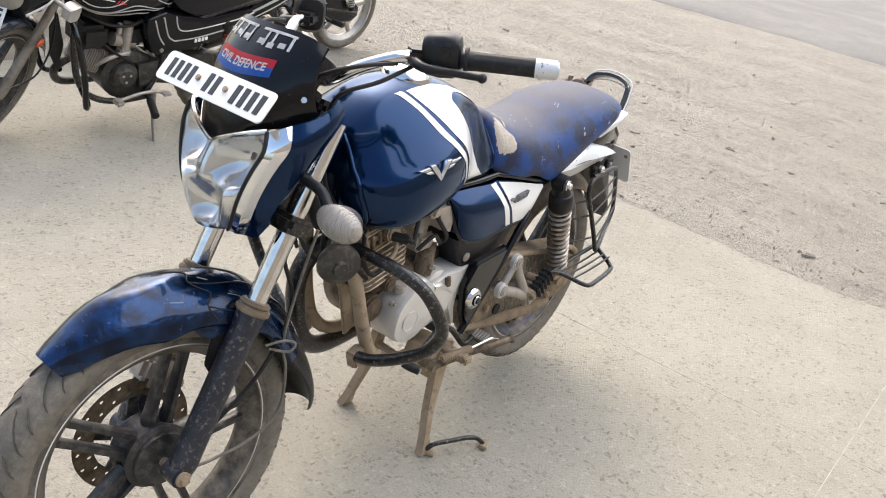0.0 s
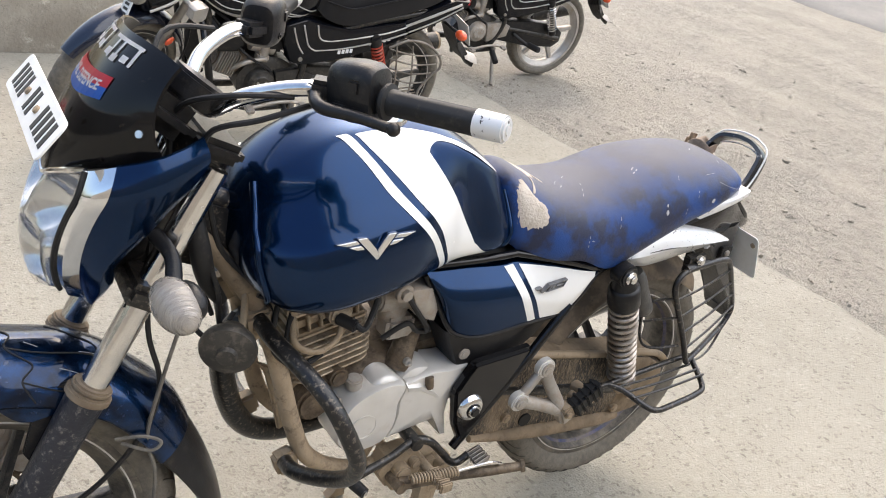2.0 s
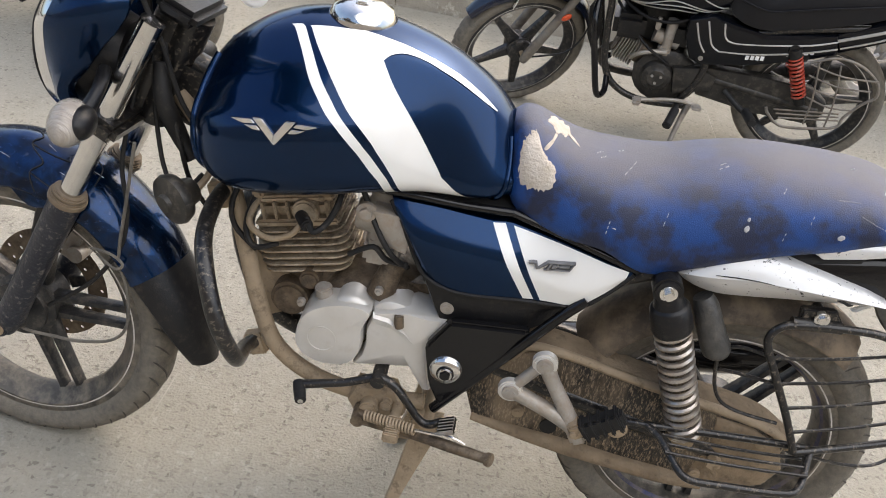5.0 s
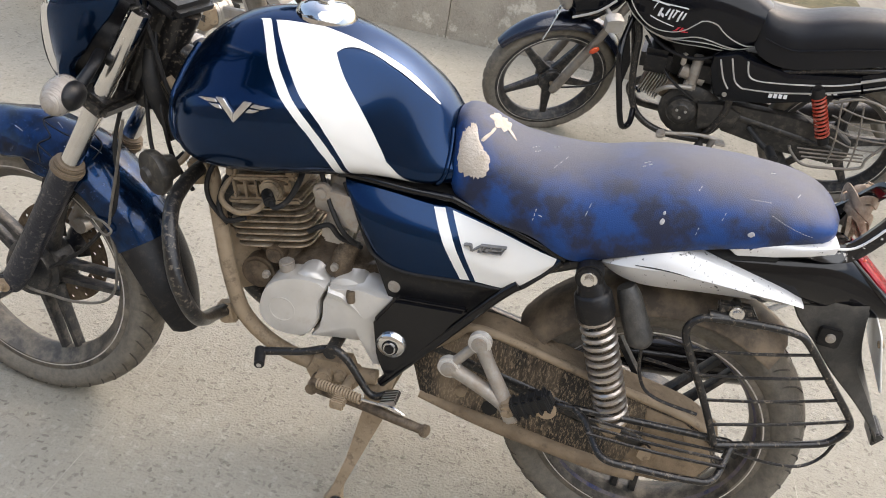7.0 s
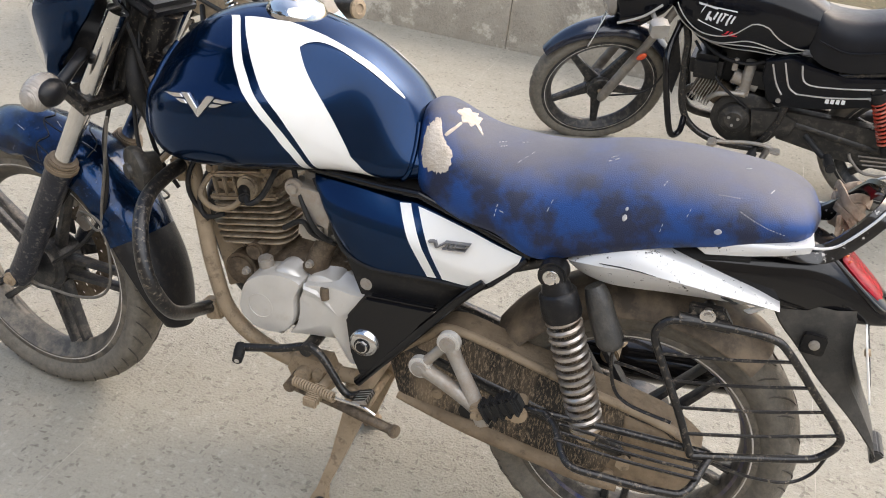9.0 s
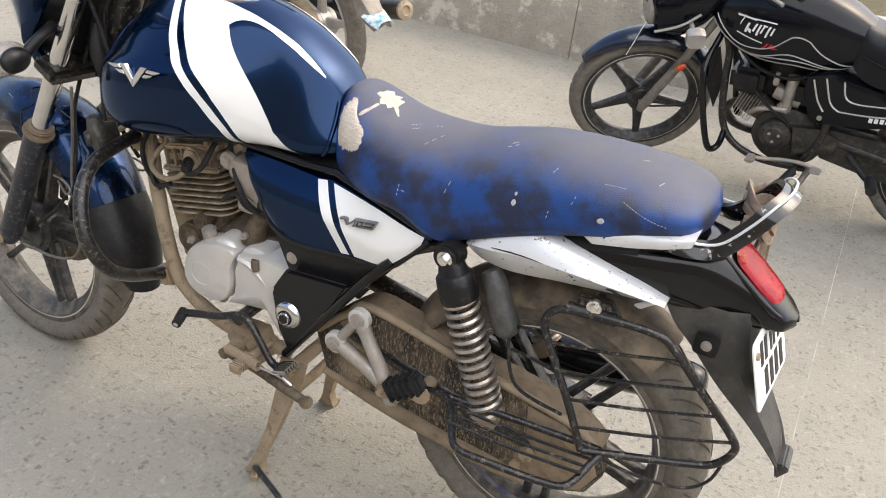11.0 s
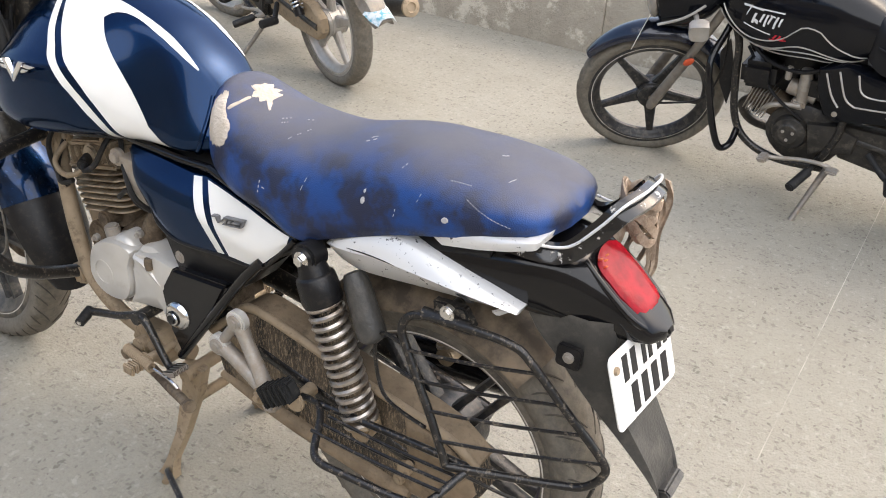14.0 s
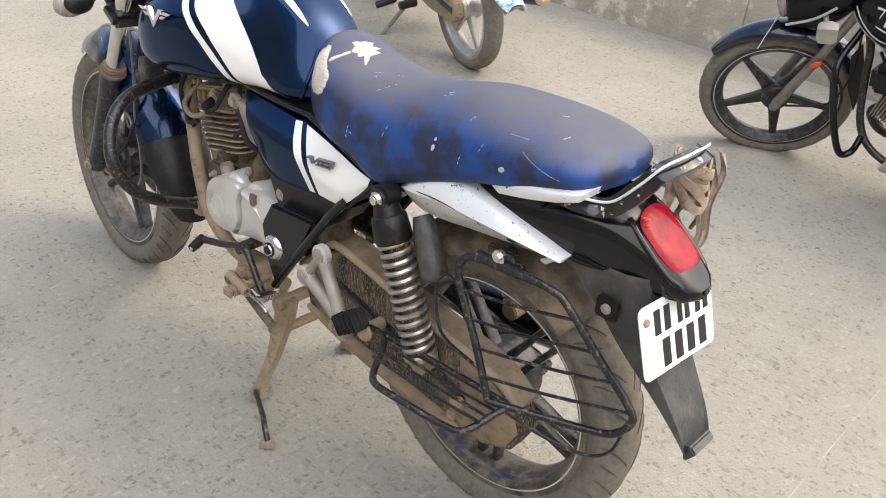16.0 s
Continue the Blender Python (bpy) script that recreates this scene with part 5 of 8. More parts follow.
# ---- seat ----
SEAT = [(-0.186, 0.030, 0.846, 0.836), (-0.172, 0.085, 0.862, 0.834), (-0.13, 0.112, 0.880, 0.830), (-0.06, 0.126, 0.889, 0.812), (0.03, 0.132, 0.889, 0.786), (0.10, 0.136, 0.883, 0.760), (0.16, 0.138, 0.869, 0.735), (0.225, 0.138, 0.852, 0.712),
        (0.30, 0.134, 0.845, 0.736), (0.36, 0.126, 0.850, 0.740), (0.40, 0.114, 0.864, 0.748), (0.435, 0.098, 0.880, 0.755), (0.458, 0.080, 0.882, 0.772), (0.472, 0.045, 0.874, 0.800)]
def seat_point(x, a, lift=0.0):
    w, zt, zl = table(x, SEAT)
    c, s = abs(math.cos(radians(a))), math.sin(radians(a))
    y = w * c ** 0.82 + 0.006 * abs(math.sin(radians(max(a, 0)) * 2))
    return (x, (y + lift * c) * (1 if a <= 90 else -1), zl + (zt - zl) * max(s, 0) ** 0.98 + lift * s)


rings = []
for i in range(61):
    x = SEAT[0][0] + (SEAT[-1][0] - SEAT[0][0]) * i / 60
    left = [seat_point(x, 90 * j / 14) for j in range(15)]
    zl = left[0][2]
    under = [(x, left[0][1] * 0.96, zl - 0.012)]
    ring = under + left + [(a, -b, c) for a, b, c in reversed(left[:-1])] + [(x, -under[0][1], zl - 0.012)]
    rings.append(ring)
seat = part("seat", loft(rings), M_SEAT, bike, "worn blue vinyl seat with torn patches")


def on_seat(pts, lift, name, material, label):
    """A torn patch: an outline of (x, angle) filled towards its middle."""
    cx, ca = sum(p[0] for p in pts) / len(pts), sum(p[1] for p in pts) / len(pts)
    line = spline([(x, a, 0) for x, a in pts], 5, True)
    bm = bmesh.new()
    mid = bm.verts.new(seat_point(cx, ca, lift))
    prev = None
    rows = []
    for k in range(1, 5):
        ring = []
        for q, p in enumerate(line):
            jag = 1 + 0.16 * noise.noise(Vector((q * 0.9, 3, lift * 900)))
            ring.append(bm.verts.new(seat_point(cx + (p.x - cx) * k / 4 * jag, ca + (p.y - ca) * k / 4 * jag, lift if k < 4 else -0.0005)))
        rows.append(ring)
    m = len(line)
    for q in range(m):
        bm.faces.new((mid, rows[0][q], rows[0][(q + 1) % m]))
        for r0, r1 in zip(rows, rows[1:]):
            bm.faces.new((r0[q], r1[q], r1[(q + 1) % m], r0[(q + 1) % m]))
    bmesh.ops.recalc_face_normals(bm, faces=bm.faces)
    return part(name, soften(bm, 180), material, seat, label)


on_seat([(0.453, 51), (0.446, 60), (0.437, 66), (0.428, 58), (0.421, 52), (0.408, 48), (0.399, 47), (0.393, 38), (0.397, 27), (0.410, 21), (0.420, 18), (0.441, 14), (0.453, 22), (0.456, 36)], 0.0016, "torn_patch", M_FOAM, "bare foam where the cover is torn")
on_seat([(0.404, 77), (0.412, 83), (0.421, 84), (0.416, 92), (0.410, 99), (0.402, 96), (0.394, 101), (0.390, 95), (0.382, 96), (0.379, 88), (0.370, 84), (0.362, 78), (0.374, 81), (0.382, 84), (0.388, 79), (0.395, 81)], 0.0014, "torn_patch", M_FOAM, "bare foam where the cover is torn")
on_seat([(0.420, 54), (0.414, 62), (0.407, 70), (0.405, 77), (0.401, 77), (0.406, 66), (0.412, 57), (0.417, 53)], 0.0013, "torn_patch", M_FOAM, "narrow tear that joins two bare patches")


def scratch(x0, a0, x1, a1, w, bits=1):
    """A scratch of one or several short strokes on the vinyl."""
    bms = []
    for k in range(bits):
        t0, t1 = (k + 0.1) / bits, (k + (1.0 if bits == 1 else 0.7)) / bits
        line = [seat_point(x0 + (x1 - x0) * (t0 + (t1 - t0) * q / 4), a0 + (a1 - a0) * (t0 + (t1 - t0) * q / 4) + 0.8 * noise.noise(Vector((x0 * 90, k, q))), 0.0001) for q in range(5)]
        bms.append(tube(line, [w * 0.4, w, w * 0.8, w, w * 0.3], 5, 1))
    return part("scratch", join(*bms), M_SCUFF, seat, "pale scratch in the vinyl")


for x0, a0, x1, a1, w, bits in ((0.290, 62, 0.268, 80, 0.00035, 3), (0.302, 10, 0.300, 23, 0.0008, 3), (0.296, 17, 0.288, 17, 0.0008, 1), (0.150, 71, 0.130, 74, 0.0011, 2), (0.148, 75, 0.136, 77, 0.0010, 1), (0.055, 50, 0.050, 56, 0.0006, 2), (-0.027, 49, -0.060, 49, 0.0007, 8),
                                (-0.063, 35, -0.135, 6, 0.0006, 14), (0.043, 10, 0.041, 19, 0.0006, 2), (0.30, 86, 0.288, 88, 0.0009, 2), (-0.10, 62, -0.106, 69, 0.0007, 1), (-0.058, 86, -0.068, 88, 0.0010, 1), (0.335, 78, 0.322, 83, 0.0007, 3), (0.328, 74, 0.318, 78, 0.0006, 3), (0.22, 30, 0.214, 42, 0.0005, 2), (0.01, 24, 0.006, 34, 0.0005, 2)):
    scratch(x0, a0, x1, a1, w, bits)
for x, a, w, h in ((0.099, 23, 0.004, 3), (0.099, 30, 0.0025, 1.8), (-0.04, 11, 0.006, 3.5)):
    on_seat([(x + w, a), (x + w * 0.4, a + h), (x - w * 0.6, a + h * 0.8), (x - w, a - h * 0.3), (x, a - h)], 0.0007, "scuff", M_SCUFF, "pale scuff in the vinyl")

# ---- side panels ----
def bulged(outline, y0, bulge, inner=4, rim=0.012, depth=0.05):
    """A domed cover: the outline sits at y0 - rim, the middle swells by bulge, sides run back by depth."""
    cx, cz = sum(p[0] for p in outline) / len(outline), sum(p[1] for p in outline) / len(outline)
    bm = bmesh.new()
    rows = []
    for k, (f, y) in enumerate(((1.0, y0 - rim - depth), (1.0, y0 - rim), (0.985, y0 - rim * 0.4), (0.955, y0), (0.75, y0 + bulge * 0.45), (0.45, y0 + bulge * 0.85), (0.18, y0 + bulge))):
        rows.append([bm.verts.new((cx + (x - cx) * f, y, cz + (z - cz) * f)) for x, z in outline])
    m = len(outline)
    for r0, r1 in zip(rows, rows[1:]):
        for q in range(m):
            bm.faces.new((r0[q], r0[(q + 1) % m], r1[(q + 1) % m], r1[q]))
    bm.faces.new(rows[-1])
    bm.faces.new(rows[0][::-1])
    bmesh.ops.recalc_face_normals(bm, faces=bm.faces)
    return soften(bm, 40)


def smooth2(pts, n=4):
    return [(p.x, p.y) for p in spline([(x, z, 0) for x, z in pts], n, True)]


def edge_line(pts, n):
    """Straight-sided outline with n points on each side."""
    out = []
    for (a, b), (c, d) in zip(pts, pts[1:] + pts[:1]):
        out += [(a + (c - a) * t / n, b + (d - b) * t / n) for t in range(n)]
    return out


# the panel's cross lines from front to tip: upper end (x, z), lower end (x, z), where its fold lies, how far it stands out at top, fold and foot
PANEL = [(0.0, 0.640, 0.728, 0.606, 0.672, 0.40, 0.096, 0.110, 0.104), (0.10, 0.618, 0.728, 0.567, 0.606, 0.40, 0.101, 0.130, 0.114), (0.25, 0.560, 0.728, 0.505, 0.592, 0.41, 0.103, 0.137, 0.124),
         (0.45, 0.475, 0.724, 0.401, 0.606, 0.47, 0.104, 0.137, 0.129), (0.50, 0.455, 0.727, 0.384, 0.609, 0.55, 0.104, 0.136, 0.130), (0.53, 0.442, 0.727, 0.373, 0.610, 0.60, 0.104, 0.135, 0.131),
         (0.75, 0.350, 0.712, 0.312, 0.615, 0.70, 0.113, 0.135, 0.130), (0.90, 0.284, 0.698, 0.276, 0.646, 0.70, 0.120, 0.131, 0.128), (1.0, 0.240, 0.690, 0.246, 0.680, 0.6, 0.122, 0.124, 0.122)]


def panel_sheet(u0, u1, v0, v1, lift, nu, nv, depth=0.0):
    """A stretch of the panel's folded skin; with depth it turns in along its edges."""
    bm = bmesh.new()
    g = []
    for i in range(nu + 1):
        xa, za, xb, zb, fold, ya, yf, yb = table(u0 + (u1 - u0) * i / nu, PANEL)
        row = [bm.verts.new((xa, ya - depth, za))] if depth else []
        for j in range(nv + 1):
            v = v0 + (v1 - v0) * j / nv
            k = v / fold if v < fold else (v - fold) / (1 - fold)
            y = ya + (yf - ya) * math.sin(k * 1.35) / math.sin(1.35) if v < fold else yf + (yb - yf) * k ** 1.4
            row.append(bm.verts.new((xa + (xb - xa) * v, y + lift, za + (zb - za) * v)))
        if depth:
            row.append(bm.verts.new((xb, yb - depth, zb)))
        g.append(row)
    for a, b in zip(g, g[1:]):
        for j in range(len(a) - 1):
            bm.faces.new((a[j], a[j + 1], b[j + 1], b[j]))
    if depth:
        for row in (g[0], g[-1]):
            bm.faces.new(row)
    bmesh.ops.recalc_face_normals(bm, faces=bm.faces)
    if sum(f.normal.y for f in bm.faces) < 0:
        bmesh.ops.reverse_faces(bm, faces=bm.faces)
    return soften(bm, 40)


for s in (1, -1):
    f = (lambda b: b) if s > 0 else mirrored
    sp = part("side_panel", f(panel_sheet(0, 1, 0, 1, 0, 40, 16, 0.045)), M_BLUE, bike, "glossy blue side panel with white stripes")
    part("stripe", f(panel_sheet(0.45, 0.50, 0.01, 0.985, 0.0009, 3, 16)), M_WHITE, sp, "white stripe")
    part("stripe", f(panel_sheet(0.53, 0.985, 0.02, 0.985, 0.0009, 20, 16)), M_WHITE, sp, "white stripe")
    # black edging between tank, seat and panel
    part("edging", f(tube([(0.652, 0.090, 0.735), (0.60, 0.096, 0.738), (0.52, 0.098, 0.738), (0.452, 0.098, 0.741), (0.436, 0.099, 0.740), (0.35, 0.108, 0.722), (0.28, 0.115, 0.706), (0.232, 0.118, 0.693)], 0.0075, 10, 4)), M_GLOSS, sp, "black edging strip")
    part("edging", f(tube([(0.640, 0.098, 0.722), (0.606, 0.104, 0.665), (0.584, 0.110, 0.625), (0.560, 0.116, 0.600), (0.505, 0.122, 0.588), (0.40, 0.127, 0.602), (0.312, 0.127, 0.611), (0.274, 0.126, 0.643), (0.238, 0.121, 0.686)], 0.0045, 8, 4)), M_BLACK, sp, "black lower edging")
    # small outlined badge, slanting up to the rear
    lean = lambda u, v: (0.404 - 0.064 * u - 0.008 * v, 0.668 + 0.010 * u + 0.016 * v)
    bars = [slab([lean(u0, v0), lean(u1, v0), lean(u1 - 0.02, v1), lean(u0 - 0.02, v1)], 0.128, 0.1372, 0.0004, 1) for u0, u1, v0, v1 in ((0.36, 1, 0.0, 0.12), (0.30, 1, 0.86, 1.0), (0.965, 1, 0, 1), (0.40, 0.46, 0.1, 0.9), (0.50, 0.60, 0.28, 0.70), (0.66, 0.92, 0.40, 0.60))]
    bars += [slab([lean(u0, 0.9), lean(u0 + 0.07, 0.9), lean(0.22, 0.1), lean(0.16, 0.1)], 0.128, 0.1372, 0.0004, 1) for u0 in (-0.02, 0.30)]
    bars += [slab([lean(-0.16, 0.9), lean(-0.02, 0.95), lean(0.02, 0.75), lean(-0.10, 0.65)], 0.128, 0.1368, 0.0004, 1)]
    part("panel_badge", f(join(*bars)), M_BADGE, sp, "small dark badge")
    low = part("airbox_cover", f(bulged(edge_line([(0.574, 0.600), (0.545, 0.540), (0.528, 0.508), (0.449, 0.513), (0.388, 0.522), (0.345, 0.556), (0.312, 0.600), (0.382, 0.602), (0.47, 0.595)], 4), 0.108, 0.006)), M_BLACK, bike, "matt black airbox cover")
    bolt("cover_bolt", (0.52, 0.108 * s, 0.545), 0.008, low, M_GREY, (0, s, 0), 0.006)
part("seat_base", loft([[(x, y * math.cos(a), z + h * math.sin(a)) for a in (2 * math.pi * i / 16 for i in range(16))] for x, y, z, h in ((0.62, 0.07, 0.70, 0.05), (0.5, 0.085, 0.69, 0.07), (0.35, 0.10, 0.70, 0.06), (0.2, 0.115, 0.705, 0.03), (0.05, 0.11, 0.74, 0.04), (-0.1, 0.10, 0.78, 0.04))]), M_DARK, bike, "black frame and airbox under the seat")

# ---- engine ----
engine = part("engine", loft([[(x + r * math.cos(a) * 1.0, y, z + r * h * math.sin(a)) for a in (2 * math.pi * i / 28 for i in range(28))] for x, r, z, h, y in ((0.66, 0.10, 0.455, 0.9, -0.12), (0.655, 0.12, 0.455, 0.85, -0.10), (0.65, 0.125, 0.455, 0.82, 0.0), (0.65, 0.115, 0.450, 0.75, 0.060), (0.65, 0.10, 0.450, 0.75, 0.072))]), M_ENGINE, bike, "grimy air-cooled single-cylinder engine")
part("gearbox", box((0.18, 0.16, 0.17), (0.575, -0.01, 0.45), (0, 8, 0), 0.03), M_ENGINE, engine, "grimy gearbox casing")
MAG = [(0.775, 0.426), (0.771, 0.457), (0.761, 0.482), (0.740, 0.501), (0.709, 0.514), (0.676, 0.519), (0.647, 0.511), (0.652, 0.489), (0.657, 0.472), (0.655, 0.441), (0.659, 0.416), (0.674, 0.393), (0.701, 0.383), (0.734, 0.383), (0.758, 0.394), (0.771, 0.410)]
SPR = [(0.642, 0.510), (0.589, 0.523), (0.544, 0.519), (0.506, 0.523), (0.524, 0.482), (0.536, 0.447), (0.537, 0.414), (0.523, 0.362), (0.534, 0.361), (0.551, 0.396), (0.566, 0.409), (0.611, 0.402), (0.668, 0.390), (0.654, 0.414), (0.650, 0.441), (0.652, 0.472), (0.647, 0.489)]
part("magneto_cover", bulged(smooth2(MAG, 3), 0.122, 0.004, rim=0.012, depth=0.06), M_SILVER, engine, "satin silver engine side cover")
part("cover_ring", lathe([(0.026, 0.0), (0.026, 0.0016), (0.0242, 0.0016), (0.0242, 0.0)], 32, (0.726, 0.1252, 0.440), closed=True), M_SILVER, engine, "embossed ring")
part("sprocket_cover", bulged(edge_line(SPR, 3), 0.116, 0.007, rim=0.012, depth=0.06), M_SILVER, engine, "satin silver sprocket cover")
part("cover_ridge", loft([[(x + a * 0.004, y + b, z + a * 0.012) for a, b in ((-1, -0.006), (-0.4, 0.002), (0.4, 0.003), (1, -0.006))] for x, y, z in ((0.640, 0.118, 0.497), (0.612, 0.121, 0.495), (0.585, 0.122, 0.480), (0.566, 0.120, 0.462), (0.556, 0.116, 0.448))]), M_SILVER, engine, "cast ridge across the cover")
# dark raised bar imitates the shade inside a recess of the cover
part("cover_slot", tube([(0.598, 0.119, 0.516), (0.597, 0.121, 0.506), (0.594, 0.121, 0.494)], [0.008, 0.0085, 0.008], 12, 3), M_ENGINE, engine, "dark bar imitating the shade inside a cast notch")
part("cover_bulge", join(loft([[(0.681 + r * math.cos(a) * 1.15, y, 0.500 + r * math.sin(a)) for a in (2 * math.pi * i / 28 for i in range(28))] for r, y in ((0.029, 0.05), (0.029, 0.100), (0.027, 0.107), (0.021, 0.112), (0.017, 0.114))]), loft([[(0.610 + r * math.cos(a) * 1.5, y, 0.504 + r * math.sin(a)) for a in (2 * math.pi * i / 28 for i in range(28))] for r, y in ((0.026, 0.04), (0.026, 0.090), (0.023, 0.100), (0.014, 0.106), (0.007, 0.108))])), M_SILVER, engine, "silver domes over the gears")
part("cover_neck", tube([(0.640, 0.070, 0.520), (0.632, 0.068, 0.555), (0.618, 0.060, 0.590)], [0.026, 0.022, 0.020], 14, 4), M_ENGINE, engine, "grimy casting behind the domes")
part("oil_plug", cyl((0.735, 0.085, 0.502), (0.738, 0.088, 0.525), 0.015, seg=16, bevel=0.003), M_GREY, engine, "grey filler plug")
for x, z in ((0.772, 0.490), (0.640, 0.545), (0.545, 0.400), (0.690, 0.381)):
    bolt("cover_bolt", (x, 0.100, z), 0.0048, engine, M_GREY, (0, 1, 0), 0.010)
part("starter_gear_cover", join(cyl((0.80, 0.02, 0.47), (0.80, 0.075, 0.47), 0.034, seg=24, bevel=0.006), cyl((0.765, 0.03, 0.525), (0.765, 0.085, 0.525), 0.018, seg=16, bevel=0.004)), M_ENGINE, engine, "grimy starter housing")
# cylinder with fins, head on top
up = Matrix.Translation((0.772, 0, 0.528)) @ Matrix.Rotation(radians(14), 4, "Y")
part("cylinder", cyl((0, 0, -0.03), (0, 0, 0.16), 0.055, seg=28), M_ENGINE, engine, "finned cylinder barrel", up)
for k in range(7):
    z = 0.010 + 0.0130 * k
    w = 0.077 + 0.006 * math.sin(math.pi * k / 6) + 0.002 * (k % 2)
    part("cooling_fin", slab([(x, y) for x, y in rounded(-w, w, -0.075, 0.075, 0.028, 4)], z - 0.0019, z + 0.0019, 0.0008, 1), M_FIN, engine, "", up @ Matrix.Rotation(radians(90), 4, "X"))
head = part("cylinder_head", join(box((0.148, 0.146, 0.014), (0.0, 0, 0.103), bevel=0.005), box((0.128, 0.128, 0.034), (0.0, 0, 0.126), bevel=0.010), box((0.142, 0.140, 0.012), (0.0, 0, 0.148), bevel=0.004), box((0.118, 0.112, 0.040), (0.0, 0, 0.172), bevel=0.012), cyl((-0.02, 0.05, 0.128), (-0.02, 0.083, 0.128), 0.022, seg=24, bevel=0.004)), M_FIN, engine, "tan-dusted cylinder head", up)
for x in (-0.056, -0.036, 0.012, 0.034, 0.056):
    part("head_rib", box((0.005, 0.018, 0.036), (x, 0.064, 0.126), bevel=0.0015), M_FIN, head, "", up)
for x in (-0.060, 0.058):
    bolt("head_bolt", (x, 0.066, 0.160), 0.007, head, M_STEEL, (0, 1, 0.2), 0.010, m=up)
part("head_pipe", tube([(0.060, 0.070, 0.150), (0.072, 0.098, 0.120), (0.040, 0.108, 0.096), (0.0, 0.100, 0.100), (-0.020, 0.088, 0.126)], 0.0055, 10, 5), M_STEEL, head, "bent dusty breather pipe", up)
part("spark_lead", tube([(0.775, 0.10, 0.66), (0.76, 0.115, 0.645), (0.74, 0.105, 0.66), (0.725, 0.09, 0.70), (0.73, 0.05, 0.73)], 0.0055, 8), M_RUBBER, engine, "rubber spark plug lead")
part("spark_cap", cyl((0.79, 0.08, 0.652), (0.77, 0.112, 0.65), 0.011, seg=14, bevel=0.003), M_RUBBER, engine, "spark plug cap")
part("carburettor", join(cyl((0.70, 0.045, 0.66), (0.585, 0.045, 0.655), 0.030, seg=20, bevel=0.004), cyl((0.655, 0.045, 0.60), (0.655, 0.045, 0.72), 0.026, seg=20, bevel=0.005), box((0.06, 0.045, 0.045), (0.65, 0.055, 0.60), bevel=0.008), cyl((0.63, 0.07, 0.66), (0.63, 0.105, 0.662), 0.012, seg=12)), M_GREY, engine, "grey carburettor and intake")
part("air_bracket", bulged(edge_line([(0.668, 0.700), (0.625, 0.700), (0.60, 0.665), (0.605, 0.628), (0.64, 0.640)], 3), 0.105, 0.003, rim=0.006, depth=0.03), M_GREY, engine, "grey intake bracket")
bolt("bracket_bolt", (0.678, 0.10, 0.693), 0.011, engine, M_GREY, (0, 1, 0), 0.012)
for c in ([(0.70, 0.09, 0.60), (0.66, 0.10, 0.63), (0.635, 0.10, 0.61), (0.60, 0.09, 0.60)], [(0.69, 0.08, 0.72), (0.655, 0.105, 0.665), (0.625, 0.11, 0.625), (0.60, 0.08, 0.59)], [(0.86, 0.06, 0.70), (0.88, 0.085, 0.62), (0.86, 0.10, 0.585), (0.82, 0.10, 0.60)], [(0.88, 0.05, 0.72), (0.905, 0.08, 0.66), (0.90, 0.085, 0.61), (0.86, 0.085, 0.57)]):
    part("hose", tube(c, 0.005, 8, 5), M_RUBBER, engine, "thin rubber hose")
# frame tubes
fr_ = part("frame", join(tube([(1.02, 0.02, 0.80), (0.965, 0.035, 0.74), (0.915, 0.055, 0.66), (0.880, 0.075, 0.56), (0.850, 0.085, 0.46), (0.81, 0.09, 0.375), (0.73, 0.09, 0.322), (0.62, 0.09, 0.305), (0.53, 0.09, 0.315)], 0.0155, 14)), M_STEEL, bike, "dusty steel cradle frame")
part("frame_tube", tube([(1.02, -0.02, 0.80), (0.965, -0.035, 0.74), (0.915, -0.055, 0.66), (0.880, -0.075, 0.56), (0.850, -0.085, 0.46), (0.81, -0.09, 0.375), (0.73, -0.09, 0.322), (0.53, -0.09, 0.315)], 0.0155, 14), M_STEEL, fr_, "dusty steel cradle tube")
part("frame_tube", tube([(1.0, 0, 0.85), (0.85, 0, 0.80), (0.6, 0, 0.765), (0.45, 0, 0.74)], 0.02, 12), M_FRAME, fr_, "black top tube")
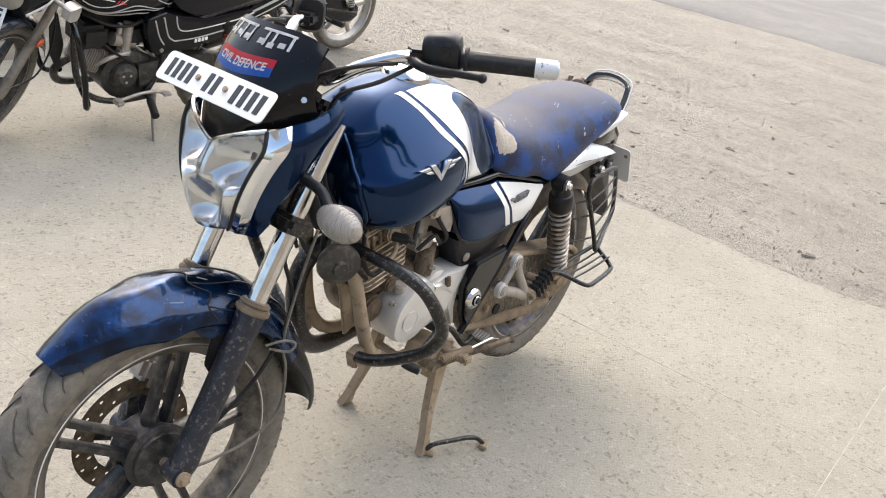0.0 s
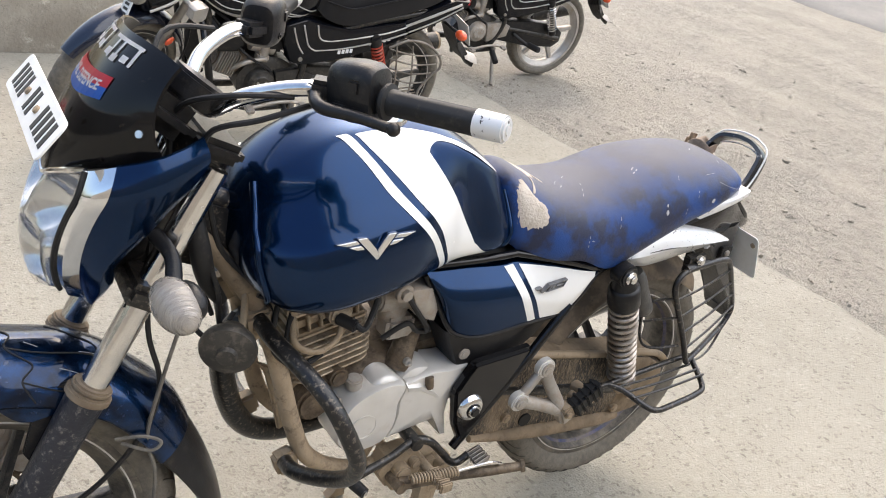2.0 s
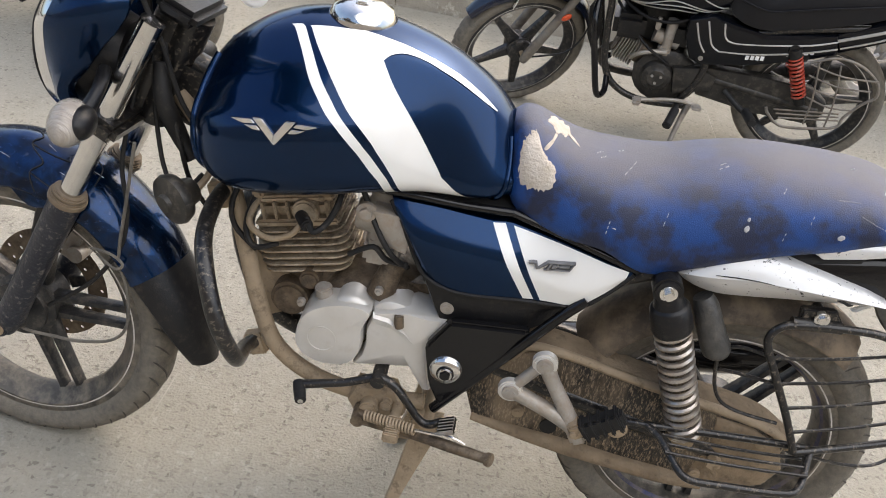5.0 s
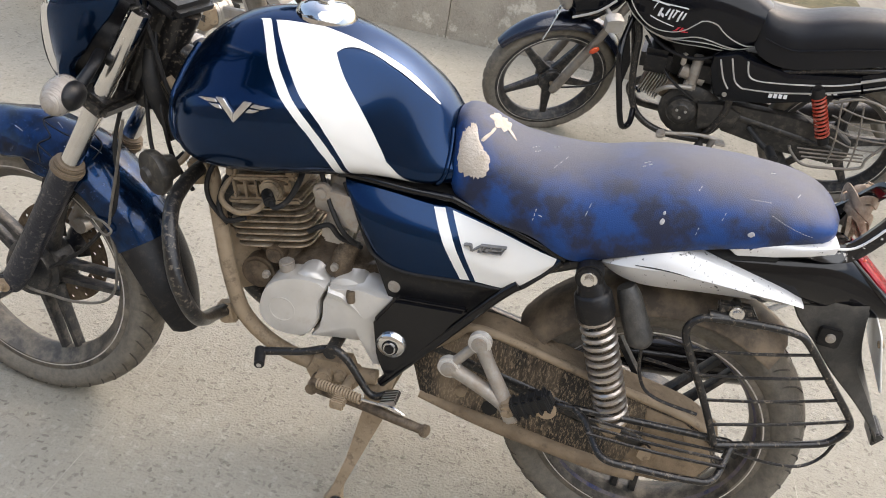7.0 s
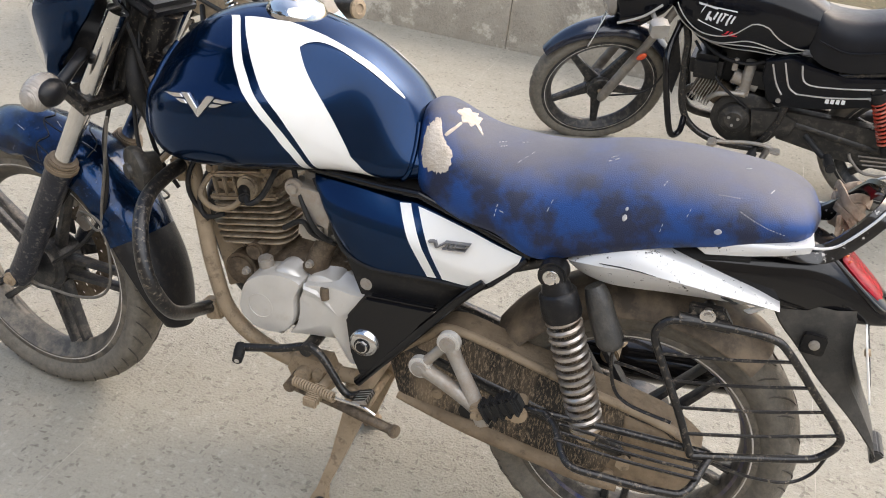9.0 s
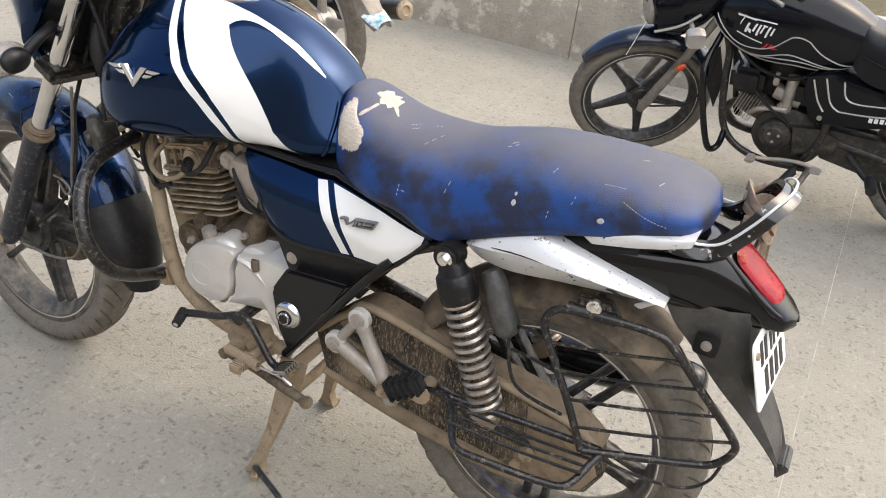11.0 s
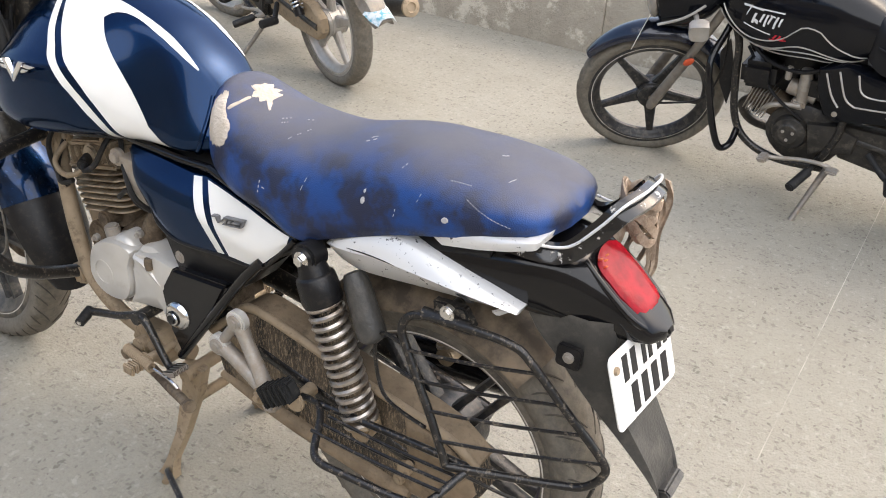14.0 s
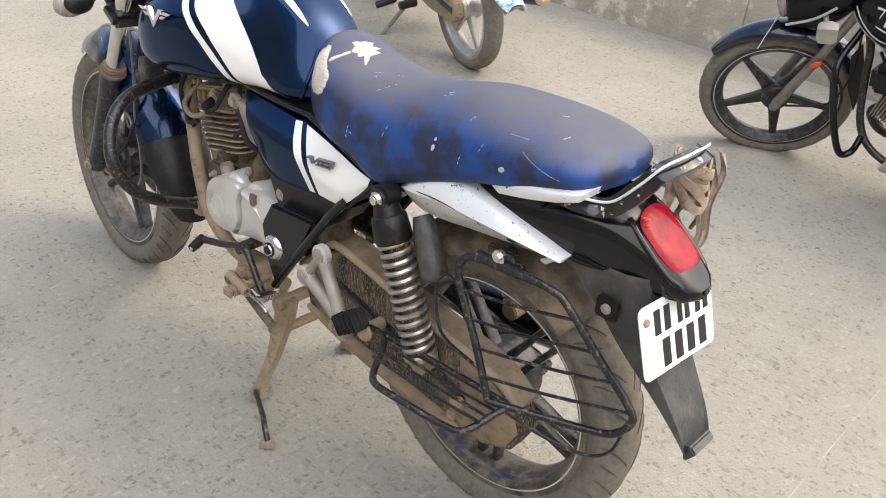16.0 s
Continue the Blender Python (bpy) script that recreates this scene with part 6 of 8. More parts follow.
for s in (1, -1):
    part("frame_tube", tube([(0.512, 0.132 * s, 0.340), (0.47, 0.134 * s, 0.400), (0.40, 0.136 * s, 0.498), (0.335, 0.134 * s, 0.588), (0.300, 0.130 * s, 0.628)], 0.0095, 12, 4), M_GLOSS, fr_, "worn black frame rail")
    part("frame_tube", tube([(0.36, 0.10 * s, 0.585), (0.28, 0.10 * s, 0.645), (0.18, 0.105 * s, 0.700)], 0.011, 10), M_FRAME, fr_, "black rear frame rail")
    part("frame_tube", tube([(0.40, 0.10 * s, 0.60), (0.32, 0.10 * s, 0.655), (0.24, 0.11 * s, 0.69)], 0.010, 10), M_FRAME, fr_, "black seat rail")
    part("frame_plate", slab([(0.545, 0.480), (0.512, 0.538), (0.375, 0.552), (0.405, 0.495), (0.502, 0.352), (0.528, 0.40)], 0.118 * s, 0.142 * s, 0.006), M_GLOSS, fr_, "black frame gusset plate")
    pv = part("pivot_cap", lathe([(0, 0.014), (0.012, 0.014), (0.014, 0.008), (0.022, 0.007), (0.027, 0.002), (0.029, -0.004)] if s > 0 else [(0, -0.014), (0.012, -0.014), (0.014, -0.008), (0.022, -0.007), (0.027, -0.002), (0.029, 0.004)], 32, (0.502, 0.145 * s, 0.440)), M_CHROME, fr_, "chrome swingarm pivot cap")
    bolt("pivot_bolt", (0.502, 0.152 * s, 0.440), 0.010, pv, M_GLOSS, (0, s, 0), 0.010)

# horn, crash guard
horn = part("horn", lathe([(0, 0.022), (0.012, 0.022), (0.014, 0.016), (0.028, 0.012), (0.035, 0.010), (0.037, 0.004), (0.034, -0.006), (0.022, -0.014), (0.018, -0.03), (0, -0.03)], 32, (0, 0, 0)), mat("dusty_dark_horn_steel", (0.035, 0.033, 0.030), 0.45, 0.3, (0.06, 0.055, 0.048), 20.0, dust=(0.28, 0.24, 0.19), dust_scale=60, dust_lo=0.50, dust_hi=0.75, dust_amount=0.45), bike, "dusty dark disc horn", Matrix.Translation((0.992, 0.112, 0.655)) @ Matrix.Rotation(radians(-30), 4, "Z") @ Matrix.Rotation(radians(-8), 4, "X") @ Matrix.Scale(1.2, 4))
part("horn_bracket", tube([(0.97, 0.10, 0.66), (0.955, 0.075, 0.68), (0.945, 0.05, 0.71)], 0.006, 8), M_STEEL, horn, "steel bracket")
GUARD = [(0.925, 0.06, 0.665), (0.925, 0.12, 0.662), (0.912, 0.20, 0.655), (0.890, 0.255, 0.628), (0.865, 0.286, 0.575), (0.845, 0.288, 0.525), (0.838, 0.254, 0.468), (0.850, 0.19, 0.420), (0.860, 0.13, 0.390), (0.852, 0.08, 0.375)]
for s in (1, -1):
    g = part("crash_guard", tube([(x, y * s, z) for x, y, z in GUARD], 0.0138, 16, 6), M_FRAME, bike, "scratched black tubular crash guard")
    part("guard_clamp", box((0.05, 0.03, 0.05), (0.925, 0.062 * s, 0.655), (0, 15, 0), 0.006), M_STEEL, g, "rusty upper guard clamp")
    part("guard_clamp", box((0.04, 0.03, 0.045), (0.85, 0.085 * s, 0.372), (0, 20, 0), 0.006), M_STEEL, g, "rusty lower guard clamp")
    bolt("guard_bolt", (0.925, 0.078 * s, 0.655), 0.008, g, M_STEEL, (0, s, 0))
part("engine_mount", slab([(0.905, 0.56), (0.80, 0.50), (0.79, 0.43), (0.845, 0.40), (0.865, 0.47), (0.885, 0.53)], 0.03, 0.04, 0.003), M_STEEL, engine, "dusty engine mount plate")
part("exhaust_pipe", tube([(0.85, -0.02, 0.62), (0.905, -0.035, 0.595), (0.925, -0.05, 0.52), (0.895, -0.06, 0.40), (0.84, -0.07, 0.325), (0.74, -0.09, 0.285), (0.55, -0.12, 0.275), (0.40, -0.16, 0.29)], 0.022, 16), M_FRAME, bike, "dirty black exhaust pipe")
part("silencer", tube([(0.42, -0.15, 0.285), (0.36, -0.17, 0.30), (0.30, -0.175, 0.315), (-0.12, -0.18, 0.385), (-0.22, -0.18, 0.40), (-0.24, -0.18, 0.403)], [0.022, 0.034, 0.044, 0.046, 0.04, 0.02], 20, 4), M_GLOSS, bike, "black silencer")

# gear lever, front foot rest, stands
gl = part("gear_lever", join(tube([(0.752, 0.152, 0.350), (0.715, 0.150, 0.360), (0.668, 0.146, 0.372), (0.626, 0.140, 0.388), (0.606, 0.142, 0.392), (0.580, 0.148, 0.382), (0.552, 0.153, 0.352), (0.530, 0.156, 0.328), (0.512, 0.158, 0.324), (0.492, 0.160, 0.338)], [0.0085, 0.008, 0.0075, 0.008, 0.009, 0.008, 0.0075, 0.0075, 0.008, 0.008], 10, 5), cyl((0.615, 0.08, 0.388), (0.615, 0.152, 0.388), 0.013, seg=14)), M_FRAME, bike, "worn black rocker gear lever")
part("toe_pad", tube([(0.754, 0.148, 0.352), (0.748, 0.164, 0.348), (0.740, 0.186, 0.345)], [0.010, 0.011, 0.010], 14, 3), M_RUBBER, gl, "smooth black toe rubber")
part("toe_cap", cyl((0.740, 0.186, 0.345), (0.7395, 0.189, 0.3448), 0.005, seg=12), M_CHROME, gl, "bright rod end in the toe rubber")
part("heel_pad", join(*[box((0.034, 0.006, 0.014), (0.482, 0.160 + 0.008 * k, 0.344), (0, 24, 0), 0.003) for k in range(5)]), M_GREY, gl, "ribbed dusty heel pad")
for s in (1, -1):
    fp = part("foot_rest", join(cyl((0.575, 0.08 * s, 0.318), (0.575, 0.16 * s, 0.318), 0.010, seg=12), tube([(0.575, 0.16 * s, 0.318), (0.574, 0.19 * s, 0.32)], [0.012, 0.013], 12, 2)), M_STEEL, bike, "folding rider foot rest")
    part("rubber", join(*[box((0.028, 0.008, 0.022), (0.574, (0.165 + 0.011 * k) * s, 0.322), bevel=0.003) for k in range(5)]), M_STEEL, fp, "mud-caked foot rest rubber")
part("stand_bracket", join(bulged(edge_line([(0.655, 0.345), (0.585, 0.350), (0.560, 0.300), (0.585, 0.268), (0.645, 0.272), (0.668, 0.31)], 3), 0.120, 0.004, rim=0.008, depth=0.03), cyl((0.625, 0.11, 0.315), (0.625, 0.145, 0.315), 0.017, seg=16, bevel=0.003), cyl((0.595, 0.11, 0.325), (0.595, 0.138, 0.325), 0.011, seg=12, bevel=0.002), cyl((0.635, 0.11, 0.285), (0.635, 0.138, 0.285), 0.011, seg=12, bevel=0.002)), M_STEEL, bike, "dust-caked stand bracket")
ss = part("side_stand", join(tube([(0.640, 0.148, 0.302), (0.60, 0.156, 0.302), (0.53, 0.178, 0.312), (0.46, 0.202, 0.322), (0.405, 0.220, 0.330)], [0.014, 0.012, 0.010, 0.010, 0.009], 12, 5), cyl((0.404, 0.219, 0.329), (0.397, 0.223, 0.331), 0.0125, seg=18, bevel=0.001), cyl((0.640, 0.12, 0.302), (0.640, 0.165, 0.302), 0.012, seg=14)), M_ENGINE, bike, "folded side stand")
part("spring", spring_mesh((0.628, 0.168, 0.325), (0.535, 0.188, 0.332), 0.0085, 16, 0.0022, 10), M_STEEL, ss, "side stand return spring")
part("spring_hook", tube([(0.535, 0.188, 0.332), (0.50, 0.195, 0.338), (0.47, 0.203, 0.345), (0.445, 0.206, 0.338)], 0.003, 6), M_CHROME, ss, "wire spring hook")
cs = part("centre_stand", join(cyl((0.515, -0.13, 0.285), (0.515, 0.13, 0.285), 0.014, seg=14), tube([(0.53, 0.10, 0.20), (0.53, 0.0, 0.195), (0.53, -0.10, 0.20)], 0.011, 10)), M_STEEL, bike, "dusty deployed centre stand")
for s in (1, -1):
    part("stand_leg", join(loft([[(x + a * w, y * s + b * 0.011, z) for a, b in ((-1, -1), (1, -1), (1, 1), (-1, 1))] for x, y, z, w in ((0.515, 0.098, 0.295, 0.027), (0.522, 0.100, 0.24, 0.023), (0.548, 0.112, 0.12, 0.013), (0.568, 0.130, 0.045, 0.010), (0.571, 0.136, 0.022, 0.015), (0.573, 0.140, 0.006, 0.022))]), tube([(0.585, 0.128 * s, 0.007), (0.572, 0.145 * s, 0.008), (0.560, 0.165 * s, 0.007)], 0.008, 8, 3)), M_STEEL, cs, "tapered stand leg")
lever = part("stand_lever", tube([(0.572, 0.146, 0.018), (0.555, 0.160, 0.035), (0.515, 0.180, 0.038), (0.475, 0.200, 0.040), (0.448, 0.216, 0.036), (0.425, 0.226, 0.016)], 0.0065, 10, 5), M_FRAME, cs, "black stand foot lever")
part("lever_pad", box((0.034, 0.022, 0.014), (0.423, 0.228, 0.010), (0, 12, 25), 0.003), M_STEEL, lever, "muddy lever foot pad")
part("stand_spring", spring_mesh((0.545, 0.085, 0.30), (0.53, 0.105, 0.20), 0.009, 14, 0.0022, 10), M_STEEL, cs, "stand spring")

# ---- swingarm, chain case, shocks ----
CASE = [(0.470, 0.395), (0.395, 0.462), (0.345, 0.492), (0.25, 0.478), (0.14, 0.455), (0.033, 0.440), (-0.06, 0.420), (-0.118, 0.385), (-0.135, 0.335), (-0.112, 0.285), (-0.06, 0.262), (0.0, 0.258), (0.07, 0.262), (0.16, 0.272), (0.25, 0.284), (0.34, 0.296), (0.44, 0.312)]
case = part("chain_case", bulged(CASE, 0.100, 0.003, rim=0.008, depth=0.038), M_MUD, bike, "mud-streaked black chain case")
# black disc set on the face imitates the darkness inside an inspection hole
part("inspection_hole", cyl((0.300, 0.098, 0.328), (0.300, 0.1060, 0.328), 0.0155, seg=24), M_DARK, case, "black disc imitating the dark inside of an inspection hole")
part("case_rim", tube([(0.46, 0.100, 0.405), (0.395, 0.100, 0.466), (0.345, 0.100, 0.496), (0.14, 0.100, 0.459), (-0.06, 0.100, 0.424), (-0.12, 0.100, 0.388)], 0.0085, 10, 4), M_STEEL, case, "dusty upper rim of the case")
CASE_TOP = spline([(0.46, 0.10, 0.407), (0.395, 0.10, 0.470), (0.345, 0.10, 0.500), (0.25, 0.10, 0.486), (0.14, 0.10, 0.463), (0.033, 0.10, 0.448), (-0.06, 0.10, 0.428), (-0.122, 0.10, 0.390)], 4)
part("case_top", loft([[(p.x, 0.098, p.z - 0.002), (p.x, 0.085, p.z + 0.003), (p.x, 0.05, p.z + 0.006), (p.x, 0.045, p.z - 0.004)] for p in CASE_TOP]), M_MUDTAN, case, "top of the case thick with tan dust")
part("lower_mud", tube([(0.44, 0.098, 0.312), (0.34, 0.100, 0.298), (0.25, 0.101, 0.287), (0.16, 0.101, 0.276), (0.07, 0.100, 0.267), (0.0, 0.098, 0.262)], [0.008, 0.014, 0.017, 0.016, 0.017, 0.012], 12, 4), M_MUDTAN, case, "tan mud along the lower edge")
part("end_mud", bulged(edge_line([(0.02, 0.425), (-0.05, 0.415), (-0.108, 0.382), (-0.126, 0.335), (-0.104, 0.290), (-0.055, 0.268), (0.005, 0.266), (0.03, 0.30), (0.012, 0.36)], 3), 0.1035, 0.006, rim=0.004, depth=0.006), M_MUDTAN, case, "dried mud on the round end")
for x, z in ((0.36, 0.35), (0.02, 0.29), (-0.07, 0.39)):
    bolt("case_bolt", (x, 0.107, z), 0.007, case, M_STEEL, (0, 1, 0), 0.006)
for s in (1, -1):
    part("swingarm", tube([(0.502, 0.075 * s, 0.44), (0.36, 0.085 * s, 0.415), (0.15, 0.090 * s, 0.372), (-0.045, 0.090 * s, 0.333)], [0.022, 0.02, 0.02, 0.018], 12), M_FRAME, bike, "black swingarm beam")
    top, bot = Vector((0.187, 0.146 * s, 0.690)), Vector((0.076, 0.140 * s, 0.405))
    d = (bot - top).normalized()
    sh = part("shock_absorber", join(cyl(top + Vector((0, -0.022 * s, 0)), top + Vector((0, 0.016 * s, 0)), 0.024, seg=24, bevel=0.004), tube([top, top + d * 0.03, top + d * 0.035, top + d * 0.075, top + d * 0.080], [0.020, 0.026, 0.032, 0.034, 0.030], 24, 2)), M_BLACK, bike, "rear shock absorber with silver spring")
    part("spring", spring_mesh(top + d * 0.078, bot - d * 0.006, 0.027, 13.5, 0.0050, 18), M_SPRING, sh, "silver coil spring")
    part("damper", cyl(top + d * 0.05, bot, 0.016, seg=20), M_MUD, sh, "grimy dark damper body")
    part("lower_eye", join(cyl(bot + Vector((0, -0.03 * s, -0.012)), bot + Vector((0, 0.012 * s, -0.012)), 0.019, seg=20, bevel=0.003), cyl(bot - d * 0.012, bot, 0.031, seg=24, bevel=0.003)), M_STEEL, sh, "lower shock eye")
    bolt("shock_bolt", top + Vector((0, 0.016 * s, 0)), 0.009, sh, M_CHROME, (0, s, 0), 0.012)
part("canister", join(tube([(0.122, 0.118, 0.672), (0.112, 0.120, 0.655), (0.092, 0.124, 0.615), (0.074, 0.128, 0.583), (0.071, 0.128, 0.577)], [0.016, 0.021, 0.023, 0.024, 0.019], 20, 3)), M_FLAP, bike, "dusty black plastic canister behind the shock")
# inner mudguard hugging the rear wheel
M_INNER = mat("brown_dusty_plastic", (0.075, 0.058, 0.042), 0.7, 0, (0.13, 0.100, 0.070), 10.0, dust=(0.28, 0.215, 0.145), dust_scale=20, dust_lo=0.42, dust_hi=0.65)
for a0, a1, m_, words in ((28, 126, M_INNER, "dusty brown inner mudguard"),):
    rings = []
    for i in range(21):
        a = radians(a0 + (a1 - a0) * i / 20)
        line = [(0.318 - 0.045 * abs(t) ** 3, 0.078 * t) for t in (-1, -0.8, -0.5, 0, 0.5, 0.8, 1)]
        rings.append([(RAX[0] + r * math.cos(a), y, RAX[2] + r * math.sin(a)) for r, y in line] + [(RAX[0] + (r + 0.005) * math.cos(a), y, RAX[2] + (r + 0.005) * math.sin(a)) for r, y in reversed(line)])
    part("inner_mudguard", loft(rings), m_, bike, words)

# passenger foot rest bracket
br = part("footrest_bracket", join(tube([(0.341, 0.150, 0.503), (0.322, 0.152, 0.470), (0.292, 0.156, 0.425), (0.268, 0.160, 0.385)], [0.016, 0.013, 0.014, 0.016], 12, 5), tube([(0.387, 0.150, 0.434), (0.345, 0.152, 0.418), (0.30, 0.156, 0.402), (0.262, 0.160, 0.385)], [0.015, 0.014, 0.015, 0.016], 12, 5), tube([(0.341, 0.150, 0.503), (0.387, 0.150, 0.434)], 0.010, 10, 2), box((0.03, 0.03, 0.05), (0.262, 0.162, 0.382), (0, 30, 0), 0.006)), M_GREY, bike, "cast aluminium passenger foot rest bracket")
for p in ((0.341, 0.158, 0.503), (0.387, 0.158, 0.434)):
    part("boss", cyl((p[0], 0.142, p[2]), (p[0], 0.160, p[2]), 0.0215, seg=24, bevel=0.003), M_SILVER, br, "cast boss")
    bolt("boss_bolt", (p[0], 0.160, p[2]), 0.0095, br, M_GREY, (0, 1, 0), 0.006)
pg = part("passenger_peg", box((0.082, 0.026, 0.034), (0.226, 0.178, 0.422), (0, 36, 0), 0.005), M_RUBBER, bike, "folded black rubber passenger foot rest")
for k in range(5):
    u = -0.030 + 0.015 * k
    part("rubber_rib", box((0.007, 0.033, 0.041), (0.226 + 0.81 * u, 0.179, 0.422 - 0.588 * u), (0, 36, 0), 0.0025), M_RUBBER, pg)
part("peg_hinge", join(box((0.024, 0.030, 0.030), (0.264, 0.172, 0.396), (0, 36, 0), 0.004), cyl((0.268, 0.150, 0.393), (0.268, 0.192, 0.393), 0.007, seg=14, bevel=0.001)), M_STEEL, pg, "dust-caked steel hinge")
part("bobbin", join(cyl((0.20, 0.12, 0.408), (0.197, 0.165, 0.410), 0.013, seg=18, bevel=0.003), cyl((0.197, 0.165, 0.410), (0.196, 0.175, 0.411), 0.018, seg=18, bevel=0.003), cyl((0.215, 0.13, 0.395), (0.212, 0.165, 0.395), 0.010, seg=14, bevel=0.002)), M_STEEL, bike, "dusty brake-side bobbin")

# ---- rear: silver panels, tail, lamp, rail ----
for s in (1, -1):
    f = (lambda b: b) if s > 0 else mirrored
    rings = []
    for i in range(25):
        x = 0.172 - 0.334 * i / 24
        zt, zb, out = table(-x, [(-0.172, 0.712, 0.702, 0.3), (-0.150, 0.738, 0.688, 0.7), (-0.110, 0.760, 0.679, 0.95), (-0.065, 0.771, 0.682, 1.0), (0.0, 0.762, 0.693, 1.0), (0.075, 0.745, 0.704, 0.85), (0.125, 0.731, 0.710, 0.6), (0.162, 0.716, 0.711, 0.2)])
        h = zt - zb
        rings.append([(x, 0.075, zt - 0.004), (x, 0.104 + 0.006 * out, zt), (x, 0.110 + 0.016 * out, zt - 0.10 * h), (x, 0.113 + 0.024 * out, zb + 0.62 * h), (x, 0.114 + 0.027 * out, zb + 0.52 * h), (x, 0.113 + 0.023 * out, zb + 0.40 * h), (x, 0.110 + 0.013 * out, zb + 0.08 * h), (x, 0.106 + 0.006 * out, zb), (x, 0.075, zb + 0.004)])
    tpan = part("tail_panel", f(loft(rings)), M_CHIP, bike, "chipped silver tail panel")
    part("fold_scratch", f(tube([(0.120, 0.1388, 0.7250), (0.085, 0.1400, 0.7285), (0.055, 0.1412, 0.7300), (0.030, 0.1412, 0.7290)], [0.0006, 0.0011, 0.0009, 0.0004], 6, 4)), M_DARK, tpan, "dark scratch along the fold")
    part("paint_loss", f(join(tube([(-0.072, 0.1350, 0.7200), (-0.084, 0.1335, 0.7185), (-0.092, 0.1325, 0.7150), (-0.100, 0.1305, 0.7150)], [0.0008, 0.0022, 0.0026, 0.0008], 6, 4))), M_DARK, tpan, "bare patch in the silver paint")
    tip = -0.178 if s > 0 else -0.142
    part("rail_plate", f(bulged(edge_line([(-0.005, 0.790), (-0.02, 0.800), (-0.08, 0.812), (-0.138, 0.823), (tip, 0.832), (tip + 0.002, 0.820), (-0.139, 0.805), (-0.09, 0.790), (-0.03, 0.776)], 2), 0.118, 0.004, rim=0.006, depth=0.05)), M_CHIP, bike, "chipped white grab rail plate")
TAIL = [(0.07, 0.105, 0.770, 0.690), (-0.02, 0.108, 0.785, 0.690), (-0.12, 0.098, 0.800, 0.684), (-0.20, 0.078, 0.802, 0.676), (-0.26, 0.060, 0.774, 0.676), (-0.31, 0.048, 0.738, 0.682), (-0.335, 0.038, 0.718, 0.688), (-0.345, 0.018, 0.710, 0.694)]
rings = []
for i in range(31):
    x = 0.07 - 0.415 * i / 30
    w, zt, zb = table(-x, [(-r[0], *r[1:]) for r in TAIL])
    zm = (zt + zb) / 2
    rings.append([(x, w * (abs(math.cos(a)) ** 0.7) * (1 if math.cos(a) > 0 else -1), zm + (zt - zm) * (abs(math.sin(a)) ** 0.7) * (1 if math.sin(a) > 0 else -1)) for a in (2 * math.pi * k / 28 for k in range(28))])
tail = part("tail_cowl", loft(rings), M_GLOSS, bike, "glossy black tail cowl")
rings = []
for t, w in ((0.0, 0.026), (0.04, 0.038), (0.15, 0.043), (0.5, 0.044), (0.82, 0.039), (0.95, 0.031), (1.0, 0.018)):
    x, z = -0.234 - 0.088 * t, 0.787 - 0.066 * t
    rings.append([(x + 0.010 * b * 0.55, w * a, z + 0.012 * b) for a, b in ((-1, -1), (-1, 0.2), (-0.86, 0.8), (-0.5, 1.05), (0, 1.12), (0.5, 1.05), (0.86, 0.8), (1, 0.2), (1, -1))])
tl = part("tail_lamp", loft(rings), M_RED, bike, "glossy red tail lamp with amber blobs for bright spots")
# amber blobs added on the lens imitate the bright spot of the bulb inside
M_AMBER = mat("amber_lens_glint", (0.75, 0.22, 0.03), 0.2, 0, (0.6, 0.05, 0.02), 120.0, coat=0.8)
for t, y in ((0.10, 0.028), (0.15, 0.021), (0.11, 0.012), (0.21, 0.030)):
    part("lens_fleck", blob((0.0045, 0.0042, 0.0016), (-0.234 - 0.088 * t + 0.0055, y * 1.15, 0.787 - 0.066 * t + 0.0118), (0, 35, 0), 10), M_AMBER, tl, "amber blob imitating a bright spot in the lens")
part("lamp_frame", tube([(-0.220, 0.042, 0.788), (-0.26, 0.049, 0.760), (-0.305, 0.046, 0.726), (-0.331, 0.026, 0.708), (-0.334, 0, 0.705), (-0.331, -0.026, 0.708), (-0.305, -0.046, 0.726), (-0.26, -0.049, 0.760), (-0.220, -0.042, 0.788)], 0.0055, 10, 4), M_GLOSS, tl, "black lamp surround")
part("tail_tip", box((0.014, 0.024, 0.020), (-0.341, 0.0, 0.703), (0, 30, 0), 0.006), M_BLACK, tail, "broken tail tip")
# grab rail, flat bar with bright edge
def flat_bar(line, w, t, up_hint=(0, 0, 1)):
    pts = spline(line, 6)
    rings = []
    for i, p in enumerate(pts):
        d = (pts[min(i + 1, len(pts) - 1)] - pts[max(i - 1, 0)]).normalized()
        n_ = d.cross(Vector(up_hint)).normalized()
        b_ = n_.cross(d)
        rings.append([p + n_ * (a * w) + b_ * (c * t) for a, c in ((-1, -0.6), (-0.8, -1), (0.8, -1), (1, -0.6), (1, 0.6), (0.8, 1), (-0.8, 1), (-1, 0.6))])
    return loft(rings)


RAIL = [(-0.10, 0.098, 0.812), (-0.165, 0.090, 0.806), (-0.205, 0.078, 0.812), (-0.238, 0.070, 0.848), (-0.262, 0.058, 0.882), (-0.276, 0.025, 0.894), (-0.278, 0, 0.896), (-0.276, -0.025, 0.894), (-0.262, -0.058, 0.882), (-0.238, -0.070, 0.848), (-0.205, -0.078, 0.812), (-0.165, -0.090, 0.806), (-0.10, -0.098, 0.812)]
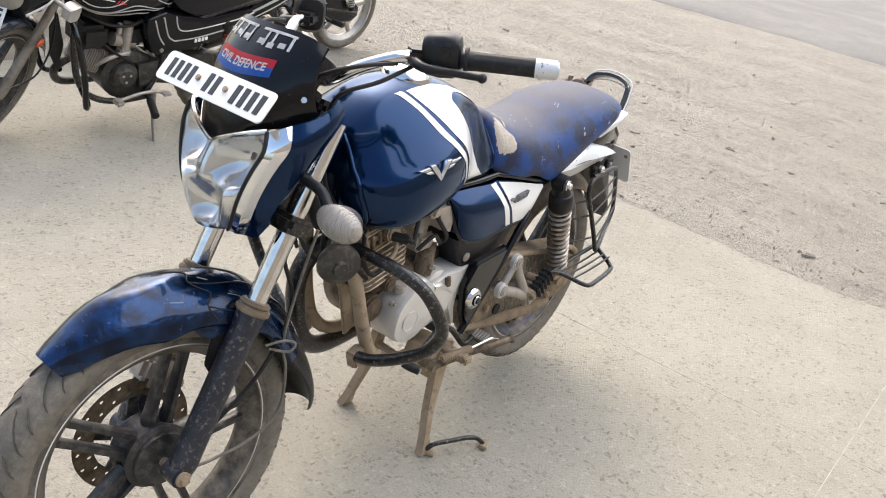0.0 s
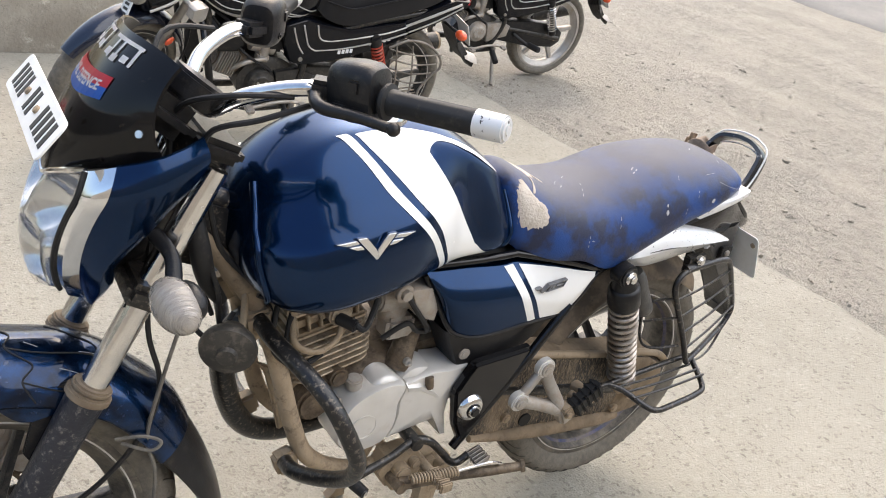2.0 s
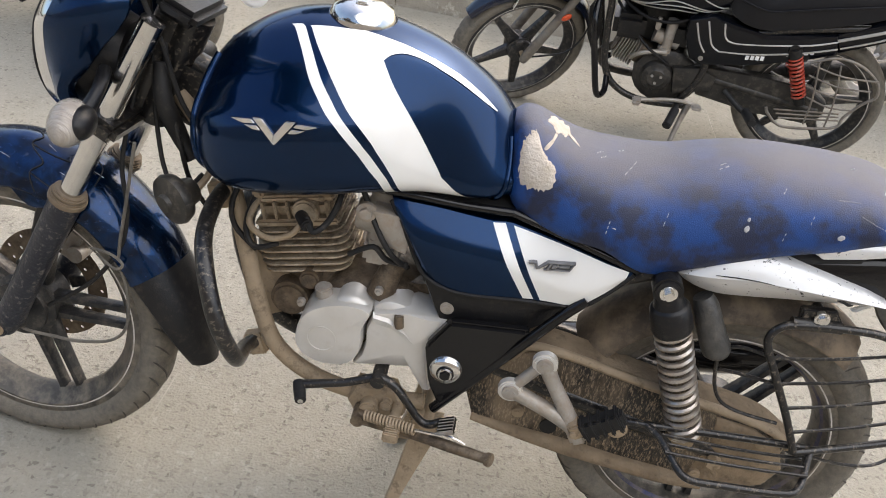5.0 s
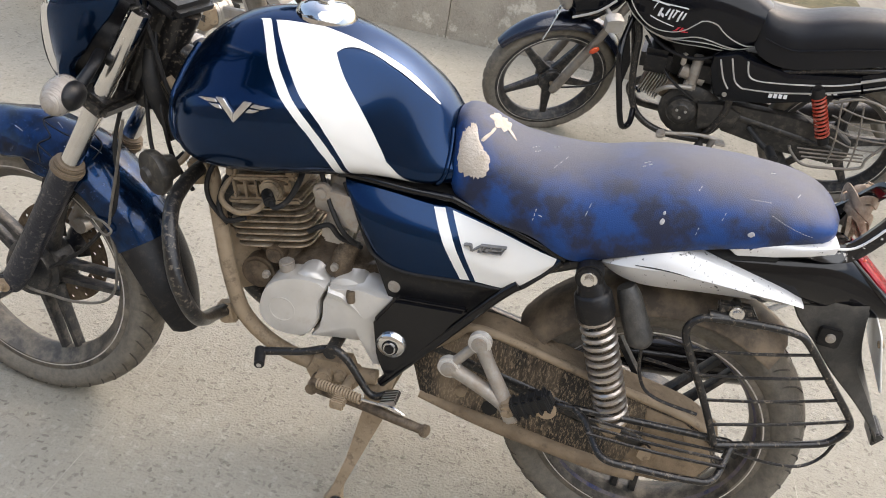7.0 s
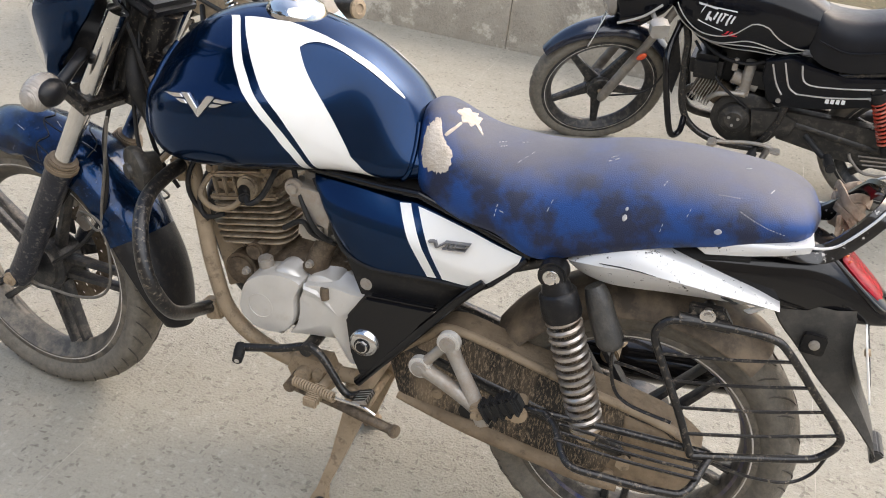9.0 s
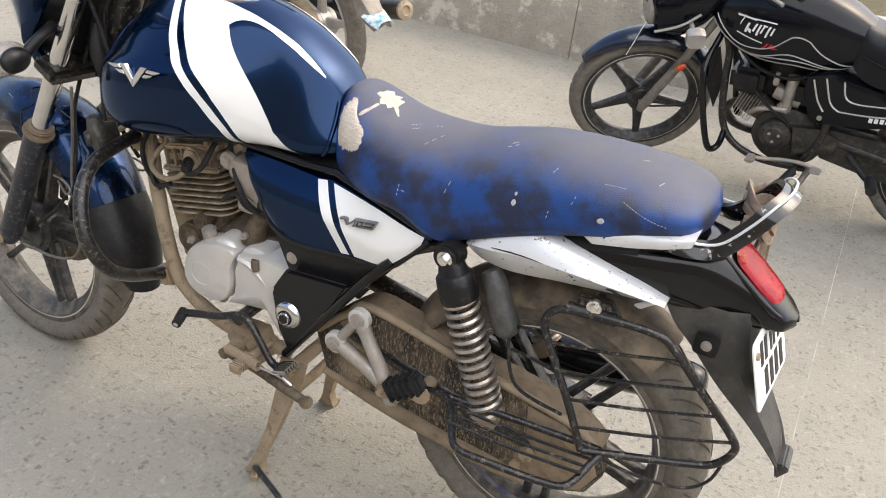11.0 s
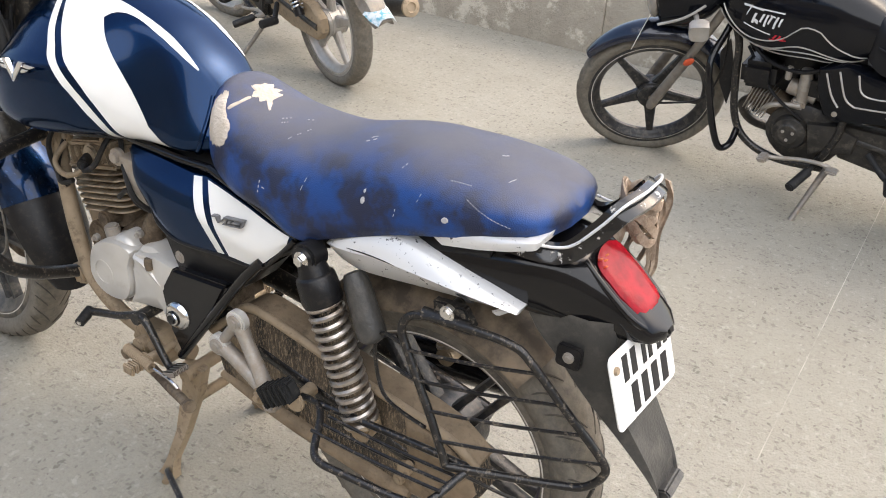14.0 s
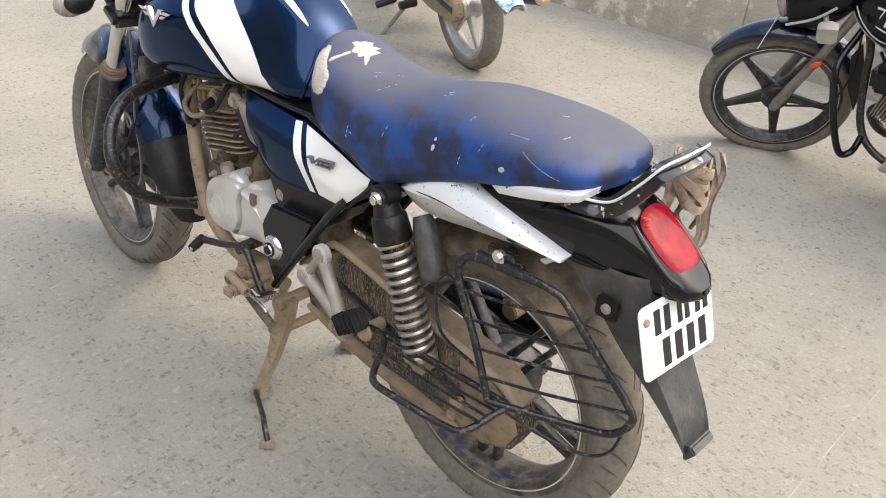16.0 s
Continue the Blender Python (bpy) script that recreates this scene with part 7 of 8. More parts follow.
M_RAIL = mat("chipped_black_rail_paint", (0.004, 0.004, 0.005), 0.18, 0, (0.008, 0.008, 0.009), 8.0, dust=(0.62, 0.60, 0.57), dust_scale=55, dust_lo=0.62, dust_hi=0.66, dust_amount=0.9, coat=0.4)
rail = part("grab_rail", flat_bar(RAIL, 0.0055, 0.0150, (1, 0, 0.35)), M_RAIL, bike, "black grab rail with worn chrome edge")
part("rail_edge", tube([(x - 0.004, y * 1.10, z + 0.0135) for x, y, z in RAIL[1:-1]], 0.0022, 8, 6), M_CHIP, rail, "bright worn edge")
part("rail_edge", tube([(x - 0.001, y * 1.04, z - 0.0135) for x, y, z in RAIL[2:-2]], 0.0016, 8, 6), M_CHIP, rail, "bright worn edge")

# rear mudguard with flap and number plate
FRONT_EDGE = [(0.0, -0.150, 0.712), (0.10, -0.175, 0.672), (0.24, -0.215, 0.633), (0.42, -0.265, 0.580), (0.62, -0.330, 0.523), (0.83, -0.380, 0.472), (1.0, -0.398, 0.447)]
BACK_EDGE = [(0.0, -0.288, 0.716), (0.12, -0.293, 0.676), (0.35, -0.310, 0.615), (0.60, -0.345, 0.550), (0.83, -0.382, 0.485), (1.0, -0.400, 0.440)]
rings = []
for i in range(21):
    t = i / 20
    fx, fz = table(t, FRONT_EDGE)
    bx, bz = table(t, BACK_EDGE)
    w = 0.074 - 0.030 * t
    line = [(fx, w, fz), (fx + (bx - fx) * 0.72, w * 0.93, fz + (bz - fz) * 0.72), (bx + 0.004, w * 0.72, bz), (bx, 0.0, bz + 0.001), (bx + 0.004, -w * 0.72, bz), (fx + (bx - fx) * 0.85, -w * 0.80, fz + (bz - fz) * 0.85), (fx + (bx - fx) * 0.66, -w * 0.86, fz + (bz - fz) * 0.66)]
    rings.append(line + [(x + 0.002, y * 0.95, z - 0.003) for x, y, z in reversed(line)])
flap = part("rear_mudguard", loft(rings), M_FLAP, bike, "dusty black rear mudguard with a torn flap")
part("torn_tip", slab([(-0.388, 0.452), (-0.402, 0.458), (-0.414, 0.450), (-0.402, 0.432), (-0.396, 0.424)], -0.028, 0.036, 0.003), M_FLAP, flap, "curled torn end of the flap")
for s in (1,):
    part("bolt_pad", slab(rounded(-0.252, -0.214, 0.632, 0.668, 0.006), 0.070 * s, 0.080 * s, 0.002), M_BLACK, flap, "raised bolt pad")
    bolt("mudguard_bolt", (-0.234, 0.080 * s, 0.651), 0.0055, flap, M_GREY, (0, s, 0), 0.006)
part("silver_stay", slab([(-0.112, 0.688), (-0.138, 0.706), (-0.146, 0.702), (-0.124, 0.684)], 0.094, 0.100, 0.002), M_CHIP, flap, "silver mudguard stay")
RP = Matrix.Translation((-0.325, 0.015, 0.637)) @ Matrix.Rotation(radians(-94), 4, "Z") @ Matrix.Rotation(radians(-20), 4, "X")
rp = part("number_plate", slab(rounded(-0.095, 0.091, -0.056, 0.060, 0.012), -0.0015, 0.0015, 0.0006, 1), M_PLATE, bike, "white rear number plate with black bars", RP)
for x0, x1, z0, z1, k in ((-0.066, -0.016, 0.008, 0.047, 2), (-0.006, 0.032, 0.008, 0.047, 2), (0.040, 0.082, 0.008, 0.047, 2), (-0.052, 0.074, -0.047, -0.003, 4)):
    plate_bars(rp, RP, x0, x1, z0, z1, k, -0.0026, -0.0012, 0.42)
bolt("plate_bolt", (-0.080, -0.0015, 0.036), 0.004, rp, M_STEEL, (0, -1, 0), 0.003, m=RP)

# ---- rear wheel guard and side step ----
gd = part("wheel_guard", tube([(-0.100, 0.165, 0.432), (-0.062, 0.158, 0.505), (-0.012, 0.150, 0.590), (0.008, 0.146, 0.630), (-0.002, 0.142, 0.655), (-0.03, 0.138, 0.665), (-0.10, 0.132, 0.670), (-0.165, 0.126, 0.668), (-0.195, 0.122, 0.650), (-0.255, 0.108, 0.582), (-0.315, 0.092, 0.512), (-0.322, 0.092, 0.485), (-0.300, 0.098, 0.455), (-0.265, 0.108, 0.445), (-0.18, 0.138, 0.438), (-0.100, 0.165, 0.432)], 0.0068, 12, 5), M_FRAME, bike, "black tubular rear wheel guard")
L = lambda t: Vector((-0.100, 0.165, 0.432)).lerp(Vector((0.008, 0.146, 0.630)), t)
Rr = lambda t: Vector((-0.319, 0.093, 0.505)).lerp(Vector((-0.200, 0.121, 0.645)), t)
for t0, t1 in ((0.86, 0.93), (0.64, 0.62), (0.42, 0.32), (0.2, 0.02)):
    part("guard_rod", tube([L(t0) + Vector((0, 0.003, 0)), L(t0).lerp(Rr(t1), 0.5) + Vector((0, 0.006, -0.002)), Rr(t1) + Vector((0, 0.003, 0))], 0.0029, 8, 4), M_FRAME, gd, "thin guard rod")
part("guard_rod", tube([L(0.86), (0.045, 0.135, 0.600), (0.066, 0.13, 0.570), (0.052, 0.135, 0.505), (0.02, 0.145, 0.482), (-0.055, 0.160, 0.482)], 0.0032, 8, 5), M_FRAME, gd, "thin forward loop")
part("guard_rod", tube([L(0.62), (0.02, 0.145, 0.555), (0.058, 0.132, 0.548)], 0.0030, 8, 4), M_FRAME, gd, "thin guard rod")
part("guard_rod", tube([(-0.13, 0.158, 0.425), (-0.20, 0.132, 0.400), (-0.265, 0.108, 0.392), (-0.300, 0.096, 0.415), (-0.312, 0.094, 0.455)], 0.0030, 8, 4), M_FRAME, gd, "thin lower rod")
part("guard_bracket", join(slab([(-0.035, 0.660), (-0.030, 0.690), (-0.085, 0.695), (-0.105, 0.668)], 0.112, 0.128, 0.003), cyl((-0.062, 0.10, 0.682), (-0.062, 0.134, 0.682), 0.010, seg=16), cyl((-0.10, 0.128, 0.668), (-0.02, 0.134, 0.666), 0.010, seg=14)), M_FRAME, gd, "guard mounting bracket")
bolt("guard_bolt", (-0.062, 0.134, 0.682), 0.008, gd, M_CHROME, (0, 1, 0), 0.008)
st = part("side_step", tube([(0.150, 0.165, 0.428), (0.126, 0.190, 0.424), (0.100, 0.236, 0.410), (0.078, 0.252, 0.405), (0.03, 0.250, 0.404), (-0.07, 0.236, 0.400), (-0.105, 0.222, 0.405), (-0.125, 0.170, 0.425), (-0.130, 0.150, 0.432), (-0.10, 0.148, 0.432), (0.02, 0.155, 0.430), (0.150, 0.165, 0.428)], 0.0066, 12, 5), M_FRAME, bike, "black tubular passenger side step")
for y0, y1 in ((0.175, 0.165), (0.196, 0.186), (0.218, 0.206)):
    part("step_rod", tube([(0.122, y0, 0.422), (0.0, (y0 + y1) / 2, 0.418), (-0.118, y1, 0.422)], 0.0030, 8, 3), M_FRAME, st, "thin step rod")
part("step_stay", tube([(0.150, 0.165, 0.428), (0.19, 0.160, 0.420), (0.21, 0.155, 0.40)], 0.006, 10, 3), M_FRAME, st, "step stay")

# cloth straps tied round the rail's far end
cloth = thing("cloth_strap", "faded brown cloth strap knotted round the grab rail", "strap")
r_ = random.Random(11)
KNOT = Vector((-0.240, -0.090, 0.842))
for k in range(13):
    z = r_.uniform(-0.034, 0.030)
    wide = 0.026 + 0.012 * r_.random()
    lean_x, lean_y = r_.uniform(-0.8, 0.8), r_.uniform(-0.8, 0.6)
    line = [KNOT + Vector((wide * 0.8 * math.cos(a), wide * math.sin(a), z + lean_x * wide * math.cos(a) + lean_y * wide * math.sin(a) + 0.005 * math.sin(3 * a + k))) for a in (2 * math.pi * i / 12 + 0.7 * k for i in range(10 + k % 4))]
    part("wrap", flat_bar(line, 0.0017, 0.0048 + 0.003 * r_.random()), M_CLOTH, cloth, "wrapped turn of cloth")
part("knot", tube([KNOT + Vector(p) for p in ((0.002, 0.004, -0.040), (0.0, 0.0, -0.018), (0.004, 0.0, 0.006), (-0.004, 0.010, 0.028))], [0.010, 0.020, 0.021, 0.008], 14, 3), M_CLOTH, cloth, "balled cloth inside the knot")
for dx, dy, top, low, w in ((0.012, 0.034, -0.02, -0.130, 0.0085), (0.006, 0.002, -0.03, -0.135, 0.0045), (-0.016, -0.030, 0.0, -0.150, 0.0060), (-0.020, -0.042, 0.02, -0.160, 0.0075), (-0.004, -0.044, 0.01, -0.120, 0.0050)):
    a = [KNOT + Vector((dx, dy, top)), KNOT + Vector((dx * 1.15 - 0.004, dy * 1.2, top - 0.035)), KNOT + Vector((dx * 1.0, dy * 1.1 + 0.006, (top + low) / 2)), KNOT + Vector((dx * 0.9 - 0.006, dy * 0.95 - 0.003, low + 0.03)), KNOT + Vector((dx * 0.8, dy * 0.9 + 0.004, low))]
    pts = spline(a, 6)
    turn = r_.uniform(0, 3)
    rings = []
    for i, p in enumerate(pts):
        q = turn + 0.09 * i
        u, v = Vector((math.cos(q), math.sin(q), 0)), Vector((-math.sin(q), math.cos(q), 0))
        rings.append([p + u * (w * a_) + v * (0.0016 * b_ + 0.0025 * math.sin(5 * a_)) for a_, b_ in ((-1, 0), (-0.5, 1), (0, 0.6), (0.5, 1), (1, 0), (0.5, -1), (0, -1.2), (-0.5, -1))])
    part("loose_end", loft(rings), M_CLOTH, cloth, "hanging loose strap end")

# ---- the other parked motorcycles ----
M_BODY = mat("black_lacquer", (0.0025, 0.003, 0.005), 0.14, 0, (0.004, 0.005, 0.008), 5.0, dust=DUST, dust_scale=25, dust_lo=0.66, dust_hi=0.98, dust_amount=0.05, coat=0.0, spec=0.3)
M_SEATB = mat("black_seat_vinyl", (0.006, 0.006, 0.008), 0.33, 0, (0.009, 0.010, 0.013), 8.0, dust=DUST, dust_scale=9, dust_lo=0.62, dust_hi=0.98, dust_amount=0.08, bump=0.2, bump_scale=600, spec=0.3)
M_GREYLINE = mat("silver_pin_line", (0.52, 0.50, 0.47), 0.4, 0.3, (0.42, 0.40, 0.37), 20.0)
M_GRILL = mat("dusty_grey_steel", (0.25, 0.23, 0.20), 0.55, 0.4, (0.16, 0.14, 0.12), 20.0, dust=DUST, dust_scale=30)
M_CASEG = mat("grimy_dark_casing", (0.020, 0.019, 0.018), 0.42, 0.2, (0.038, 0.035, 0.031), 18.0, dust=(0.22, 0.19, 0.15), dust_scale=30, dust_lo=0.50, dust_hi=0.76, dust_amount=0.5, bump=0.3, bump_scale=160)
M_RIMS = mat("pale_alloy", (0.50, 0.48, 0.45), 0.4, 0.5, (0.38, 0.36, 0.33), 14.0, dust=DUST, dust_scale=20, dust_lo=0.5, dust_hi=0.8)
M_FOIL = mat("peeling_foil_sticker", (0.65, 0.68, 0.68), 0.3, 0.3, (0.12, 0.35, 0.42), 45.0, 0.45, 0.62)
CT = [(0.40, 0.085, 0.770, 0.625), (0.48, 0.116, 0.812, 0.588), (0.58, 0.132, 0.842, 0.568), (0.70, 0.142, 0.848, 0.565), (0.80, 0.140, 0.835, 0.582), (0.88, 0.122, 0.805, 0.622), (0.93, 0.095, 0.775, 0.665), (0.955, 0.05, 0.745, 0.700)]
def ct_point(x, a, lift=0.0):
    w, zt, zb = table(x, CT)
    zm = zb + 0.45 * (zt - zb)
    c, s = math.cos(radians(a)), math.sin(radians(a))
    return (x, w * max(c, 0) ** 0.7 + lift * c, (zm + (zt - zm) * s ** 0.85 if s >= 0 else zm - (zm - zb) * (-s) ** 0.6) + lift * s)


def surface_line(pts, fn, r=0.003, lift=0.001):
    return tube([fn(x, a, lift) for x, a in ((p.x, p.y) for p in spline([(x, a, 0) for x, a in pts], 6))], r, 6, 1)


def commuter(name, label, m, steer=28.0, rim=None, spring=None, guard=True, badge=True, body=None, cover=None, chain=None, tailmat=None, plate=True):
    body, rim, spring, cover = body or M_BODY, rim or M_RIM, spring or M_CHROME, cover or M_CASEG
    t = thing(name, label, "motorcycle", "parked motorcycles")
    axf, axr = (1.185, 0, 0.275), (0.0, 0, 0.285)
    sa, sx = Vector((0.93, 0, 0.72)), Vector((-0.40, 0, 0.917)).normalized()
    S = Matrix.Translation(sa) @ Matrix.Rotation(radians(steer), 4, sx) @ Matrix.Translation(-sa)
    fw = part("front_wheel", lathe([(0.02, -0.045), (0.05, -0.04), (0.05, 0.04), (0.02, 0.045)], 24, axf, closed=True), rim, t, "alloy front wheel", S)
    wheel(fw, axf, 0.288, 0.040, 0.228, False, S, step=6, phase=0.9, hub_r=0.055, rim_mat=rim)
    rw = part("rear_wheel", lathe([(0.02, -0.05), (0.06, -0.045), (0.06, 0.045), (0.02, 0.05)], 24, axr, closed=True), rim, t, "alloy rear wheel")
    wheel(rw, axr, 0.290, 0.045, 0.228, False, None, step=5, phase=0.4, hub_r=0.062, rim_mat=rim)
    # fork and front mudguard
    for s in (1, -1):
        y = 0.082 * s
        leg = part("fork_leg", tube([(1.19, y, 0.262), (1.175, y, 0.295), (1.10, y, 0.43), (1.06, y, 0.50)], [0.014, 0.020, 0.018, 0.019], 14, 3), M_GRILL, t, "flaking grey fork leg", S)
        part("fork_tube", tube([(1.07, y, 0.485), (0.96, y, 0.70), (0.93, y, 0.78)], 0.016, 14, 2), M_GRILL, t, "dusty fork tube", S)
        part("reflector", blob((0.022, 0.008, 0.014), (1.065, y + 0.03 * s, 0.50), (0, 30, 0), 14), M_ORANGE, leg, "orange side reflector", S)
    rings = []
    for i in range(25):
        s = i / 24
        a = radians(38 + 128 * s)
        r, w = 0.318 + 0.012 * math.sin(s * 3), 0.035 + 0.028 * min(1, s * 2.5)
        line = [(r - 0.05 * (1 - math.cos(q * 1.3)) * min(1, 0.4 + 2 * s), w * math.sin(q * 1.3)) for q in (-1, -0.7, -0.35, 0, 0.35, 0.7, 1)]
        rings.append([(axf[0] + q * math.cos(a), y, axf[2] + q * math.sin(a)) for q, y in line] + [(axf[0] + (q - 0.004) * math.cos(a), y, axf[2] + (q - 0.004) * math.sin(a)) for q, y in reversed(line)])
    part("front_mudguard", loft(rings), M_NAVY, t, "glossy blue-black front mudguard", S)
    part("brake_cable", tube([(0.93, 0.05, 0.62), (0.94, 0.09, 0.45), (1.0, 0.10, 0.32), (1.12, 0.09, 0.29), (1.17, 0.07, 0.275)], 0.004, 8), M_RUBBER, t, "black brake cable", S)
    # lamp cowl, indicators, handlebar
    part("lamp_cowl", loft([[(x + 0.05 * math.sin(a) * 0.4, w * math.cos(a), z + h * math.sin(a)) for a in (2 * math.pi * i / 20 for i in range(20))] for x, w, z, h in ((1.205, 0.05, 0.70, 0.06), (1.18, 0.095, 0.70, 0.10), (1.10, 0.115, 0.715, 0.125), (1.02, 0.11, 0.75, 0.11), (0.96, 0.08, 0.78, 0.08))]), body, t, "black headlamp cowl with grey stripe", S)
    part("head_lens", blob((0.03, 0.08, 0.075), (1.195, 0, 0.71)), M_CLEAR, t, "clear headlamp lens", S)
    part("cowl_stripe", tube([(1.185, 0.098, 0.655), (1.10, 0.119, 0.695), (1.03, 0.113, 0.74)], 0.005, 8), M_GREYLINE, t, "grey cowl stripe", S)
    if plate:
        pl = part("number_plate", slab(rounded(-0.10, 0.10, -0.028, 0.028, 0.006), -0.0012, 0.0012, 0), M_PLATE, t, "white front number plate edge-on", S @ Matrix.Translation((1.225, 0.02, 0.60)) @ Matrix.Rotation(radians(70), 4, "Z") @ Matrix.Rotation(radians(-20), 4, "X") @ Matrix.Rotation(radians(72), 4, "Y"))
        plate_bars(pl, S @ Matrix.Translation((1.225, 0.02, 0.60)) @ Matrix.Rotation(radians(70), 4, "Z") @ Matrix.Rotation(radians(-20), 4, "X") @ Matrix.Rotation(radians(72), 4, "Y"), -0.085, 0.085, -0.014, 0.014, 9, -0.002, -0.001, 0.45)
    for s in (1, -1):
        part("turn_signal", join(tube([(1.06, 0.10 * s, 0.70), (1.055, 0.17 * s, 0.695)], [0.009, 0.010], 10, 2), loft([[(x, (0.185 + a * w) * s, 0.69 + b * h) for a, b in ((-1, -1), (1, -1), (1, 1), (-1, 1))] for x, w, h in ((1.02, 0.02, 0.024), (1.04, 0.024, 0.030), (1.075, 0.022, 0.028), (1.085, 0.016, 0.02))])), M_RIMS, t, "silver turn signal", S)
        hb = part("handlebar", tube([(0.93, 0.03 * s, 0.90), (0.93, 0.12 * s, 0.92), (0.86, 0.22 * s, 0.965), (0.78, 0.34 * s, 0.97)], 0.011, 10), M_CHROME, t, "chrome handlebar", S)
        part("grip", tube([(0.845, 0.243 * s, 0.966), (0.775, 0.348 * s, 0.97)], 0.017, 14, 2), M_RUBBER, hb, "black rubber grip", S)
        part("lever", tube([(0.90, 0.20 * s, 0.95), (0.875, 0.27 * s, 0.94), (0.83, 0.34 * s, 0.935)], 0.007, 8), M_GREY, hb, "hand lever", S)
    # tank with pin lines
    rings = []
    for i in range(31):
        x = CT[0][0] + (CT[-1][0] - CT[0][0]) * i / 30
        left = [ct_point(x, -90 + 10 * j) for j in range(19)]
        rings.append(left + [(a, -b, c) for a, b, c in reversed(left[1:-1])])
    tk = part("fuel_tank", loft(rings), body, t, "black fuel tank with silver lines")
    for line in ([(0.93, -20), (0.86, -42), (0.76, -38), (0.64, -14), (0.52, -30), (0.44, -62)], [(0.92, 2), (0.84, -22), (0.74, -16), (0.62, 4), (0.50, -12), (0.43, -40)], [(0.78, -62), (0.68, -45), (0.60, -40), (0.53, -58)], [(0.90, -36), (0.80, -52), (0.70, -30), (0.58, -26), (0.48, -50)]):
        for s in (1, -1):
            bm = surface_line(line, ct_point, 0.0024)
            part("pin_line", bm if s > 0 else mirrored(bm), M_GREYLINE, tk, "silver pin line")
    if badge:
        # the badge stands as plain slanted strokes
        strokes = [(0.840, 14, 0.700, 13, 2.0, M_STICKWHITE), (0.826, 2, 0.812, 15, 4.0, M_STICKWHITE), (0.842, 15, 0.770, 12, 3.0, M_STICKWHITE), (0.806, -1, 0.798, 8, 4.5, M_STICKWHITE), (0.797, 0, 0.783, -1, 2.2, M_STICKWHITE), (0.780, 0, 0.770, 9, 4.0, M_STICKWHITE),
                   (0.765, -1, 0.756, 9, 4.0, M_STICKWHITE), (0.752, 0, 0.742, 8, 3.5, M_STICKWHITE), (0.745, 8, 0.728, 7, 2.0, M_STICKWHITE), (0.733, -1, 0.722, 9, 4.0, M_STICKWHITE), (0.716, 0, 0.708, 8, 3.5, M_STICKWHITE), (0.832, -4, 0.735, -7, 1.6, M_STICKWHITE),
                   (0.728, -10, 0.718, -5, 4.0, M_STICKRED), (0.714, -10, 0.704, -5, 4.0, M_STICKRED), (0.700, -10, 0.690, -5, 4.0, M_STICKRED), (0.735, -13, 0.680, -10, 1.6, M_STICKRED)]
        for x0, a0, x1, a1, w, material in strokes:
            bm = bmesh.new()
            dx, da = (0.0, w * 0.9) if abs(x1 - x0) > 0.012 else (-w * 0.0019, 0.0)
            g = [[bm.verts.new(ct_point(x0 + (x1 - x0) * j / 4 + q * dx, a0 + (a1 - a0) * j / 4 + q * da, 0.0014)) for j in range(5)] for q in (0, 1)]
            for j in range(4):
                bm.faces.new((g[0][j], g[0][j + 1], g[1][j + 1], g[1][j]))
            part("badge_stroke", bm, material, tk, "stroke of the slanted badge")
    # seat
    ST_ = [(-0.20, 0.04, 0.800, 0.765), (-0.18, 0.085, 0.815, 0.745), (-0.08, 0.115, 0.830, 0.70), (0.05, 0.125, 0.822, 0.655), (0.16, 0.130, 0.800, 0.625), (0.27, 0.130, 0.765, 0.595), (0.36, 0.122, 0.760, 0.598), (0.42, 0.10, 0.775, 0.63), (0.45, 0.055, 0.785, 0.68)]
    rings = []
    for i in range(41):
        x = -0.20 + 0.65 * i / 40
        w, zt, zl = table(x, ST_)
        left = [(x, w * math.cos(radians(a)) ** 0.5 if a < 90 else 0, zl + (zt - zl) * math.sin(radians(a)) ** 0.8) for a in range(0, 91, 9)]
        rings.append(left + [(a, -b, c) for a, b, c in reversed(left[:-1])])
    se = part("seat", loft(rings), M_SEATB, t, "black ribbed vinyl seat")
    part("seat_piping", tube([(x, w + 0.002, zl + (zt - zl) * 0.45) for x, (w, zt, zl) in ((x, table(x, ST_)) for x in (0.40, 0.3, 0.2, 0.1, 0.0, -0.1))], 0.003, 6), M_SEATB, se, "seat seam")
    # side panels and tail
    for s in (1, -1):
        f = (lambda b: b) if s > 0 else mirrored
        sp = part("side_panel", f(bulged(edge_line([(0.56, 0.575), (0.555, 0.50), (0.515, 0.415), (0.47, 0.400), (0.30, 0.435), (0.13, 0.490), (0.0, 0.550), (0.02, 0.625), (0.15, 0.600), (0.27, 0.575), (0.40, 0.590), (0.48, 0.605)], 3), 0.128, 0.008, depth=0.05)), body, t, "black side panel with silver lines")
        for line in ([(0.53, 0.57), (0.50, 0.50), (0.47, 0.46)], [(0.49, 0.585), (0.455, 0.50), (0.42, 0.475)], [(0.43, 0.588), (0.40, 0.525), (0.30, 0.530), (0.12, 0.568), (0.02, 0.605)], [(0.42, 0.475), (0.30, 0.490), (0.14, 0.530), (0.01, 0.578)]):
            part("pin_line", f(tube([(x, 0.1345, z) for x, z in line], 0.0035, 6, 6)), M_GREYLINE, sp, "silver pin line")
        bolt("panel_bolt", (0.475, 0.132 * s, 0.432), 0.006, sp, M_GREY, (0, s, 0), 0.004)
        if badge:
            part("badge_bar", f(join(*[box((0.013, 0.003, 0.017), (0.310 - 0.018 * k, 0.1345, 0.474 + 0.003 * k), bevel=0) for k in range(4)])), M_STICKWHITE, sp, "small white badge bars")
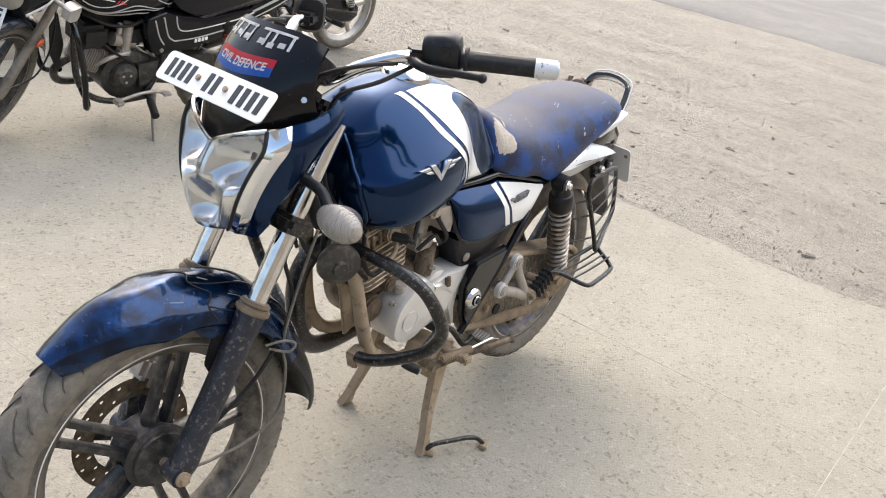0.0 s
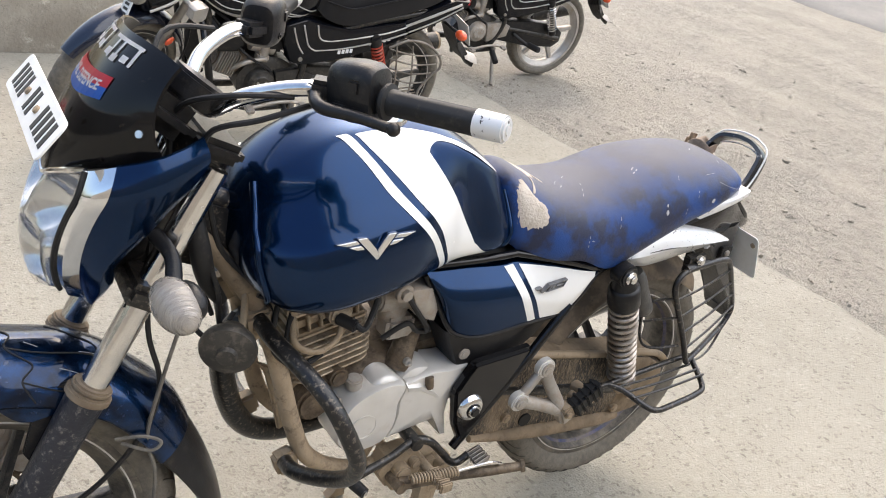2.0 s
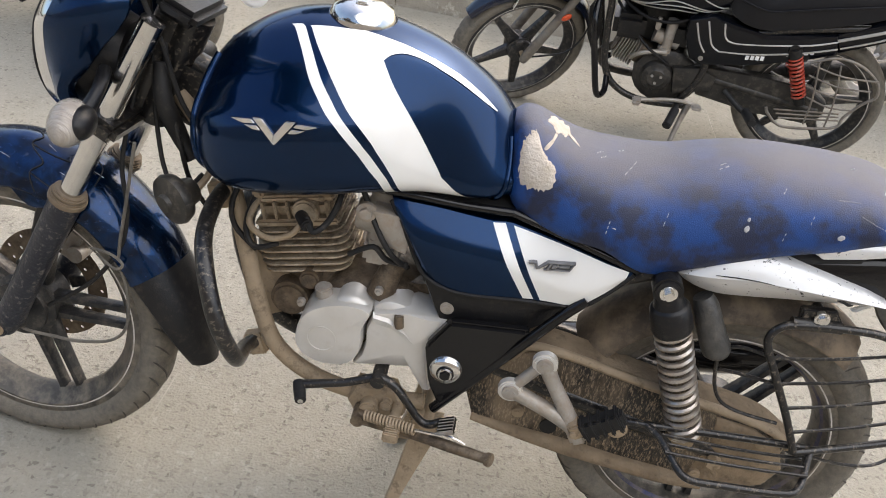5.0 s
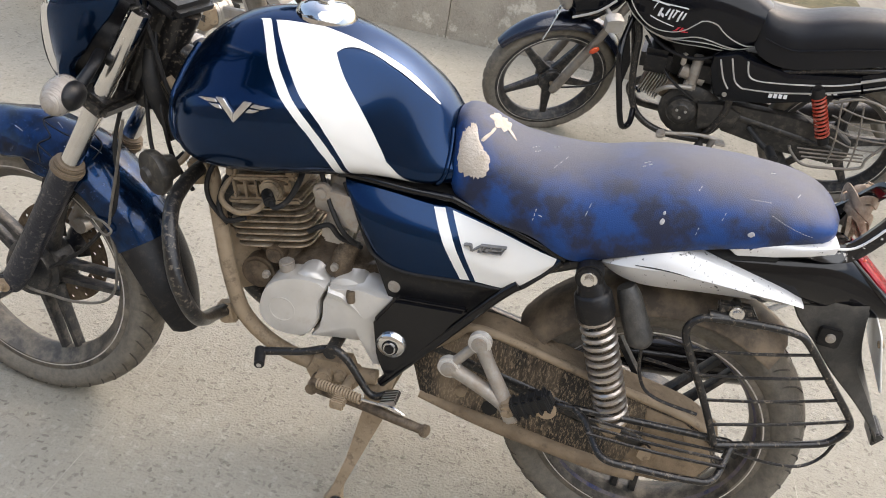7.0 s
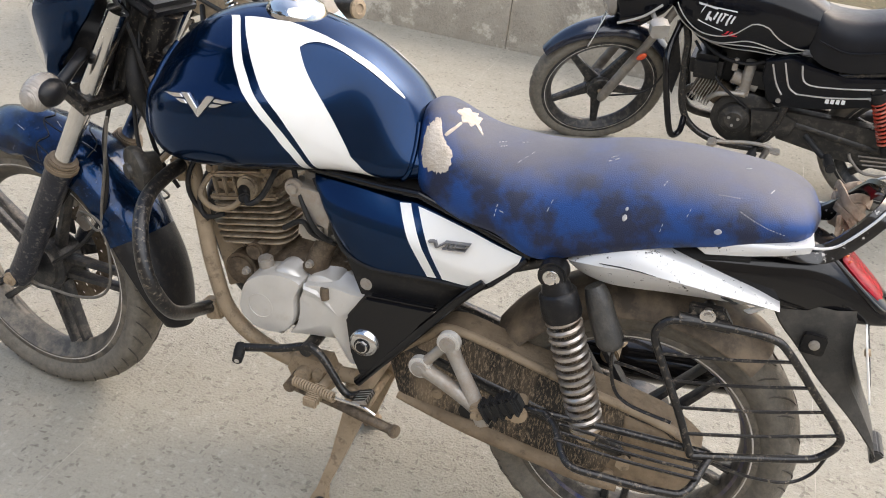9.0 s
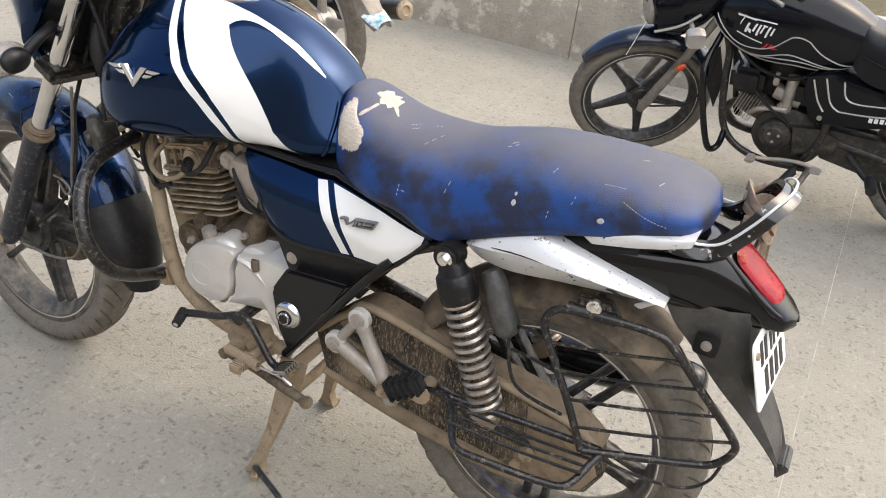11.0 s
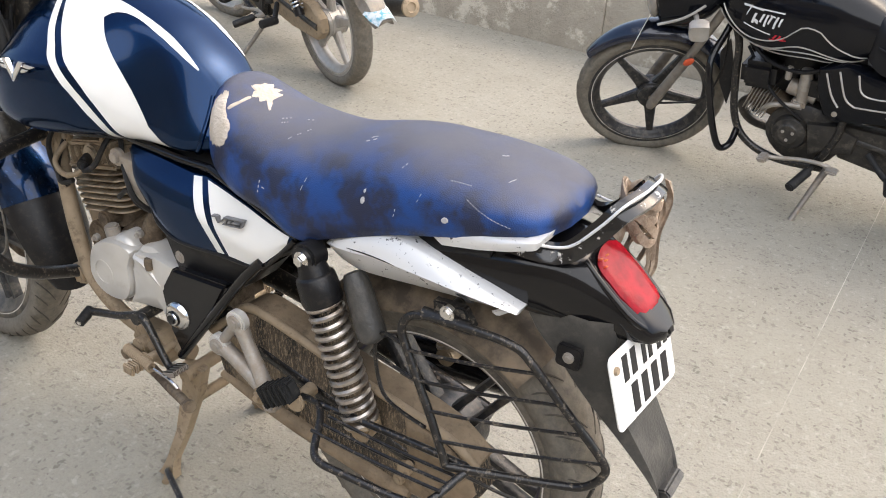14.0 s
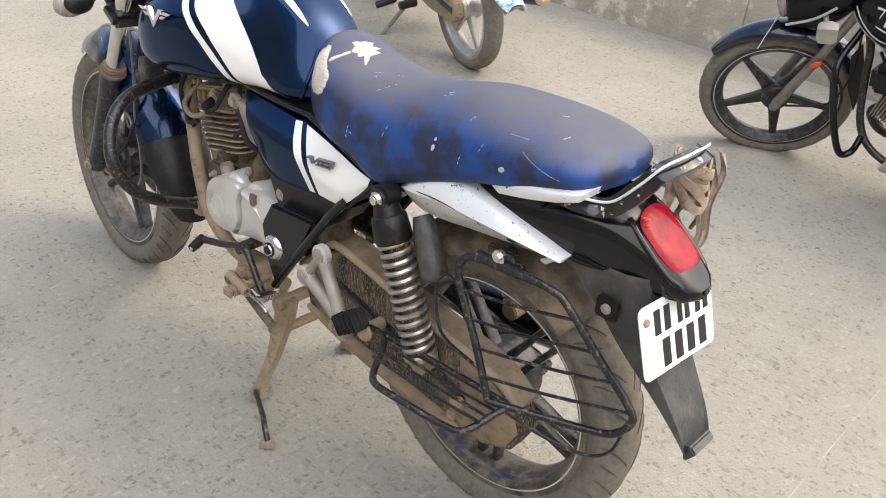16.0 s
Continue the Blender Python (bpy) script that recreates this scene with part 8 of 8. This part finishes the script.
            part("badge_bar", f(join(*[box((0.014, 0.003, 0.012), (0.170 - 0.02 * k, 0.131, 0.518 + 0.006 * k), (0, 15, 0), bevel=0) for k in range(5)])), M_STICKWHITE, sp, "small white badge bars")
        tp = part("tail_panel", f(bulged(edge_line([(0.03, 0.625), (0.0, 0.555), (-0.12, 0.615), (-0.24, 0.690), (-0.275, 0.735), (-0.20, 0.735), (-0.10, 0.690)], 3), 0.118, 0.006, depth=0.05)), body, t, "black tail panel")
        part("pin_line", f(tube([(0.02, 0.1255, 0.605), (-0.10, 0.1255, 0.660), (-0.23, 0.123, 0.722)], 0.006, 6, 5)), M_GREYLINE, tp, "grey tail stripe")
        part("pin_line", f(tube([(0.0, 0.1255, 0.578), (-0.12, 0.1255, 0.636), (-0.24, 0.122, 0.708)], 0.0035, 6, 5)), M_GREYLINE, tp, "grey tail stripe")
        rs = part("turn_signal", blob((0.025, 0.034, 0.022), (-0.24, 0.17 * s, 0.60), seg=14), M_ORANGE, t, "amber rear turn signal")
        part("stem", tube([(-0.20, 0.08 * s, 0.615), (-0.235, 0.15 * s, 0.602)], 0.007, 8, 2), M_BLACK, rs, "black stem")
        top, bot = Vector((0.155, 0.125 * s, 0.545)), Vector((0.055, 0.125 * s, 0.325))
        sh = part("shock_absorber", join(cyl(top - Vector((0, 0.03 * s, 0)), top + Vector((0, 0.015 * s, 0)), 0.02, seg=16), cyl(top, top.lerp(bot, 0.15), 0.027, seg=18), cyl(top, bot, 0.014, seg=14), cyl(bot, bot.lerp(top, 0.12), 0.022, seg=16)), M_BLACK, t, "rear shock absorber")
        part("spring", spring_mesh(top.lerp(bot, 0.14), top.lerp(bot, 0.88), 0.024, 11, 0.0048, 14), spring, sh, "coil spring")
        part("swingarm", tube([(0.46, 0.08 * s, 0.335), (0.2, 0.085 * s, 0.31), (-0.03, 0.085 * s, 0.285)], 0.018, 10), M_CASEG, t, "black swingarm")
        part("passenger_peg", join(tube([(0.34, 0.10 * s, 0.30), (0.27, 0.15 * s, 0.265), (0.24, 0.165 * s, 0.258)], 0.012, 10, 4), cyl((0.245, 0.155 * s, 0.26), (0.225, 0.245 * s, 0.265), 0.019, seg=14, bevel=0.004)), M_RUBBER, t, "rubber passenger foot rest")
        part("foot_rest", join(cyl((0.50, 0.07 * s, 0.215), (0.505, 0.16 * s, 0.205), 0.010, seg=10), cyl((0.505, 0.155 * s, 0.205), (0.535, 0.255 * s, 0.18), 0.0175, seg=14, bevel=0.004)), M_RUBBER, t, "ribbed rider foot rest")
    part("tail_lamp", loft([[(x, w * a, z + h * b) for a, b in ((-1, -0.7), (0, -1), (1, -0.7), (1, 0.7), (0, 1), (-1, 0.7))] for x, w, z, h in ((-0.21, 0.085, 0.745, 0.035), (-0.27, 0.08, 0.735, 0.038), (-0.315, 0.06, 0.715, 0.03), (-0.325, 0.04, 0.71, 0.02))]), M_RED, t, "red tail lamp")
    rings = []
    for x, w, z in ((0.02, 0.07, 0.60), (-0.10, 0.075, 0.625), (-0.20, 0.075, 0.640), (-0.27, 0.07, 0.60), (-0.33, 0.065, 0.50), (-0.40, 0.055, 0.43), (-0.45, 0.045, 0.405)):
        rings.append([(x, w, z - 0.02), (x - 0.02, w * 0.6, z + 0.005), (x - 0.025, 0, z + 0.01), (x - 0.02, -w * 0.6, z + 0.005), (x, -w, z - 0.02), (x + 0.006, -w * 0.9, z - 0.022), (x - 0.018, 0, z + 0.004), (x + 0.006, w * 0.9, z - 0.022)])
    rm = part("rear_mudguard", loft(rings), tailmat or M_BODY, t, "black rear mudguard")
    part("mudguard_tip", loft([[(x, w * a, z + b) for a, b in ((-1, -0.012), (-0.6, 0.010), (0, 0.015), (0.6, 0.010), (1, -0.012))] for x, w, z in ((-0.385, 0.060, 0.445), (-0.43, 0.054, 0.425), (-0.475, 0.044, 0.412))], caps=False, closed_ring=False), M_FOIL if tailmat else M_GREY, rm, "shiny mudguard end")
    rpm = Matrix.Translation((-0.345, 0, 0.56)) @ Matrix.Rotation(radians(-90), 4, "Z") @ Matrix.Rotation(radians(-24), 4, "X")
    rp_ = part("number_plate", slab(rounded(-0.09, 0.09, -0.055, 0.055, 0.008), -0.0015, 0.0015, 0), M_PLATE, t, "white rear number plate", rpm)
    for z0, k in ((0.006, 6), (-0.045, 4)):
        plate_bars(rp_, rpm, -0.07, 0.07, z0, z0 + 0.036, k, -0.0026, -0.001, 0.4)
    # dark boxes added as filler behind the hoses, closing the gap under the tank
    part("engine_bay_cover", join(box((0.30, 0.05, 0.24), (0.645, -0.03, 0.50), (0, 6, 0), 0.03), box((0.10, 0.12, 0.10), (0.56, 0.01, 0.47), (0, 0, 0), 0.02), tube([(0.86, 0.02, 0.60), (0.74, 0.08, 0.54), (0.62, 0.09, 0.53), (0.54, 0.08, 0.56)], 0.008, 8, 4), tube([(0.83, 0.03, 0.55), (0.70, 0.09, 0.43), (0.58, 0.10, 0.36)], 0.006, 8, 4)), M_BLACK, t, "black hoses and added dark filler boxes under the tank")
    # engine
    en = part("engine", loft([[(x + r * math.cos(a), y, z + 0.85 * r * math.sin(a)) for a in (2 * math.pi * i / 20 for i in range(20))] for x, r, z, y in ((0.57, 0.09, 0.29, -0.12), (0.57, 0.13, 0.29, -0.09), (0.57, 0.135, 0.29, 0.07), (0.57, 0.11, 0.29, 0.085))]), M_CASEG, t, "dusty dark single-cylinder engine")
    part("engine_cover", lathe([(0, 0.024), (0.034, 0.024), (0.040, 0.018), (0.056, 0.014), (0.064, 0.0), (0.066, -0.05)], 32, (0.612, 0.095, 0.30)), cover, en, "round dark engine cover")
    part("cover_boss", join(*[cyl((0.612 + 0.02 * math.cos(a), 0.118, 0.30 + 0.02 * math.sin(a)), (0.612 + 0.02 * math.cos(a), 0.122, 0.30 + 0.02 * math.sin(a)), 0.006, seg=8) for a in (0.5, 2.6, 4.7)]), M_RIMS, en, "worn raised marks")
    part("rear_casing", bulged(edge_line([(0.56, 0.355), (0.535, 0.24), (0.47, 0.262), (0.392, 0.285), (0.385, 0.350), (0.46, 0.375)], 3), 0.105, 0.008, depth=0.08), cover, en, "dark rear engine casing")
    ct = Matrix.Translation((0.66, 0, 0.335)) @ Matrix.Rotation(radians(72), 4, "Y")
    part("cylinder", cyl((0, 0, 0), (0, 0, 0.14), 0.05, seg=18), M_ENGINE, en, "cylinder barrel", ct)
    for k in range(8):
        part("cooling_fin", slab(rounded(-0.052, 0.052, -0.068, 0.068, 0.012, 3), 0.055 + 0.011 * k, 0.058 + 0.011 * k, 0), M_GREY, en, "", ct @ Matrix.Rotation(radians(90), 4, "X"))
    part("airbox", box((0.125, 0.15, 0.10), (0.765, 0.02, 0.475), (0, 4, 0), 0.02), M_BLACK, t, "black box over the engine")
    part("intake", join(cyl((0.66, 0.04, 0.45), (0.56, 0.04, 0.43), 0.03, seg=16), cyl((0.605, 0.06, 0.41), (0.605, 0.06, 0.53), 0.022, seg=14), box((0.05, 0.05, 0.04), (0.61, 0.06, 0.40), bevel=0.008), box((0.02, 0.02, 0.05), (0.66, 0.085, 0.515), bevel=0.004)), M_GREY, en, "grey carburettor")
    part("hose", tube([(0.73, 0.06, 0.34), (0.70, 0.09, 0.38), (0.66, 0.09, 0.395), (0.60, 0.08, 0.40)], 0.010, 10), M_GREY, en, "grey hose")
    part("frame", join(tube([(0.93, 0.03, 0.70), (0.86, 0.06, 0.58), (0.845, 0.07, 0.45), (0.82, 0.08, 0.30), (0.76, 0.085, 0.215), (0.64, 0.085, 0.175), (0.46, 0.085, 0.19)], 0.014, 10), tube([(0.50, 0.10, 0.21), (0.45, 0.11, 0.34), (0.42, 0.11, 0.50), (0.20, 0.11, 0.60), (-0.15, 0.10, 0.68)], 0.014, 10), box((0.5, 0.16, 0.14), (0.30, 0, 0.52), bevel=0.03)), M_FRAME, t, "black frame tubes")
    part("exhaust", tube([(0.80, -0.03, 0.33), (0.84, -0.06, 0.27), (0.78, -0.10, 0.19), (0.55, -0.14, 0.18), (0.30, -0.16, 0.24), (-0.05, -0.175, 0.33), (-0.36, -0.18, 0.40)], [0.016, 0.017, 0.018, 0.02, 0.034, 0.042, 0.042], 16, 5), M_CASEG, t, "dusty dark silencer")
    part("silencer_end", join(lathe([(0.041, 0), (0.041, 0.012), (0.022, 0.018), (0.018, 0.010), (0.0, 0.010)], 24, axis="X")), M_STEEL, t, "brown silencer end", Matrix.Translation((-0.36, -0.18, 0.40)) @ Matrix.Rotation(radians(191), 4, "Y"))
    # crash guard
    for s in (1, -1):
        part("crash_guard", tube([(0.885, 0.05 * s, 0.66), (0.90, 0.10 * s, 0.60), (0.905, 0.19 * s, 0.53), (0.87, 0.215 * s, 0.38), (0.83, 0.19 * s, 0.225), (0.80, 0.15 * s, 0.215), (0.80, 0.09 * s, 0.25)], 0.0125, 12, 6), M_GLOSS, t, "black tubular crash guard")
    part("leg_shield", slab([(0.90, 0.56), (0.93, 0.50), (0.915, 0.38), (0.875, 0.30), (0.86, 0.42)], 0.02, 0.026, 0.002), M_BLACK, t, "black plastic shield behind the front wheel")
    # chain case, stand, levers
    part("chain_case", bulged(edge_line([(0.50, 0.35), (0.43, 0.378), (0.20, 0.385), (0.02, 0.375), (-0.055, 0.325), (-0.06, 0.265), (-0.01, 0.222), (0.22, 0.222), (0.44, 0.25)], 3), 0.092, 0.004, depth=0.03), chain or M_CASEG, t, "grimy chain case")
    part("side_stand", join(tube([(0.455, 0.10, 0.205), (0.48, 0.16, 0.13), (0.505, 0.235, 0.045), (0.512, 0.252, 0.028)], [0.014, 0.011, 0.010, 0.012], 10, 4), box((0.052, 0.034, 0.008), (0.514, 0.256, 0.020), (-12, 0, 20), 0.003)), M_GRILL, t, "extended side stand")
    part("gear_lever", join(tube([(0.665, 0.155, 0.215), (0.62, 0.135, 0.210), (0.55, 0.13, 0.225), (0.48, 0.135, 0.235), (0.43, 0.14, 0.230)], 0.008, 10, 4), box((0.035, 0.05, 0.022), (0.665, 0.165, 0.213), (0, 10, 0), 0.006), box((0.04, 0.04, 0.012), (0.43, 0.155, 0.232), bevel=0.004)), M_GREY, t, "worn rocker gear lever")
    if guard:
        gd_ = part("wheel_guard", tube([(0.175, 0.15, 0.295), (0.16, 0.155, 0.272), (0.105, 0.175, 0.242), (0.0, 0.18, 0.258), (-0.095, 0.175, 0.285), (-0.108, 0.17, 0.33), (-0.15, 0.165, 0.395), (-0.19, 0.16, 0.435), (-0.17, 0.155, 0.49), (-0.09, 0.15, 0.54), (0.0, 0.145, 0.548), (0.085, 0.145, 0.51)], 0.0058, 10, 5), M_GRILL, t, "grey rod wheel guard with step")
        for k in range(4):
            z = 0.345 + 0.045 * k
            part("guard_rod", tube([(0.085 - 0.012 * (3 - k), 0.155, z + 0.03), (-0.04, 0.168, z + 0.012), (-0.135 - 0.012 * k, 0.168, z + 0.02)], 0.0036, 8, 4), M_GRILL, gd_, "thin guard rod")
        for k in range(3):
            part("guard_rod", tube([(0.14 - 0.01 * k, 0.135 + 0.015 * k, 0.285 - 0.008 * k), (-0.10, 0.13 + 0.015 * k, 0.318 - 0.006 * k)], 0.0036, 8, 2), M_GRILL, gd_, "thin step rod")
        for x in (0.06, -0.02):
            part("guard_rod", tube([(x, 0.16, 0.53), (x - 0.03, 0.172, 0.38), (x - 0.035, 0.175, 0.27)], 0.0036, 8, 3), M_GRILL, gd_, "upright guard rod")
    t.matrix_world = m
    return t


def stood(x, y, yaw, lean):
    """Leaning to its left on the side stand, about the line of the tyres."""
    return pose(x, y, 0.0, 0, 0, yaw) @ pose(0, 0, 0, -lean, 0, 0)


commuter("motorcycle", "black motorcycle with silver lines, red rear springs, on its side stand", stood(-0.715, -2.255, -3.0, 10.5), steer=30, spring=M_SPRINGRED)
commuter("motorcycle", "black motorcycle with pale alloy wheels by the roadside earth", stood(-2.52, -3.17, -2.0, 8.0), steer=20, rim=M_RIMS, guard=False, badge=False, cover=M_GREY, chain=M_BLACK, plate=False)
commuter("motorcycle", "dusty motorcycle with a foil-patched rear mudguard near the wall", stood(1.86, -2.05, -22.0, 8.0), steer=15, guard=False, badge=False, rim=M_RIMS, chain=M_STEEL, tailmat=M_GRILL, plate=False)
